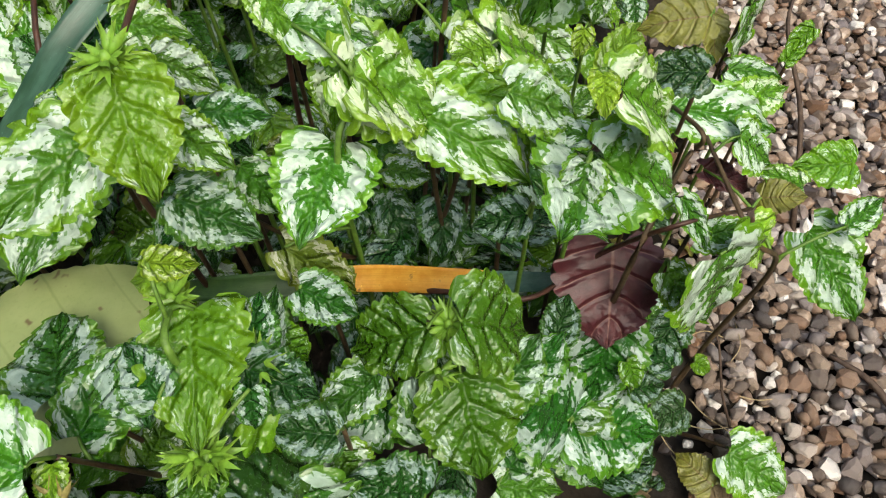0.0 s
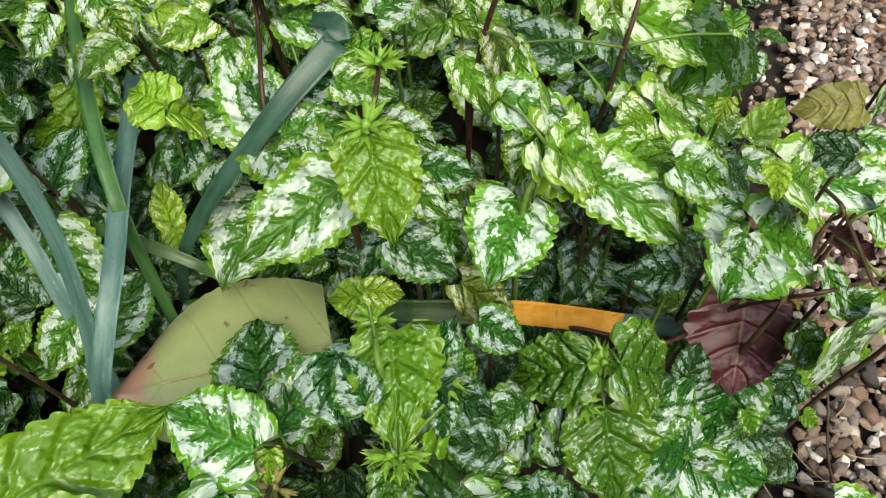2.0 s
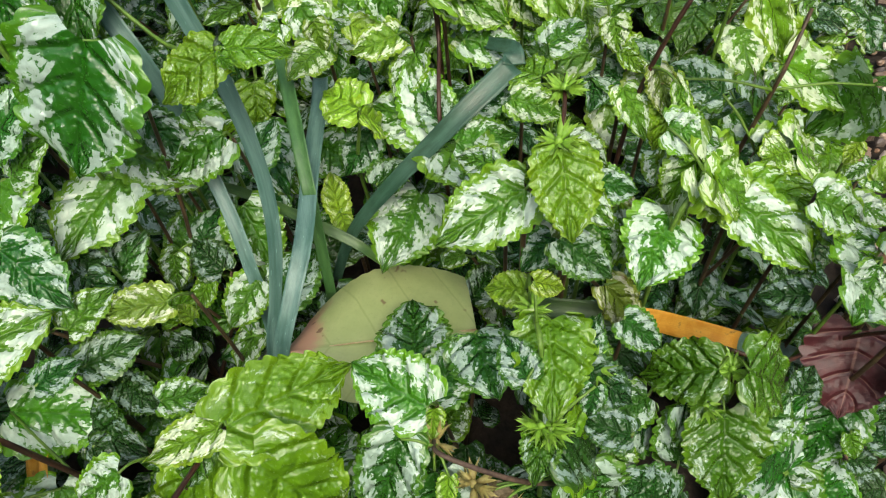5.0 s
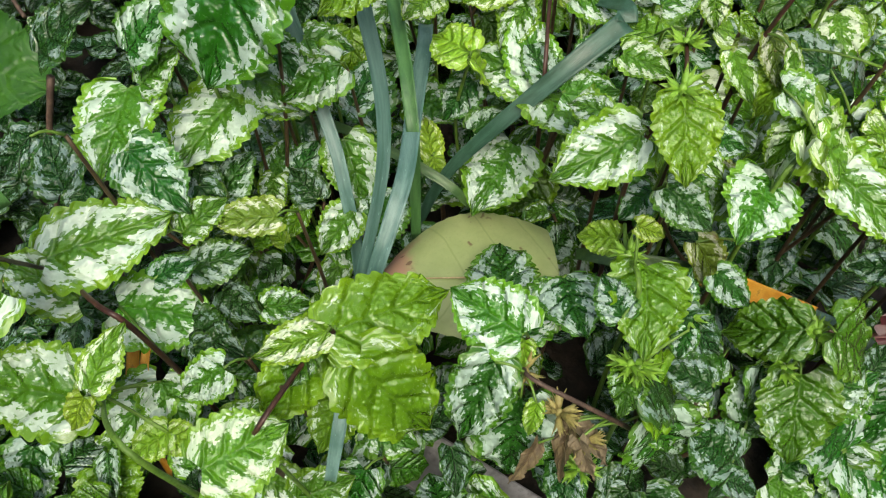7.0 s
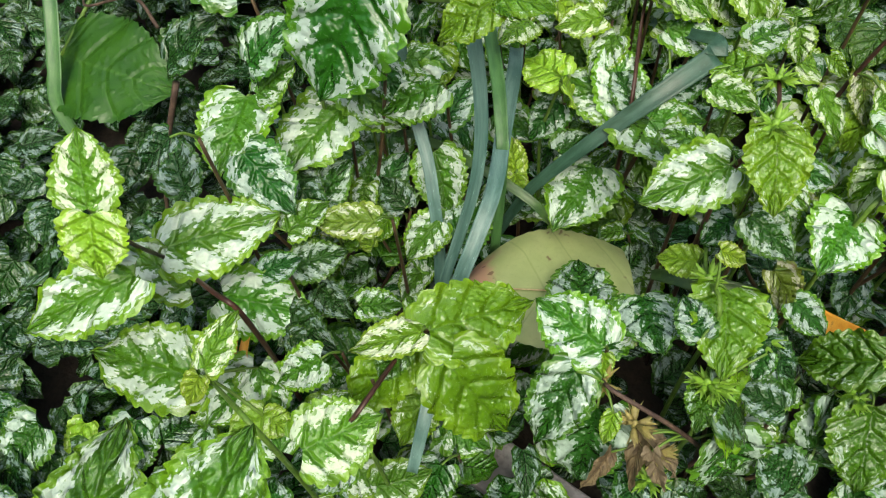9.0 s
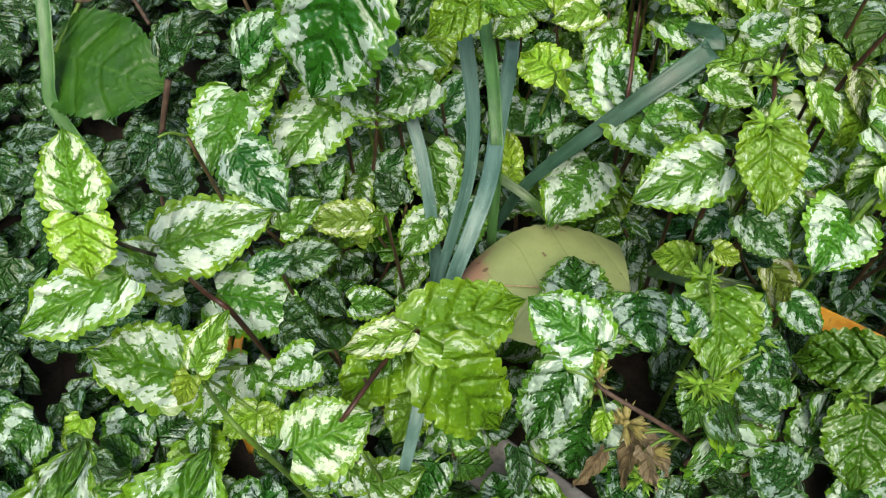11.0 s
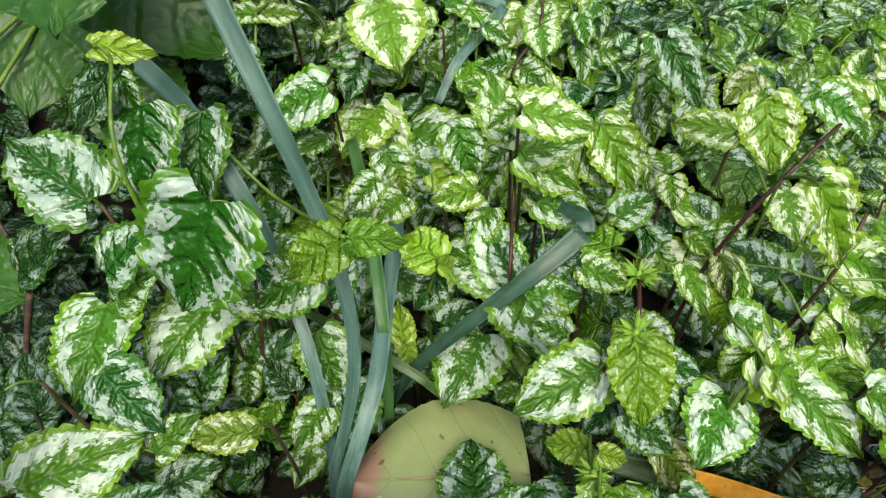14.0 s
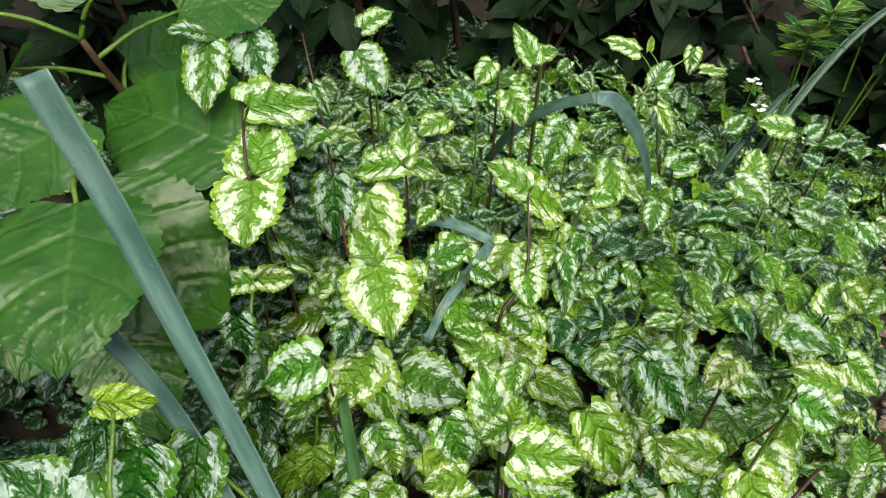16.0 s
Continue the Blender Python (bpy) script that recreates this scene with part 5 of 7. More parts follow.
p = shoot("variegated archangel shoot with silver-streaked toothed leaves, among its neighbours", STEM_GREEN, None, [(-0.065, 0.522, 0.375)])
leaf(p, "worn", (-0.069, 0.512, 0.379), (-0.089, 0.489, 0.358), 1.0, 3)
p = shoot("variegated archangel shoot with silver-streaked toothed leaves, among its neighbours", STEM_BROWN, None, [(-0.066, 0.520, 0.363)])
leaf(p, "silver", (-0.070, 0.510, 0.367), (-0.033, 0.511, 0.350), 1.0, 3)
p = shoot("variegated archangel shoot with silver-streaked toothed leaves, among its neighbours", STEM_GREEN, None, [(-0.017, 0.486, 0.388)])
leaf(p, "silver", (-0.021, 0.476, 0.392), (0.023, 0.475, 0.373), 1.0, 0)
p = shoot("variegated archangel shoot with silver-streaked toothed leaves, among its neighbours", STEM_BROWN, None, [(0.013, 0.705, 0.238)])
leaf(p, "silver", (0.009, 0.695, 0.242), (0.023, 0.726, 0.257), 1.0, 3)
p = shoot("variegated archangel shoot with silver-streaked toothed leaves, among its neighbours", STEM_GREEN, None, [(0.089, 0.774, 0.232)])
leaf(p, "pale", (0.085, 0.764, 0.236), (0.097, 0.806, 0.262), 1.0, 0)
p = shoot("variegated archangel shoot with silver-streaked toothed leaves, among its neighbours", STEM_BROWN, None, [(0.101, 0.786, 0.268)])
leaf(p, "pale", (0.097, 0.776, 0.272), (0.138, 0.773, 0.250), 1.0, 4)
p = shoot("variegated archangel shoot with silver-streaked toothed leaves, among its neighbours", STEM_GREEN, None, [(-0.178, 0.963, 0.159)])
leaf(p, "pale", (-0.182, 0.953, 0.163), (-0.190, 1.012, 0.209), 0.7, 1)
p = shoot("variegated archangel shoot with silver-streaked toothed leaves, among its neighbours", STEM_BROWN, None, [(-0.017, 0.976, 0.142)])
leaf(p, "frost", (-0.021, 0.966, 0.146), (-0.069, 1.003, 0.155), 1.0, 4)
p = shoot("variegated archangel shoot with silver-streaked toothed leaves, among its neighbours", STEM_GREEN, None, [(-0.013, 1.079, 0.204)])
leaf(p, "silver", (-0.017, 1.069, 0.208), (0.051, 1.043, 0.184), 1.0, 2)
p = shoot("variegated archangel shoot with silver-streaked toothed leaves, among its neighbours", STEM_BROWN, None, [(-0.421, 0.232, 0.318)])
leaf(p, "frost", (-0.425, 0.222, 0.322), (-0.393, 0.211, 0.296), 1.0, 4)
p = shoot("variegated archangel shoot with silver-streaked toothed leaves, among its neighbours", STEM_GREEN, None, [(-0.165, 0.449, 0.334)])
leaf(p, "pale", (-0.169, 0.439, 0.338), (-0.134, 0.422, 0.306), 1.0, 2)
p = shoot("variegated archangel shoot with silver-streaked toothed leaves, among its neighbours", STEM_BROWN, None, [(-0.152, 0.493, 0.343)])
leaf(p, "streaked", (-0.156, 0.483, 0.347), (-0.132, 0.466, 0.318), 1.0, 4)
p = shoot("variegated archangel shoot with silver-streaked toothed leaves, among its neighbours", STEM_GREEN, None, [(-0.193, 0.438, 0.328)])
leaf(p, "pale", (-0.197, 0.428, 0.332), (-0.159, 0.425, 0.295), 1.0, 3)
p = shoot("variegated archangel shoot with silver-streaked toothed leaves, among its neighbours", STEM_BROWN, None, [(-0.617, 0.592, 0.568)])
leaf(p, "silver", (-0.621, 0.582, 0.572), (-0.636, 0.556, 0.591), 1.0, 4)
p = shoot("variegated archangel shoot with silver-streaked toothed leaves, among its neighbours", STEM_GREEN, None, [(-0.610, 0.586, 0.560)])
leaf(p, "silver", (-0.614, 0.576, 0.564), (-0.596, 0.524, 0.522), 0.8, 3)
p = shoot("variegated archangel shoot with silver-streaked toothed leaves, among its neighbours", STEM_BROWN, None, [(-0.611, 0.659, 0.539)])
leaf(p, "frost", (-0.615, 0.649, 0.543), (-0.580, 0.611, 0.510), 1.0, 3)
p = shoot("variegated archangel shoot with silver-streaked toothed leaves, among its neighbours", STEM_GREEN, None, [(-0.542, 0.797, 0.498)])
leaf(p, "pale", (-0.546, 0.787, 0.502), (-0.517, 0.810, 0.526), 1.0, 4)
p = shoot("variegated archangel shoot with silver-streaked toothed leaves, among its neighbours", STEM_BROWN, None, [(-0.542, 0.777, 0.478)])
leaf(p, "silver", (-0.546, 0.767, 0.482), (-0.501, 0.744, 0.445), 1.0, 1)
p = shoot("variegated archangel shoot with silver-streaked toothed leaves, among its neighbours", STEM_GREEN, None, [(-0.498, 0.602, 0.418)])
leaf(p, "frost", (-0.502, 0.592, 0.422), (-0.488, 0.551, 0.367), 1.0, 4)
p = shoot("variegated archangel shoot with silver-streaked toothed leaves, among its neighbours", STEM_BROWN, None, [(-0.335, 0.855, 0.463)])
leaf(p, "pale", (-0.339, 0.845, 0.467), (-0.372, 0.875, 0.508), 0.7, 4)
p = shoot("variegated archangel shoot with silver-streaked toothed leaves, among its neighbours", STEM_GREEN, None, [(-0.335, 0.874, 0.462)])
leaf(p, "pale", (-0.339, 0.864, 0.466), (-0.315, 0.887, 0.475), 1.0, 1)
p = shoot("variegated archangel shoot with silver-streaked toothed leaves, among its neighbours", STEM_BROWN, None, [(-0.378, 0.806, 0.479)])
leaf(p, "pale", (-0.382, 0.796, 0.483), (-0.396, 0.774, 0.462), 1.0, 1)
p = shoot("variegated archangel shoot with silver-streaked toothed leaves, among its neighbours", STEM_GREEN, None, [(-0.392, 0.765, 0.437)])
leaf(p, "silver", (-0.396, 0.755, 0.441), (-0.424, 0.773, 0.457), 1.0, 5)
p = shoot("variegated archangel shoot with silver-streaked toothed leaves, among its neighbours", STEM_BROWN, None, [(-0.350, 0.786, 0.457)])
leaf(p, "pale", (-0.354, 0.776, 0.461), (-0.325, 0.749, 0.436), 1.0, 1)
p = shoot("variegated archangel shoot with silver-streaked toothed leaves, among its neighbours", STEM_GREEN, None, [(-0.277, 0.788, 0.425)])
leaf(p, "silver", (-0.281, 0.778, 0.429), (-0.294, 0.744, 0.390), 1.0, 5)
p = shoot("variegated archangel shoot with silver-streaked toothed leaves, among its neighbours", STEM_BROWN, None, [(-0.215, 0.948, 0.275)])
leaf(p, "pale", (-0.219, 0.938, 0.279), (-0.196, 0.894, 0.232), 1.0, 2)
p = shoot("variegated archangel shoot with silver-streaked toothed leaves, among its neighbours", STEM_GREEN, None, [(-0.162, 1.029, 0.188)])
leaf(p, "silver", (-0.166, 1.019, 0.192), (-0.093, 1.020, 0.175), 1.0, 1)
p = shoot("variegated archangel shoot with silver-streaked toothed leaves, among its neighbours", STEM_BROWN, None, [(-0.196, 0.996, 0.279)])
leaf(p, "green", (-0.200, 0.986, 0.283), (-0.160, 1.010, 0.288), 1.0, 5)
p = shoot("variegated archangel shoot with silver-streaked toothed leaves, among its neighbours", STEM_GREEN, None, [(-0.037, 1.161, 0.246)])
leaf(p, "silver", (-0.041, 1.151, 0.250), (-0.016, 1.173, 0.275), 1.0, 2)
p = shoot("variegated archangel shoot with silver-streaked toothed leaves, among its neighbours", STEM_BROWN, None, [(0.063, 1.190, 0.251)])
leaf(p, "pale", (0.059, 1.180, 0.255), (0.001, 1.172, 0.263), 1.0, 3)
p = shoot("variegated archangel shoot with silver-streaked toothed leaves, among its neighbours", STEM_GREEN, None, [(0.092, 1.192, 0.245)])
leaf(p, "silver", (0.088, 1.182, 0.249), (0.111, 1.202, 0.264), 1.0, 0)
p = shoot("variegated archangel shoot with silver-streaked toothed leaves, among its neighbours", STEM_BROWN, None, [(0.017, 1.125, 0.190)])
leaf(p, "pale", (0.013, 1.115, 0.194), (0.016, 1.149, 0.230), 1.0, 0)
p = shoot("variegated archangel shoot with silver-streaked toothed leaves, among its neighbours", STEM_GREEN, None, [(0.022, 1.107, 0.204)])
leaf(p, "silver", (0.018, 1.097, 0.208), (0.052, 1.092, 0.184), 1.0, 2)
p = shoot("variegated archangel shoot with silver-streaked toothed leaves, among its neighbours", STEM_BROWN, None, [(0.115, 1.145, 0.223)])
leaf(p, "frost", (0.111, 1.135, 0.227), (0.081, 1.143, 0.237), 1.0, 5)
p = shoot("variegated archangel shoot with silver-streaked toothed leaves, among its neighbours", STEM_GREEN, None, [(0.147, 1.184, 0.240)])
leaf(p, "frost", (0.143, 1.174, 0.244), (0.167, 1.164, 0.267), 1.0, 5)
p = shoot("variegated archangel shoot with silver-streaked toothed leaves, among its neighbours", STEM_BROWN, None, [(0.123, 1.035, 0.178)])
leaf(p, "silver", (0.119, 1.025, 0.182), (0.077, 1.052, 0.185), 1.0, 3)
p = shoot("variegated archangel shoot with silver-streaked toothed leaves, among its neighbours", STEM_GREEN, None, [(0.184, 1.059, 0.177)])
leaf(p, "silver", (0.180, 1.049, 0.181), (0.217, 1.025, 0.164), 1.0, 2)
p = shoot("variegated archangel shoot with silver-streaked toothed leaves, among its neighbours", STEM_BROWN, None, [(-0.201, 0.837, 0.191)])
leaf(p, "pale", (-0.205, 0.827, 0.195), (-0.231, 0.787, 0.189), 1.0, 3)
p = shoot("variegated archangel shoot with silver-streaked toothed leaves, among its neighbours", STEM_GREEN, None, [(-0.222, 0.695, 0.219)])
leaf(p, "green", (-0.226, 0.685, 0.223), (-0.210, 0.709, 0.236), 1.0, 4)
p = shoot("variegated archangel shoot with silver-streaked toothed leaves, among its neighbours", STEM_BROWN, None, [(-0.165, 0.750, 0.148)])
leaf(p, "silver", (-0.169, 0.740, 0.152), (-0.197, 0.734, 0.182), 1.0, 4)
p = shoot("variegated archangel shoot with silver-streaked toothed leaves, among its neighbours", STEM_GREEN, None, [(-0.371, 0.576, 0.359)])
leaf(p, "streaked", (-0.375, 0.566, 0.363), (-0.345, 0.592, 0.374), 1.0, 0)
p = shoot("variegated archangel shoot with silver-streaked toothed leaves, among its neighbours", STEM_BROWN, None, [(-0.376, 0.552, 0.345)])
leaf(p, "pale", (-0.380, 0.542, 0.349), (-0.406, 0.528, 0.378), 1.0, 3)
p = shoot("variegated archangel shoot with silver-streaked toothed leaves, among its neighbours", STEM_GREEN, None, [(-0.309, 0.553, 0.286)])
leaf(p, "pale", (-0.313, 0.543, 0.290), (-0.344, 0.535, 0.296), 1.0, 2)
p = shoot("variegated archangel shoot with silver-streaked toothed leaves, among its neighbours", STEM_BROWN, None, [(-0.245, 0.600, 0.259)])
leaf(p, "pale", (-0.249, 0.590, 0.263), (-0.289, 0.572, 0.297), 1.0, 4)
p = shoot("variegated archangel shoot with silver-streaked toothed leaves, among its neighbours", STEM_GREEN, None, [(-0.465, 0.532, 0.352)])
leaf(p, "streaked", (-0.469, 0.522, 0.356), (-0.434, 0.500, 0.354), 1.0, 4)
p = shoot("variegated archangel shoot with silver-streaked toothed leaves, among its neighbours", STEM_BROWN, None, [(-0.480, 0.505, 0.338)])
leaf(p, "pale", (-0.484, 0.495, 0.342), (-0.479, 0.527, 0.348), 1.0, 3)
p = shoot("variegated archangel shoot with silver-streaked toothed leaves, among its neighbours", STEM_GREEN, None, [(-0.429, 0.203, 0.195)])
leaf(p, "streaked", (-0.433, 0.193, 0.199), (-0.430, 0.165, 0.174), 1.0, 3)
p = shoot("variegated archangel shoot with silver-streaked toothed leaves, among its neighbours", STEM_BROWN, None, [(-0.443, 0.217, 0.174)])
leaf(p, "streaked", (-0.447, 0.207, 0.178), (-0.457, 0.243, 0.195), 1.0, 4)
p = shoot("variegated archangel shoot with silver-streaked toothed leaves, among its neighbours", STEM_GREEN, None, [(-0.395, 0.183, 0.187)])
leaf(p, "green", (-0.399, 0.173, 0.191), (-0.408, 0.149, 0.175), 1.0, 4)
p = shoot("variegated archangel shoot with silver-streaked toothed leaves, among its neighbours", STEM_BROWN, None, [(-0.370, 0.121, 0.263)])
leaf(p, "worn", (-0.374, 0.111, 0.267), (-0.423, 0.094, 0.261), 0.7, 3)
p = shoot("variegated archangel shoot with silver-streaked toothed leaves, among its neighbours", STEM_GREEN, None, [(-0.418, 0.072, 0.238)])
leaf(p, "frost", (-0.422, 0.062, 0.242), (-0.390, 0.091, 0.248), 1.0, 5)
p = shoot("variegated archangel shoot with silver-streaked toothed leaves, among its neighbours", STEM_BROWN, None, [(-0.461, 0.147, 0.254)])
leaf(p, "dark", (-0.465, 0.137, 0.258), (-0.435, 0.130, 0.240), 1.0, 4)
p = shoot("variegated archangel shoot with silver-streaked toothed leaves, among its neighbours", STEM_GREEN, None, [(-0.478, 0.116, 0.298)])
leaf(p, "frost", (-0.482, 0.106, 0.302), (-0.429, 0.084, 0.282), 1.0, 5)
p = shoot("variegated archangel shoot with silver-streaked toothed leaves, among its neighbours", STEM_BROWN, None, [(-0.419, 0.044, 0.201)])
leaf(p, "dark", (-0.423, 0.034, 0.205), (-0.372, 0.020, 0.218), 1.0, 4)
p = shoot("variegated archangel shoot with silver-streaked toothed leaves, among its neighbours", STEM_GREEN, None, [(-0.354, 0.062, 0.237)])
leaf(p, "streaked", (-0.358, 0.052, 0.241), (-0.328, 0.069, 0.239), 1.0, 4)
p = shoot("variegated archangel shoot with silver-streaked toothed leaves, among its neighbours", STEM_BROWN, None, [(-0.359, 0.013, 0.233)])
leaf(p, "silver", (-0.363, 0.003, 0.237), (-0.393, -0.023, 0.221), 1.0, 5)
p = shoot("variegated archangel shoot with silver-streaked toothed leaves, among its neighbours", STEM_GREEN, None, [(-0.085, 0.132, 0.269)])
leaf(p, "dark", (-0.089, 0.122, 0.273), (-0.057, 0.115, 0.255), 1.0, 3)
p = shoot("variegated archangel shoot with silver-streaked toothed leaves, among its neighbours", STEM_BROWN, None, [(-0.035, 0.166, 0.181)])
leaf(p, "deep", (-0.039, 0.156, 0.185), (-0.070, 0.122, 0.192), 1.0, 2)
p = shoot("variegated archangel shoot with silver-streaked toothed leaves, among its neighbours", STEM_GREEN, None, [(-0.077, 0.101, 0.182)])
leaf(p, "streaked", (-0.081, 0.091, 0.186), (-0.059, 0.076, 0.165), 1.0, 2)
p = shoot("variegated archangel shoot with silver-streaked toothed leaves, among its neighbours", STEM_BROWN, None, [(-0.227, 0.377, 0.314)])
leaf(p, "pale", (-0.231, 0.367, 0.318), (-0.179, 0.386, 0.313), 1.0, 2)
p = shoot("variegated archangel shoot with silver-streaked toothed leaves, among its neighbours", STEM_GREEN, None, [(-0.151, 0.355, 0.332)])
leaf(p, "silver", (-0.155, 0.345, 0.336), (-0.129, 0.375, 0.344), 1.0, 5)
p = shoot("variegated archangel shoot with silver-streaked toothed leaves, among its neighbours", STEM_BROWN, None, [(-0.272, 0.365, 0.316)])
leaf(p, "pale", (-0.276, 0.355, 0.320), (-0.313, 0.338, 0.310), 1.0, 3)
p = shoot("variegated archangel shoot with silver-streaked toothed leaves, among its neighbours", STEM_GREEN, None, [(-0.364, 0.385, 0.316)])
leaf(p, "silver", (-0.368, 0.375, 0.320), (-0.339, 0.354, 0.293), 1.0, 0)
p = shoot("variegated archangel shoot with silver-streaked toothed leaves, among its neighbours", STEM_BROWN, None, [(-0.075, 0.340, 0.331)])
leaf(p, "worn", (-0.079, 0.330, 0.335), (-0.088, 0.293, 0.318), 1.0, 1)
p = shoot("variegated archangel shoot with silver-streaked toothed leaves, among its neighbours", STEM_GREEN, None, [(0.078, 0.425, 0.266)])
leaf(p, "frost", (0.074, 0.415, 0.270), (0.113, 0.418, 0.231), 1.0, 1)
p = shoot("variegated archangel shoot with silver-streaked toothed leaves, among its neighbours", STEM_BROWN, None, [(0.037, 0.263, 0.312)])
leaf(p, "silver", (0.033, 0.253, 0.316), (0.076, 0.253, 0.300), 1.0, 1)
p = shoot("variegated archangel shoot with silver-streaked toothed leaves, among its neighbours", STEM_GREEN, None, [(0.073, 0.222, 0.305)])
leaf(p, "silver", (0.069, 0.212, 0.309), (0.064, 0.190, 0.289), 1.0, 5)
p = shoot("variegated archangel shoot with silver-streaked toothed leaves, among its neighbours", STEM_BROWN, None, [(-0.098, 0.330, 0.353)])
leaf(p, "green", (-0.102, 0.320, 0.357), (-0.084, 0.317, 0.345), 0.8, 3)
p = shoot("variegated archangel shoot with silver-streaked toothed leaves, among its neighbours", STEM_GREEN, None, [(0.002, 0.285, 0.290)])
leaf(p, "green", (-0.002, 0.275, 0.294), (0.061, 0.294, 0.277), 0.6, 1)
p = shoot("variegated archangel shoot with silver-streaked toothed leaves, among its neighbours", STEM_BROWN, None, [(-0.285, 0.311, 0.257)])
leaf(p, "frost", (-0.289, 0.301, 0.261), (-0.308, 0.271, 0.238), 1.0, 1)
p = shoot("variegated archangel shoot with silver-streaked toothed leaves, among its neighbours", STEM_GREEN, None, [(-0.450, 0.225, 0.290)])
leaf(p, "silver", (-0.454, 0.215, 0.294), (-0.401, 0.214, 0.275), 1.0, 1)
p = shoot("variegated archangel shoot with silver-streaked toothed leaves, among its neighbours", STEM_BROWN, None, [(-0.375, 0.236, 0.229)])
leaf(p, "silver", (-0.379, 0.226, 0.233), (-0.347, 0.190, 0.194), 1.0, 5)
p = shoot("variegated archangel shoot with silver-streaked toothed leaves, among its neighbours", STEM_GREEN, None, [(-0.287, 0.065, 0.268)])
leaf(p, "pale", (-0.291, 0.055, 0.272), (-0.312, 0.032, 0.258), 1.0, 4)
p = shoot("variegated archangel shoot with silver-streaked toothed leaves, among its neighbours", STEM_BROWN, None, [(-0.009, 0.164, 0.190)])
leaf(p, "frost", (-0.013, 0.154, 0.194), (0.025, 0.146, 0.147), 1.0, 0)
p = shoot("variegated archangel shoot with silver-streaked toothed leaves, among its neighbours", STEM_GREEN, None, [(0.049, 0.171, 0.143)])
leaf(p, "deep", (0.045, 0.161, 0.147), (0.074, 0.181, 0.182), 1.0, 5)
p = shoot("variegated archangel shoot with silver-streaked toothed leaves, among its neighbours", STEM_BROWN, None, [(0.121, 0.222, 0.135)])
leaf(p, "deep", (0.117, 0.212, 0.139), (0.106, 0.171, 0.083), 1.0, 0)
p = shoot("variegated archangel shoot with silver-streaked toothed leaves, among its neighbours", STEM_GREEN, None, [(0.234, 0.430, 0.176)])
leaf(p, "silver", (0.230, 0.420, 0.180), (0.270, 0.409, 0.185), 0.8, 5)
p = shoot("variegated archangel shoot with silver-streaked toothed leaves, among its neighbours", STEM_BROWN, None, [(0.246, 0.295, 0.195)])
leaf(p, "pale", (0.242, 0.285, 0.199), (0.214, 0.299, 0.200), 0.8, 3)
p = shoot("variegated archangel shoot with silver-streaked toothed leaves, among its neighbours", STEM_GREEN, None, [(0.138, 0.220, 0.208)])
leaf(p, "streaked", (0.134, 0.210, 0.212), (0.156, 0.190, 0.193), 1.0, 5)
p = shoot("variegated archangel shoot with silver-streaked toothed leaves, among its neighbours", STEM_BROWN, None, [(0.148, 0.227, 0.234)])
leaf(p, "silver", (0.144, 0.217, 0.238), (0.182, 0.226, 0.237), 0.7, 3)
p = shoot("variegated archangel shoot with silver-streaked toothed leaves, among its neighbours", STEM_GREEN, None, [(0.167, 0.203, 0.104)])
leaf(p, "dark", (0.163, 0.193, 0.108), (0.141, 0.212, 0.114), 1.0, 1)
p = shoot("variegated archangel shoot with silver-streaked toothed leaves, among its neighbours", STEM_BROWN, None, [(0.200, 0.204, 0.021)])
leaf(p, "dark", (0.196, 0.194, 0.025), (0.159, 0.174, 0.031), 1.0, 3)
p = shoot("variegated archangel shoot with silver-streaked toothed leaves, among its neighbours", STEM_GREEN, None, [(0.228, 0.153, -0.026)])
leaf(p, "bronze", (0.224, 0.143, -0.022), (0.199, 0.170, -0.018), 1.0, 1)
p = shoot("variegated archangel shoot with silver-streaked toothed leaves, among its neighbours", STEM_BROWN, None, [(0.273, 0.425, 0.187)])
leaf(p, "green", (0.269, 0.415, 0.191), (0.287, 0.428, 0.208), 0.7, 4)
p = shoot("variegated archangel shoot with silver-streaked toothed leaves, among its neighbours", STEM_GREEN, None, [(0.220, 0.369, 0.200)])
leaf(p, "pale", (0.216, 0.359, 0.204), (0.264, 0.386, 0.195), 0.7, 3)


# ---- strap leaves of a bulb plant ----
def strap_clump(label, at, leaves):
    """leaves: rows of points, widths, face, material, twist."""
    ob = thing("daffodil_clump", at, label, "bulb plant", "strap-leaved bulbs")
    o = Vector(at)
    for points, widths, face, material, twist in leaves:
        part("strap_leaf", strap_mesh("strap_leaf", [Vector(q) - o for q in points], widths, face, material, twist=twist), ob)
    return ob


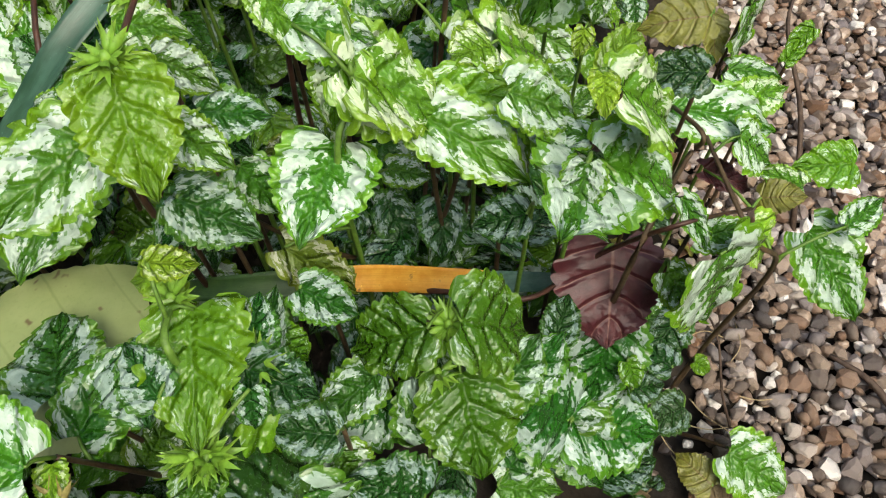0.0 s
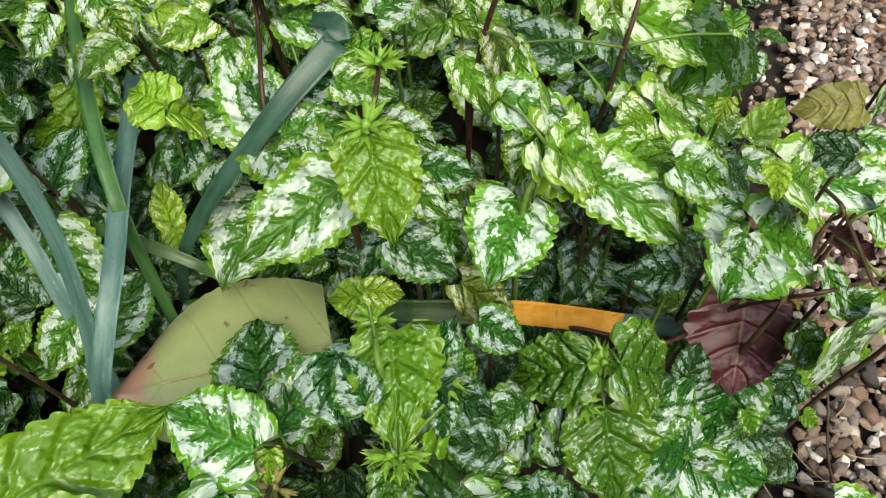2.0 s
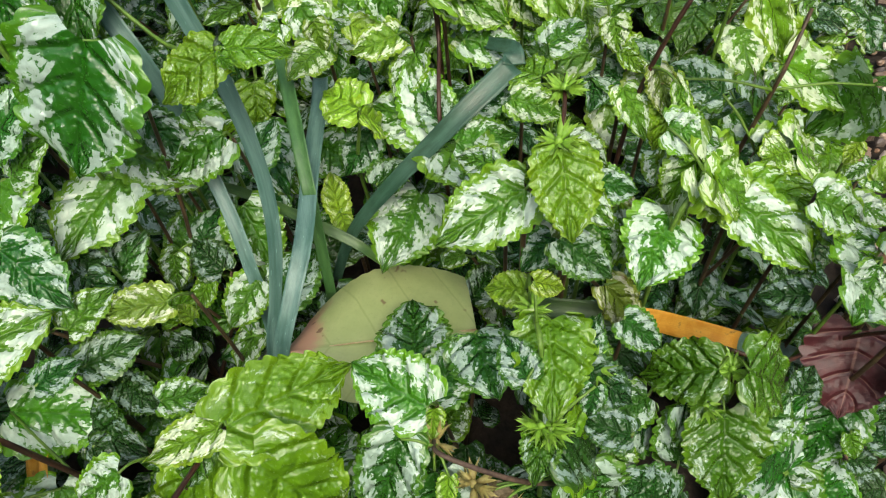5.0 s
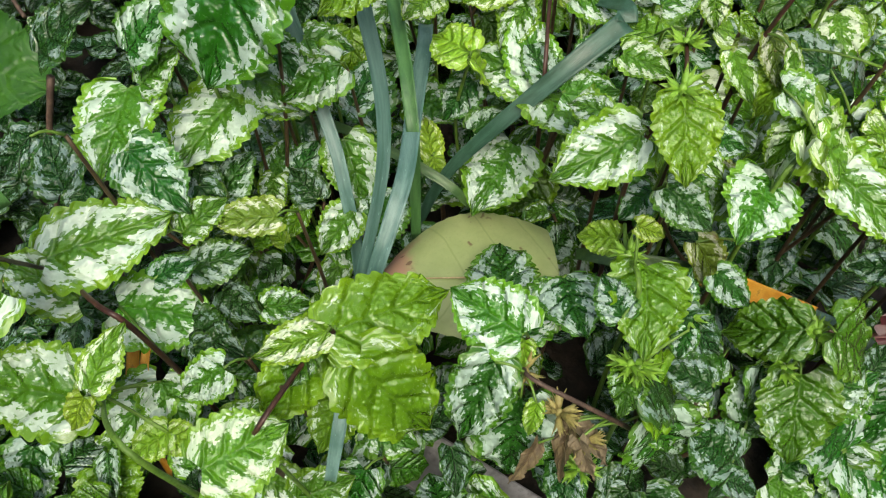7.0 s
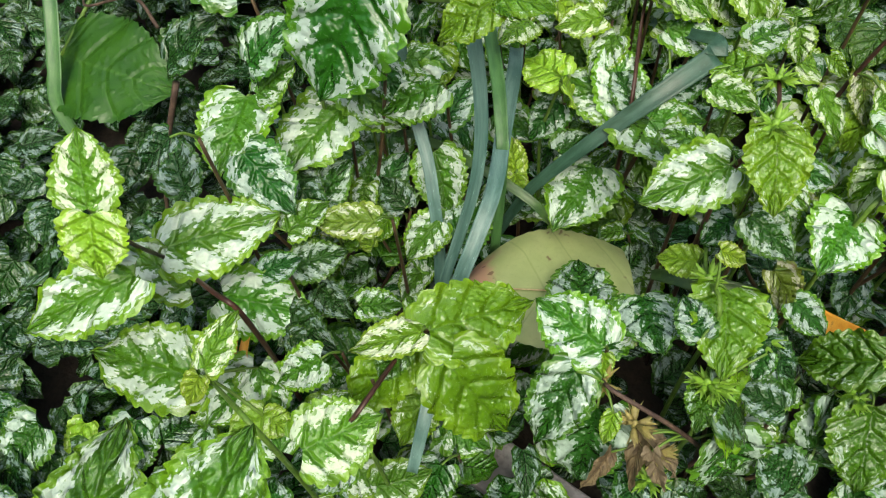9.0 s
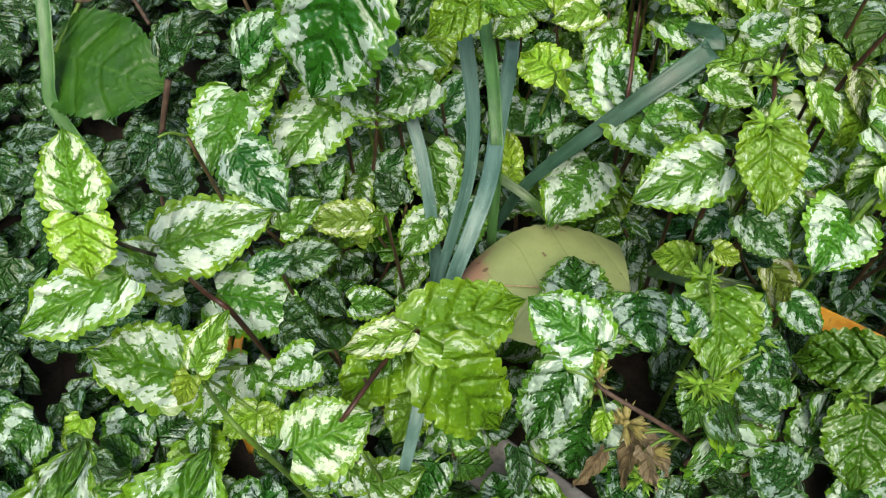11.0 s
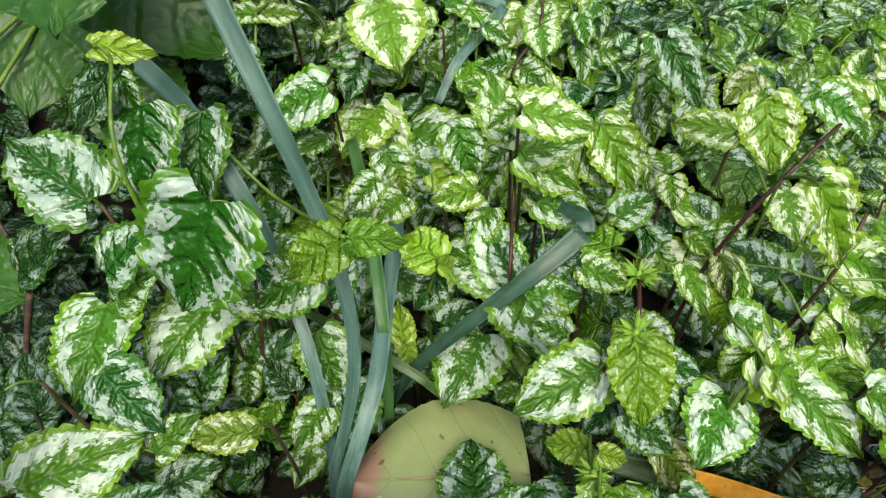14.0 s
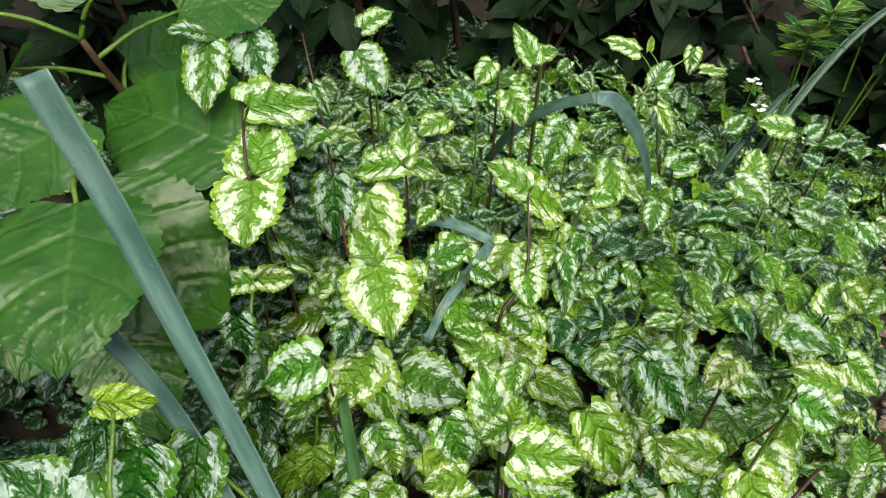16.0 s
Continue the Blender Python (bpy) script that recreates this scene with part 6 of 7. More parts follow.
strap_clump("clump of tall blue-green strap leaves rising from the archangel", (-0.325, 0.115, 0.12), [
    ([(-0.322, 0.112, 0.120), (-0.326, 0.130, 0.180), (-0.322, 0.150, 0.220), (-0.314, 0.168, 0.280), (-0.317, 0.185, 0.330), (-0.330, 0.200, 0.385), (-0.348, 0.209, 0.440), (-0.363, 0.214, 0.487),
      (-0.386, 0.227, 0.528), (-0.411, 0.240, 0.573), (-0.437, 0.254, 0.621), (-0.457, 0.263, 0.665), (-0.478, 0.269, 0.713)],
     (0.009, 0.0115, 0.0175), (0.5, -1.0, 0.5), STRAP, 10),
    ([(-0.335, 0.140, 0.120), (-0.347, 0.165, 0.180), (-0.357, 0.180, 0.215), (-0.373, 0.202, 0.246), (-0.393, 0.223, 0.270), (-0.408, 0.236, 0.305), (-0.418, 0.240, 0.345), (-0.436, 0.248, 0.378),
      (-0.478, 0.274, 0.408), (-0.536, 0.305, 0.418), (-0.600, 0.334, 0.417)],
     (0.011, 0.0120, 0.017), (0.5, -1.0, 0.7), STRAP, -10),
    ([(-0.312, 0.100, 0.130), (-0.308, 0.116, 0.200), (-0.304, 0.150, 0.237), (-0.306, 0.190, 0.256), (-0.322, 0.250, 0.263), (-0.339, 0.315, 0.266), (-0.350, 0.350, 0.268)],
     (0.011, 0.014, 0.013), (0.2, -0.6, 1.0), STRAP, 0),
    ([(-0.306, 0.200, 0.150), (-0.312, 0.222, 0.250), (-0.324, 0.246, 0.277), (-0.342, 0.280, 0.291), (-0.380, 0.347, 0.296), (-0.425, 0.420, 0.285)],
     (0.009, 0.012, 0.013), (0.2, -0.8, 0.8), STRAP_GREEN, 10),
    ([(-0.320, 0.090, 0.130), (-0.300, 0.075, 0.215), (-0.286, 0.038, 0.231), (-0.280, 0.005, 0.219), (-0.276, -0.030, 0.190)],
     (0.010, 0.011, 0.008), (0.2, -0.4, 1.0), STRAP, 0),
])
strap_clump("blue-green strap leaf folded over at its middle", (-0.32, 0.24, 0.12), [
    ([(-0.318, 0.232, 0.130), (-0.300, 0.232, 0.186), (-0.284, 0.238, 0.221), (-0.258, 0.249, 0.258), (-0.230, 0.269, 0.288), (-0.203, 0.291, 0.314), (-0.177, 0.325, 0.330)], (0.009, 0.012, 0.018), (0.2, -0.7, 1.0), STRAP_DARK, 0),
    ([(-0.177, 0.325, 0.330), (-0.181, 0.336, 0.335), (-0.200, 0.352, 0.325), (-0.239, 0.388, 0.303)], (0.018, 0.012, 0.008), (0.2, -0.4, 1.0), STRAP_DARK, 25),
    ([(-0.440, 0.263, 0.200), (-0.405, 0.253, 0.216), (-0.335, 0.232, 0.224), (-0.285, 0.222, 0.216), (-0.262, 0.222, 0.195)], (0.007, 0.009, 0.007), (0.1, -0.6, 1.0), STRAP_DEEP, 0),
])
strap_clump("half-withered strap leaf lying under the archangel, green turning orange", (-0.166, 0.208, 0.188), [
    ([(-0.166, 0.208, 0.188), (-0.150, 0.204, 0.200), (-0.120, 0.200, 0.210), (-0.080, 0.203, 0.211), (-0.060, 0.206, 0.207)], (0.008, 0.016, 0.017), (0.1, -0.7, 1.0), STRAP_DEEP, 0),
    ([(-0.070, 0.204, 0.2105), (-0.045, 0.212, 0.2010), (-0.011, 0.222, 0.182), (0.030, 0.230, 0.164)], (0.015, 0.017, 0.017), (0.1, -0.7, 1.0), STRAP_ORANGE, 0),
    ([(0.028, 0.234, 0.157), (0.045, 0.245, 0.140), (0.087, 0.262, 0.110), (0.11, 0.27, 0.09)], (0.016, 0.015, 0.010), (0.1, -0.7, 1.0), STRAP, 0),
])
strap_clump("withered orange strap leaves low among the archangel", (-0.46, -0.03, 0.09), [
    ([(-0.455, -0.050, 0.08), (-0.455, -0.030, 0.140), (-0.462, 0.010, 0.185), (-0.470, 0.040, 0.205)], (0.010, 0.011, 0.009), (0.1, -0.8, 0.6), STRAP_ORANGE, 0),
    ([(-0.430, -0.048, 0.08), (-0.432, -0.035, 0.150), (-0.440, -0.005, 0.190), (-0.448, 0.020, 0.200)], (0.008, 0.009, 0.007), (0.1, -0.8, 0.6), STRAP_ORANGE, 8),
    ([(-0.640, 0.020, 0.08), (-0.650, 0.050, 0.16), (-0.655, 0.080, 0.20)], (0.010, 0.012, 0.008), (0.3, -0.8, 0.6), STRAP_ORANGE, 8),
])
strap_clump("lone pale green strap leaf at the shady side of the bed", (-0.661, 0.095, 0.176), [
    ([(-0.661, 0.095, 0.176), (-0.683, 0.104, 0.225), (-0.704, 0.114, 0.263), (-0.710, 0.133, 0.289), (-0.721, 0.164, 0.324), (-0.734, 0.185, 0.342)],
     (0.010, 0.013, 0.013), (0.3, -0.6, 1.0), STRAP_GREEN, 0),
])
strap_clump("blue-green strap leaf bent sharply over the far carpet", (-0.36, 0.72, 0.20), [
    ([(-0.390, 0.850, 0.30), (-0.355, 0.840, 0.365), (-0.310, 0.840, 0.410), (-0.253, 0.845, 0.436)], (0.010, 0.015, 0.013), (0.1, -0.8, 0.8), STRAP_DARK, 0),
    ([(-0.253, 0.843, 0.435), (-0.225, 0.860, 0.42), (-0.180, 0.910, 0.33), (-0.140, 1.000, 0.17)], (0.016, 0.022, 0.003), (0.5, -0.7, 0.8), STRAP, -12),
])
strap_clump("kinked strap leaf among the middle archangel", (-0.44, 0.70, 0.20), [
    ([(-0.470, 0.700, 0.26), (-0.437, 0.694, 0.297), (-0.385, 0.686, 0.312), (-0.337, 0.677, 0.307)], (0.008, 0.014, 0.012), (0.1, -0.6, 1.0), STRAP, 0),
    ([(-0.337, 0.677, 0.307), (-0.345, 0.640, 0.302), (-0.363, 0.578, 0.290), (-0.375, 0.540, 0.255)], (0.012, 0.013, 0.009), (0.4, -0.6, 0.8), STRAP, 0),
])
strap_clump("small strap leaves at the back of the bed", (0.0, 1.05, 0.05), [
    ([(0.000, 1.10, 0.06), (0.000, 1.045, 0.120), (0.005, 0.92, 0.18), (0.011, 0.794, 0.215)], (0.010, 0.013, 0.004), (0.3, -0.5, 1.0), STRAP_DARK, 0),
    ([(-0.02, 1.16, 0.06), (0.04, 1.22, 0.22), (0.13, 1.34, 0.36), (0.24, 1.42, 0.46)], (0.012, 0.017, 0.006), (0.4, -0.9, 0.5), STRAP_DARK, 0),
    ([(-0.05, 1.12, 0.05), (-0.03, 1.16, 0.16), (0.03, 1.24, 0.26), (0.06, 1.26, 0.30)], (0.012, 0.014, 0.006), (0.4, -0.9, 0.5), STRAP_DARK, 0),
])

# ---- added board fences that close the garden and cut low sky light ----
def fence(name, a, b, tall):
    """A plain dark board screen from a to b, added to block low sky light."""
    a, b = Vector(a), Vector(b)
    way = b - a
    bm = bmesh.new()
    bmesh.ops.create_cube(bm, size=1.0)
    for v in bm.verts:
        v.co = Vector((v.co.x * way.length, v.co.y * 0.04, (v.co.z + 0.5) * tall))
    me = bpy.data.meshes.new(name)
    bm.to_mesh(me)
    bm.free()
    me.materials.append(BLOCKER)
    ob = new(name, me)
    ob.matrix_basis = Matrix.Translation((a + b) / 2) @ Matrix.Rotation(math.atan2(way.y, way.x), 4, "Z")
    return tagged(ob, "added dark board screen closing the garden and blocking low sky light", "fence", kind="structure")


BLOCKER = rough_material("fence", (0.006, 0.005, 0.004), (0.012, 0.010, 0.008), 0.8, 6.0, 0.003)
fence("sky_block_north", (-2.6, 3.2, -0.1), (2.6, 3.2, -0.1), 1.9)
fence("sky_block_west", (-2.6, -2.0, -0.1), (-2.6, 3.2, -0.1), 1.9)
fence("sky_block_east", (2.6, -2.0, -0.1), (2.6, 3.2, -0.1), 1.9)
fence("sky_block_south", (-2.6, -2.0, -0.1), (2.6, -2.0, -0.1), 1.9)

# ---- the fallen leaf ----
def fallen_mesh():
    """A broad blade, torn off straight at one end and pointed at the other, rolled down along its near edge."""
    verts, uvs, faces, rows, cols = [], [], [], 30, 10
    for i in range(rows + 1):
        u = i / rows
        for j in range(-cols, cols + 1):
            v = j / cols
            far = v < 0
            half = (0.345 if far else 0.54) * (1.0 - abs((u - 0.34) / 0.66) ** 2.1 if u > 0.34 else 1.0 - 0.28 * ((0.34 - u) / 0.34) ** 2) ** 0.8
            x = v * half + 0.005 * math.sin(u * 90) * abs(v) ** 6
            near = abs(((u - 0.22 * abs(v)) * 6.0) % 1.0 - 0.5)
            z = 0.015 * math.sin(math.pi * u) - 0.07 * v * v * (1.0 if far else 1.8) - 0.012 * (near > 0.44) * abs(v) ** 0.3
            z += 0.012 * math.sin(9 * u + 3 * v) + (0.10 * max(0.0, u - 0.8) * 2 if far else 0.0)
            verts.append((x, u, z))
            uvs.append((u, 0.5 + 0.5 * v))
    n = 2 * cols + 1
    for i in range(rows):
        for j in range(2 * cols):
            k = i * n + j
            faces.append((k, k + 1, k + n + 1, k + n))
    return mesh_from("fallen_blade", verts, faces, uvs)


fallen = thing("fallen_leaf", (-0.20, 0.17, 0.19), "large fallen yellow-green leaf browning at one end, half under the archangel", "leaf")
FALLEN_POSE = leaf_pose(Vector((-0.172, 0.178, 0.192)) - fallen.location, Vector((-0.314, 0.122, 0.196)) - fallen.location, 1.0, 0.0, (0.0, 0.02, 1.0))
part("blade", fallen_mesh(), fallen, STYLES["fallen"], "", FALLEN_POSE)
rib_line = [FALLEN_POSE @ Vector((0, u, 0.015 * math.sin(math.pi * u) + 0.002)) for u in (0.0, 0.3, 0.6, 0.95)]
part("midrib", tube_mesh("midrib", rib_line, 0.0012, 0.0005, STRAW, 4, 5), fallen, None, "pale raised midrib")

# ---- hydrangea beside the bed ----
HYDRANGEA = [leaf_mesh("hydrangea_leaf", 90 + n, rows=48, cols=8, teeth=18, width=0.40 + 0.03 * n, lobes=0.05, bite=0.045, fold=0.08 + 0.05 * n, droop=0.12 + 0.1 * n, quilt=0.010,
                       wave=0.02, peak=0.62, edge=0.62, veins=6.0) for n in range(3)]


def hydrangea():
    root = Vector((-0.78, 0.62, ground_z(-0.78, 0.62)))
    ob = thing("hydrangea", root, "hydrangea with broad glossy toothed leaves beside the bed", "shrub")
    rows = [((-0.615, 0.372, 0.522), (-0.545, 0.245, 0.492), 1.15, 0), ((-0.566, 0.528, 0.487), (-0.735, 0.536, 0.519), 0.95, 1), ((-0.660, 0.420, 0.470), (-0.520, 0.390, 0.400), 1.0, 2),
            ((-0.700, 0.480, 0.52), (-0.760, 0.350, 0.50), 1.0, 0), ((-0.720, 0.560, 0.60), (-0.800, 0.620, 0.68), 1.0, 1), ((-0.700, 0.560, 0.48), (-0.560, 0.560, 0.42), 1.0, 0),
            ((-0.680, 0.500, 0.45), (-0.600, 0.380, 0.36), 1.0, 1), ((-0.760, 0.620, 0.50), (-0.680, 0.720, 0.50), 1.0, 2), ((-0.740, 0.440, 0.42), (-0.700, 0.300, 0.34), 1.0, 0),
            ((-0.690, 0.640, 0.56), (-0.590, 0.700, 0.58), 1.0, 0), ((-0.800, 0.500, 0.60), (-0.920, 0.420, 0.62), 1.0, 1), ((-0.820, 0.700, 0.62), (-0.900, 0.800, 0.66), 1.0, 2),
            ((-0.740, 0.720, 0.62), (-0.640, 0.820, 0.64), 1.0, 1), ((-0.860, 0.560, 0.50), (-0.960, 0.600, 0.44), 1.0, 0), ((-0.650, 0.380, 0.36), (-0.560, 0.310, 0.30), 0.9, 1),
            ((-0.730, 0.157, 0.281), (-0.595, 0.151, 0.294), 0.95, 0), ((-0.760, 0.300, 0.36), (-0.820, 0.160, 0.34), 0.9, 2)]
    tops = [Vector((-0.640, 0.400, 0.520)), Vector((-0.74, 0.55, 0.56)), Vector((-0.80, 0.66, 0.60)), Vector((-0.72, 0.42, 0.40))]
    lines = []
    for top in tops:
        line = spline([root, root.lerp(top, 0.5) + Vector((0.02, 0.02, 0.03)), top], 6)
        lines += line
        part("branch", tube_mesh("branch", [root - root, root.lerp(top, 0.5) + Vector((0.02, 0.02, 0.03)) - root, top - root], 0.006, 0.0035, STEM_BROWN, 6, 7), ob)
    for base, tip, width, shape in rows:
        b, t = Vector(base), Vector(tip)
        part("leaf", HYDRANGEA[shape], ob, STYLES["hydrangea"], "", leaf_pose(b - root, t - root, width, 0.0, (0.2, -0.5, 1.0)))
        near = min(lines, key=lambda q: (q - b).length)
        part("petiole", tube_mesh("petiole", [near - root, (near + b) / 2 - root + Vector((0, 0, 0.006)), b - root], 0.0028, 0.0020, STEM_GREEN, 4, 6), ob)
    rng = random.Random(8)
    top = Vector((-0.612, 0.395, 0.560)) - root
    head = part("flower_head", tube_mesh("flower_head", [Vector((-0.004, 0.0, -0.045)), Vector((0, 0, -0.02)), Vector((0, 0, 0.004))], 0.0028, 0.0040, STEM_GREEN, 4, 6), ob, None, "tight cluster of green buds",
                Matrix.Translation(top))
    for k in range(30):
        out = Vector((rng.gauss(0, 1), rng.gauss(0, 1), rng.gauss(0.6, 0.7))).normalized()
        part("bud", BUD, head, CALYX, "", Matrix.Translation(out * rng.uniform(0.008, 0.012)) @ Matrix.Scale(rng.uniform(0.8, 1.3), 4))
    return ob


def bud_mesh():
    bm = bmesh.new()
    bmesh.ops.create_icosphere(bm, subdivisions=1, radius=0.0030)
    me = bpy.data.meshes.new("bud")
    bm.to_mesh(me)
    bm.free()
    return me


BUD = bud_mesh()
hydrangea()

# ---- a dark evergreen behind the bed ----
EVERGREEN = leaf_mesh("evergreen_leaf", 61, rows=20, cols=4, teeth=4, width=0.24, lobes=0.0, bite=0.0, fold=0.14, droop=0.25, quilt=0.006, wave=0.01, peak=0.85, edge=0.9)


def evergreen(x, y, tall, count, seed, style="shrub", size=0.11, label="dark evergreen shrub with long drooping leaves behind the bed"):
    rng = random.Random(seed)
    root = Vector((x, y, ground_z(x, y)))
    ob = thing("evergreen_shrub", root, label, "shrub", "shrubs behind the bed")
    for k in range(5):
        top = Vector((rng.uniform(-0.28, 0.28), rng.uniform(-0.22, 0.12), tall * rng.uniform(0.7, 1.0)))
        part("branch", tube_mesh("branch", [(0, 0, 0), top * 0.5 + Vector((0.02, 0, 0.02)), top], 0.007, 0.003, TWIG, 5, 6), ob)
        for n in range(count // 5):
            f = rng.uniform(0.25, 1.0)
            b = top * f + Vector((0.02, 0, 0.02)) * (1 - abs(2 * f - 1))
            a = rng.uniform(0, 6.283)
            t = b + Vector((math.cos(a), math.sin(a), rng.uniform(-0.9, 0.25))).normalized() * size * rng.uniform(0.8, 1.25)
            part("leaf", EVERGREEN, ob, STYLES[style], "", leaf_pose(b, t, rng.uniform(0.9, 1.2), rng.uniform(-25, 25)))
    return ob


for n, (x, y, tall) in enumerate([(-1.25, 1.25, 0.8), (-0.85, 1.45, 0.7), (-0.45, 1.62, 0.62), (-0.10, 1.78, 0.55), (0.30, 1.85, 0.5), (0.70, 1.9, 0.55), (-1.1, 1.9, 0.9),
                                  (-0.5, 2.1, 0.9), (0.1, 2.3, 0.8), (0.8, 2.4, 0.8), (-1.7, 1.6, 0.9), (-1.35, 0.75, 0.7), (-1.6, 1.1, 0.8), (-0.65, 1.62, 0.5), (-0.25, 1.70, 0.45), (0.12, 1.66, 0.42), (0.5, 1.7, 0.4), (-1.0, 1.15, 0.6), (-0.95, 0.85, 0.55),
                                  # low shrubs added over bare soil to darken the corner where woodruff grows
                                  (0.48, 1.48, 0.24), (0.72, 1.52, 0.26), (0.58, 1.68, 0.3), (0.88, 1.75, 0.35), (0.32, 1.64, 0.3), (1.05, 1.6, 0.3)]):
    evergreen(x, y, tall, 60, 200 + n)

# ---- spurge and woodruff at the far end ----
BLADE = leaf_mesh("narrow_leaf", 62, rows=10, cols=2, teeth=3, width=0.14, lobes=0.0, bite=0.0, fold=0.2, droop=0.15, quilt=0.0, wave=0.01, peak=0.9, edge=0.9)


def spurge(x, y, top):
    root = Vector((x, y, ground_z(x, y)))
    ob = thing("spurge", root, "spurge with bright green narrow leaves in rosettes", "plant", "spurges")
    rng = random.Random(round(x * 100))
    for k in range(3):
        tip = Vector((rng.uniform(-0.06, 0.06), rng.uniform(-0.05, 0.03), top - root.z - 0.04 * k))
        part("stem", tube_mesh("stem", [(0, 0, 0), tip * 0.5, tip], 0.003, 0.002, STEM_GREEN, 4, 6), ob)
        for n in range(14):
            a, f = n * 2.4, 1.0 - 0.03 * (n // 5)
            out = Vector((math.cos(a), math.sin(a), 0.45 - 0.1 * (n // 5))).normalized()
            part("leaf", BLADE, ob, STYLES["mid" if n % 3 else "green"], "", leaf_pose(tip * f, tip * f + out * rng.uniform(0.045, 0.07), 1.0))
    return ob


spurge(0.09, 1.36, 0.40)
spurge(0.33, 1.45, 0.36)
spurge(0.22, 1.52, 0.42)


def woodruff(x, y, z, flowers):
    root = Vector((x, y, ground_z(x, y)))
    ob = thing("sweet_woodruff", root, "sweet woodruff with whorls of thin leaves and small white flowers", "plant", "woodruff")
    rng = random.Random(round(x * 1000))
    top = Vector((0.005, 0, max(0.04, z - root.z)))
    part("stem", tube_mesh("stem", [(0, 0, 0), top * 0.5, top], 0.0012, 0.0008, STEM_GREEN, 3, 5), ob)
    for tier in (0.55, 0.8, 0.97):
        for n in range(7):
            a = n * 0.9 + tier * 5
            out = Vector((math.cos(a), math.sin(a), 0.15)).normalized()
            # lower tiers use the shade-toned leaf style, only the top tier the green
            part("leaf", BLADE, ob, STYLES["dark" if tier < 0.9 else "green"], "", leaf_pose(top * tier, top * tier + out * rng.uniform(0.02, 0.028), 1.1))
    for n in range(flowers):
        at = top + Vector((rng.uniform(-0.010, 0.010), rng.uniform(-0.010, 0.010), rng.uniform(0.003, 0.012)))
        flower = part("flower", tube_mesh("flower", [top - at, (top - at) * 0.5, Vector((0, 0, 0.0006))], 0.0006, 0.0009, STEM_GREEN, 2, 5), ob, None, "small white four-petalled flower", Matrix.Translation(at))
        for k in range(4):
            a = k * 1.571 + n
            part("petal", BLADE, flower, PETAL, "", leaf_pose((0, 0, 0), Vector((math.cos(a), math.sin(a), 0.2)) * 0.0055, 2.6))
    return ob


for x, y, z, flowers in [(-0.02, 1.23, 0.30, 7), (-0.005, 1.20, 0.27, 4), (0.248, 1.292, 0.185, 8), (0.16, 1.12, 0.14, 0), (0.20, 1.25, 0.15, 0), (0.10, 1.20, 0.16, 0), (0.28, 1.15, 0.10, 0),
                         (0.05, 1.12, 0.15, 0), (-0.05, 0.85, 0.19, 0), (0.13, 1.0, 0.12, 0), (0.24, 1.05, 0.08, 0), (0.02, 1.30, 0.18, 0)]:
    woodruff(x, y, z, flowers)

# ---- weathered board under the near carpet, twigs ----
def board():
    ob = thing("weathered_board", (-0.20, 0.03, 0.07), "weathered grey board lying on the soil under the leaves", "board")
    bm = bmesh.new()
    bmesh.ops.create_cube(bm, size=1.0)
    bmesh.ops.subdivide_edges(bm, edges=bm.edges[:], cuts=5, use_grid_fill=True)
    for v in bm.verts:
        v.co.x *= 0.15
        v.co.y *= 0.05
        v.co.z = v.co.z * 0.014 + 0.002 * noise.noise((v.co.x * 30, v.co.y * 60, 2.0))
    bmesh.ops.bevel(bm, geom=[e for e in bm.edges if e.calc_face_angle(0) > 0.8], offset=0.0015, segments=1, affect="EDGES")
    me = bpy.data.meshes.new("board")
    bm.to_mesh(me)
    bm.free()
    me.materials.append(SLATE)
    part("plank", me, ob, None, "", pose(0, 0, 0, 8, 0, -12))


board()


def twig(points, thick, label="thin dry brown twig lying among the stems"):
    o = Vector(points[0])
    ob = thing("twig", o, label, "twig", "twigs")
    part("stick", tube_mesh("stick", [Vector(q) - o for q in points], thick, thick * 0.5, TWIG if thick > 0.0009 else STRAW, 5, 5), ob)


twig([(-0.575, 0.146, 0.310), (-0.590, 0.120, 0.250), (-0.605, 0.100, 0.18), (-0.61, 0.09, 0.10)], 0.0030, "dark cut stem with a pale broken end")
twig([(-0.60, 0.17, 0.34), (-0.64, 0.19, 0.345), (-0.69, 0.18, 0.33), (-0.72, 0.20, 0.32)], 0.0018)
twig([(0.26, 0.20, -0.045), (0.245, 0.22, -0.01), (0.235, 0.26, 0.03), (0.21, 0.29, 0.05)], 0.0016)
twig([(0.38, 0.42, -0.05), (0.372, 0.50, 0.04), (0.350, 0.56, 0.10), (0.36, 0.60, 0.12)], 0.0034, "bare brown woody stem standing by the gravel")
twig([(0.42, 0.19, -0.045), (0.40, 0.24, -0.04), (0.37, 0.27, -0.042)], 0.0045, "dark dead root lying on the gravel")
for k in range(16):
    r = random.Random(400 + k)
    x, y = r.uniform(0.16, 0.30), r.uniform(0.10, 0.40)
    z = max(GRAVEL, ground_z(x, y)) + 0.012
    a = r.uniform(0, 6.28)
    twig([(x, y, z), (x + 0.02 * math.cos(a), y + 0.02 * math.sin(a), z + 0.006), (x + 0.045 * math.cos(a + 0.3), y + 0.045 * math.sin(a + 0.3), z + 0.001)], 0.0007, "thin pale dry straw on the gravel edge")


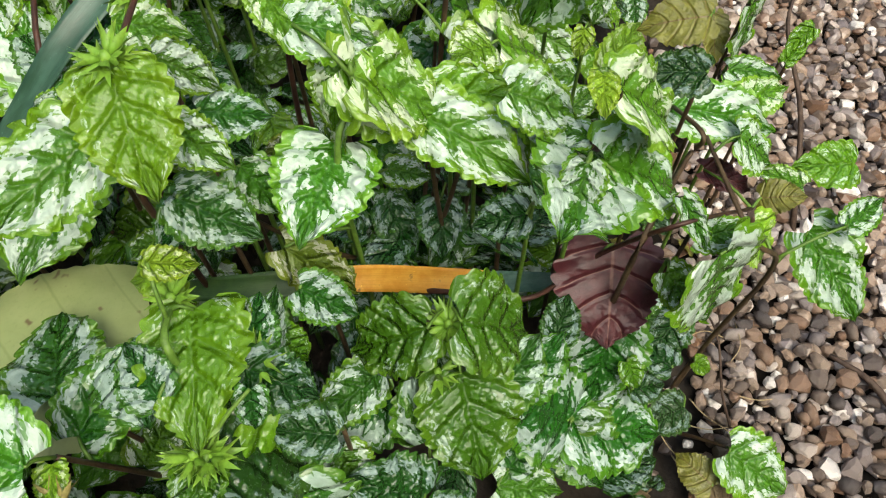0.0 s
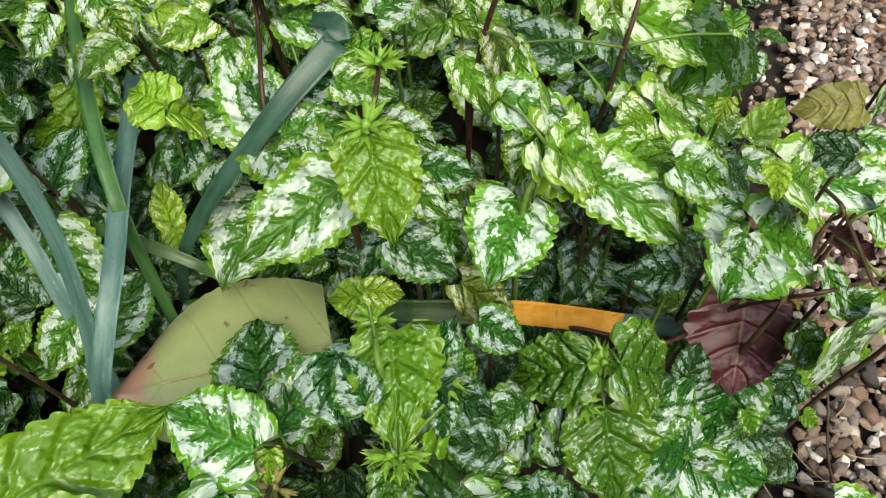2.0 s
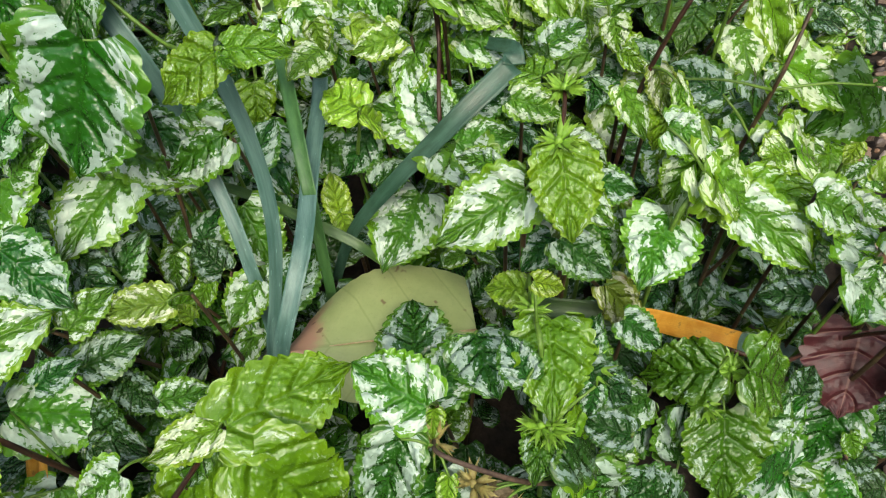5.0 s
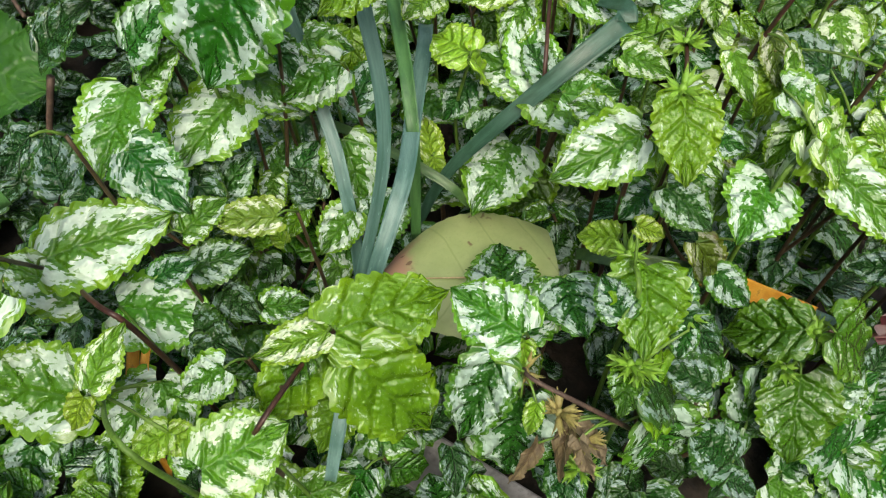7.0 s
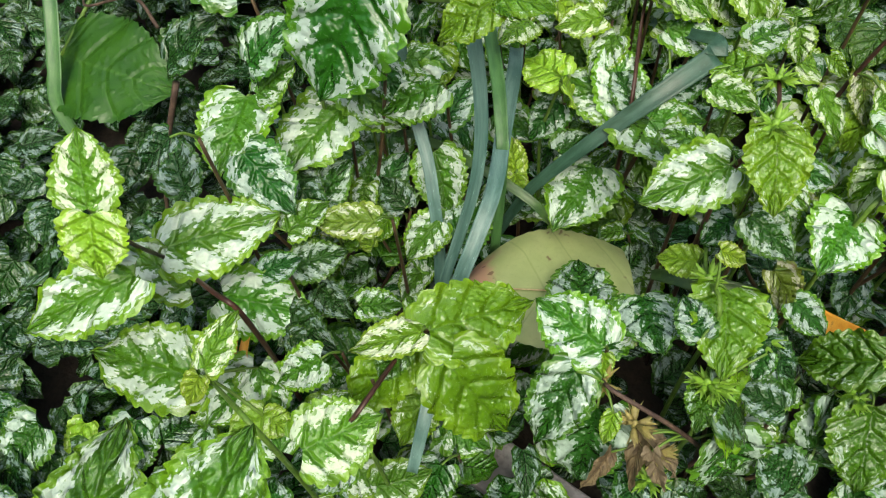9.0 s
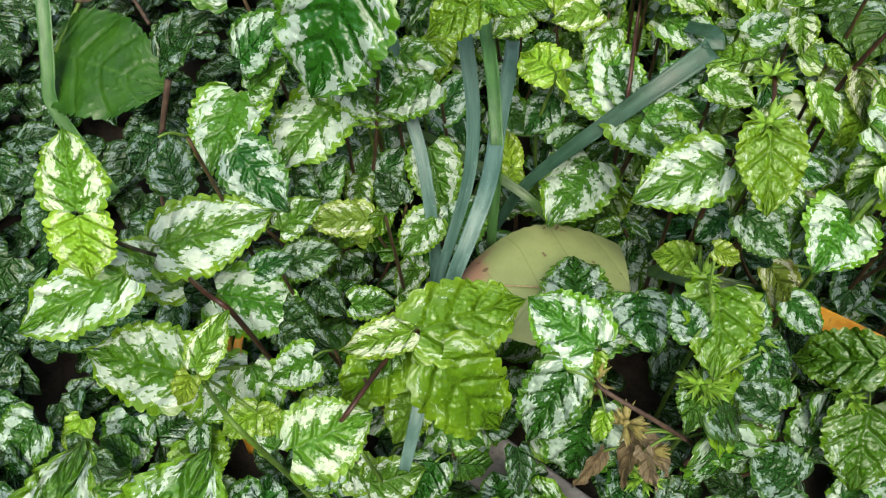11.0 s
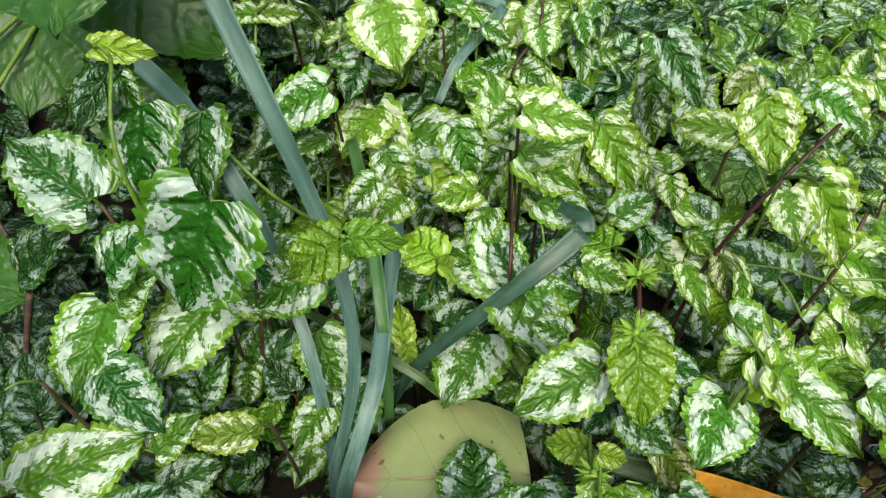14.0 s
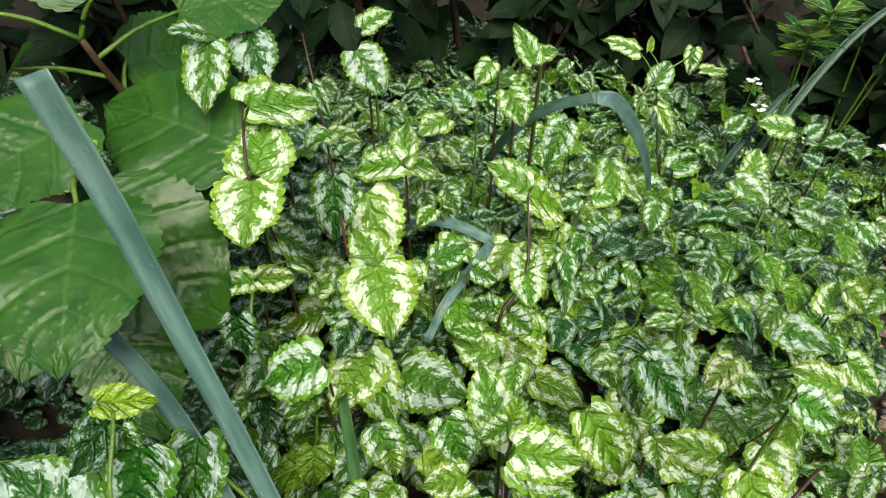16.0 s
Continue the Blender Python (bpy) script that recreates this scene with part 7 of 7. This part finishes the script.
def dead_leaf(x, y, size, style, seed):
    """A shrivelled leaf lying on the soil and gravel."""
    r = random.Random(seed)
    at = Vector((x, y, max(GRAVEL, ground_z(x, y)) + 0.011))
    ob = thing("dead_leaf", at, "small shrivelled brown leaf lying on the gravel edge" if style != "bronze" else "dull olive dying leaf lying on the gravel edge", "leaf", "leaf litter")
    a = r.uniform(0, 6.283)
    tip = Vector((math.cos(a), math.sin(a), r.uniform(-0.1, 0.25))) * size
    part("blade", LEAVES[r.randrange(6)], ob, STYLES[style], "", leaf_pose((0, 0, 0), tip, r.uniform(0.6, 1.0), r.uniform(-30, 30)))


for k in range(34):
    r = random.Random(900 + k)
    y = r.uniform(0.02, 0.62)
    dead_leaf(edge_x(y) + r.gauss(0.012, 0.022), y, r.uniform(0.016, 0.034), ("withered", "withered", "bronze", "litter")[k % 4], 950 + k)


# ---- the carpet of archangel between and below ----
def prototype(seed, tall, tiers, size, styles):
    """A shoot at the origin: a stem with pairs of leaves, each pair turned against the last."""
    rng = random.Random(seed)
    ob = thing("yellow_archangel", (0, 0, 0), "low variegated archangel shoot with silver-streaked toothed leaves", "plant", "archangel carpet")
    lean = Vector((rng.uniform(-0.3, 0.3), rng.uniform(-0.3, 0.3), 1.0)) * tall
    line = [Vector((0, 0, 0)), lean * 0.5 + Vector((0.006, 0, 0)), lean]
    part("stem", tube_mesh("stem", line, 0.0019, 0.0012, STEM_BROWN if seed % 2 else STEM_GREEN, 4, 5), ob)
    spin = rng.uniform(0, 6.28)
    for tier in range(tiers):
        f = (tier + 1) / tiers
        node = lean * (0.25 + 0.75 * f)
        long = size * (1.0 - 0.42 * (f ** 3)) * rng.uniform(0.85, 1.1)
        for s in (0, 1):
            a = spin + tier * 1.57 + s * 3.14 + rng.uniform(-0.3, 0.3)
            out = Vector((math.cos(a), math.sin(a), 0))
            base = node + out * long * 0.25 + Vector((0, 0, 0.006))
            tip = base + (out + Vector((0, 0, rng.uniform(-0.75, 0.1)))).normalized() * long
            part("leaf", SMALL_LEAVES[rng.randrange(4)], ob, STYLES[rng.choice(styles)], "", leaf_pose(base, tip, rng.uniform(0.9, 1.1), rng.uniform(-20, 20)))
            part("petiole", tube_mesh("petiole", [node, (node + base) / 2, base], 0.0009, 0.0008, STEM_GREEN, 2, 4), ob)
    return ob


SPECS = [(0.085, 2, 0.052, ["dark", "frost", "streaked"]), (0.11, 3, 0.052, ["green", "silver", "streaked", "frost"]), (0.095, 2, 0.046, ["streaked", "frost", "silver"]),
         (0.12, 3, 0.050, ["silver", "streaked", "mid", "green"]), (0.08, 2, 0.044, ["frost", "dark", "silver"]), (0.12, 3, 0.048, ["pale", "silver", "streaked"]),
         (0.125, 3, 0.050, ["pale", "silver", "pale"])]
PROTOS = [prototype(51 + n, *spec) for n, spec in enumerate(SPECS)]
rng = random.Random(7)
first = set()
for iy in range(15):
    for ix in range(16):
        y = 0.30 + 0.082 * iy + rng.uniform(-0.03, 0.03)
        x = -0.90 + 0.084 * ix + rng.uniform(-0.03, 0.03)
        if x > edge_x(y) - 0.07 or y > 1.5 or x < -0.62:
            continue
        far = y > 0.45
        # shoots with more shade-toned leaves fill the left edge and the far right
        k = rng.choice((0, 4)) if x < -0.55 else rng.choice((0, 1, 4, 3)) if y > 0.85 and x > -0.08 else rng.choice((1, 3, 5, 6, 6, 2)) if far else rng.choice((0, 2, 4, 1))
        base = ground_z(x, y) - 0.005
        room = canopy(x, y) - (0.0 if far else 0.035) - base
        size = max(0.55, min(1.25, room / (SPECS[k][0] + 0.005))) * rng.uniform(0.9, 1.05)
        m = pose(x, y, base, rng.uniform(-14, 14), rng.uniform(-14, 14), rng.uniform(0, 360)) @ Matrix.Scale(size, 4)
        if k in first:
            made = copy_thing(PROTOS[k], m)
            made.scale = m.to_scale()
        else:
            first.add(k)
            PROTOS[k].matrix_basis = m

TINY = [leaf_mesh("carpet_leaf", 80 + n, rows=14, cols=3, teeth=5, fold=0.1 + 0.08 * n, droop=0.12 + 0.1 * n, wave=0.03) for n in range(3)]


def carpet(count):
    """The lower leaves, too many to tell apart; shade is put into the dark ones' colour."""
    rng = random.Random(21)
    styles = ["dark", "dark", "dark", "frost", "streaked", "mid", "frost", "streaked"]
    shapes = []
    for me in TINY:
        co = np.array([v.co[:] for v in me.vertices])
        uv = np.zeros((len(co), 2))
        for loop, data in zip(me.loops, me.uv_layers[0].data):
            uv[loop.vertex_index] = data.uv
        shapes.append((co, uv, np.array([p.vertices[:] for p in me.polygons])))
    verts, uvs, faces, kinds, total = [], [], [], [], 0
    made = 0
    while made < count:
        x, y = rng.uniform(-1.35, 0.35), rng.uniform(-0.36, 1.75)
        inside = edge_x(y) - x
        if inside < 0.015 or rng.random() > 0.35 + inside * 3:
            continue
        if x > -0.12 and y < 0.26 and rng.random() < 0.55:
            continue
        z = ground_z(x, y)
        lift = rng.uniform(0.012, max(0.03, canopy(x, y) - z - (0.075 if x < -0.55 or x > -0.12 and y < 0.26 else 0.050)))
        a = rng.uniform(0, 6.283)
        size = rng.uniform(0.026, 0.046) if lift < 0.05 else rng.uniform(0.034, 0.056)
        base = Vector((x, y, z + lift))
        tip = base + Vector((math.cos(a), math.sin(a), rng.uniform(-0.7, 0.3))).normalized() * size
        m = np.array(leaf_pose(base, tip, rng.uniform(0.85, 1.1), rng.uniform(-35, 35)))
        co, uv, quads = shapes[rng.randrange(3)]
        verts.append(co @ m[:3, :3].T + m[:3, 3])
        uvs.append(uv)
        faces.append(quads + total)
        # leaves near the soil and at both sides take only the shade-toned style
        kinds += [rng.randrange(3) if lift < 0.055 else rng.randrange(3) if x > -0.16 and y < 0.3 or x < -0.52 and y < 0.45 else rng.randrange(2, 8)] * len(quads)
        total += len(co)
        made += 1
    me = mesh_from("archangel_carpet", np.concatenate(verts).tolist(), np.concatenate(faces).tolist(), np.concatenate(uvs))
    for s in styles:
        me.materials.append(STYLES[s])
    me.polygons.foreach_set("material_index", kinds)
    return tagged(new("archangel_carpet", me), "dense lower leaves of variegated archangel, shade painted into the deepest ones", "groundcover", kind="stuff")


carpet(6200)
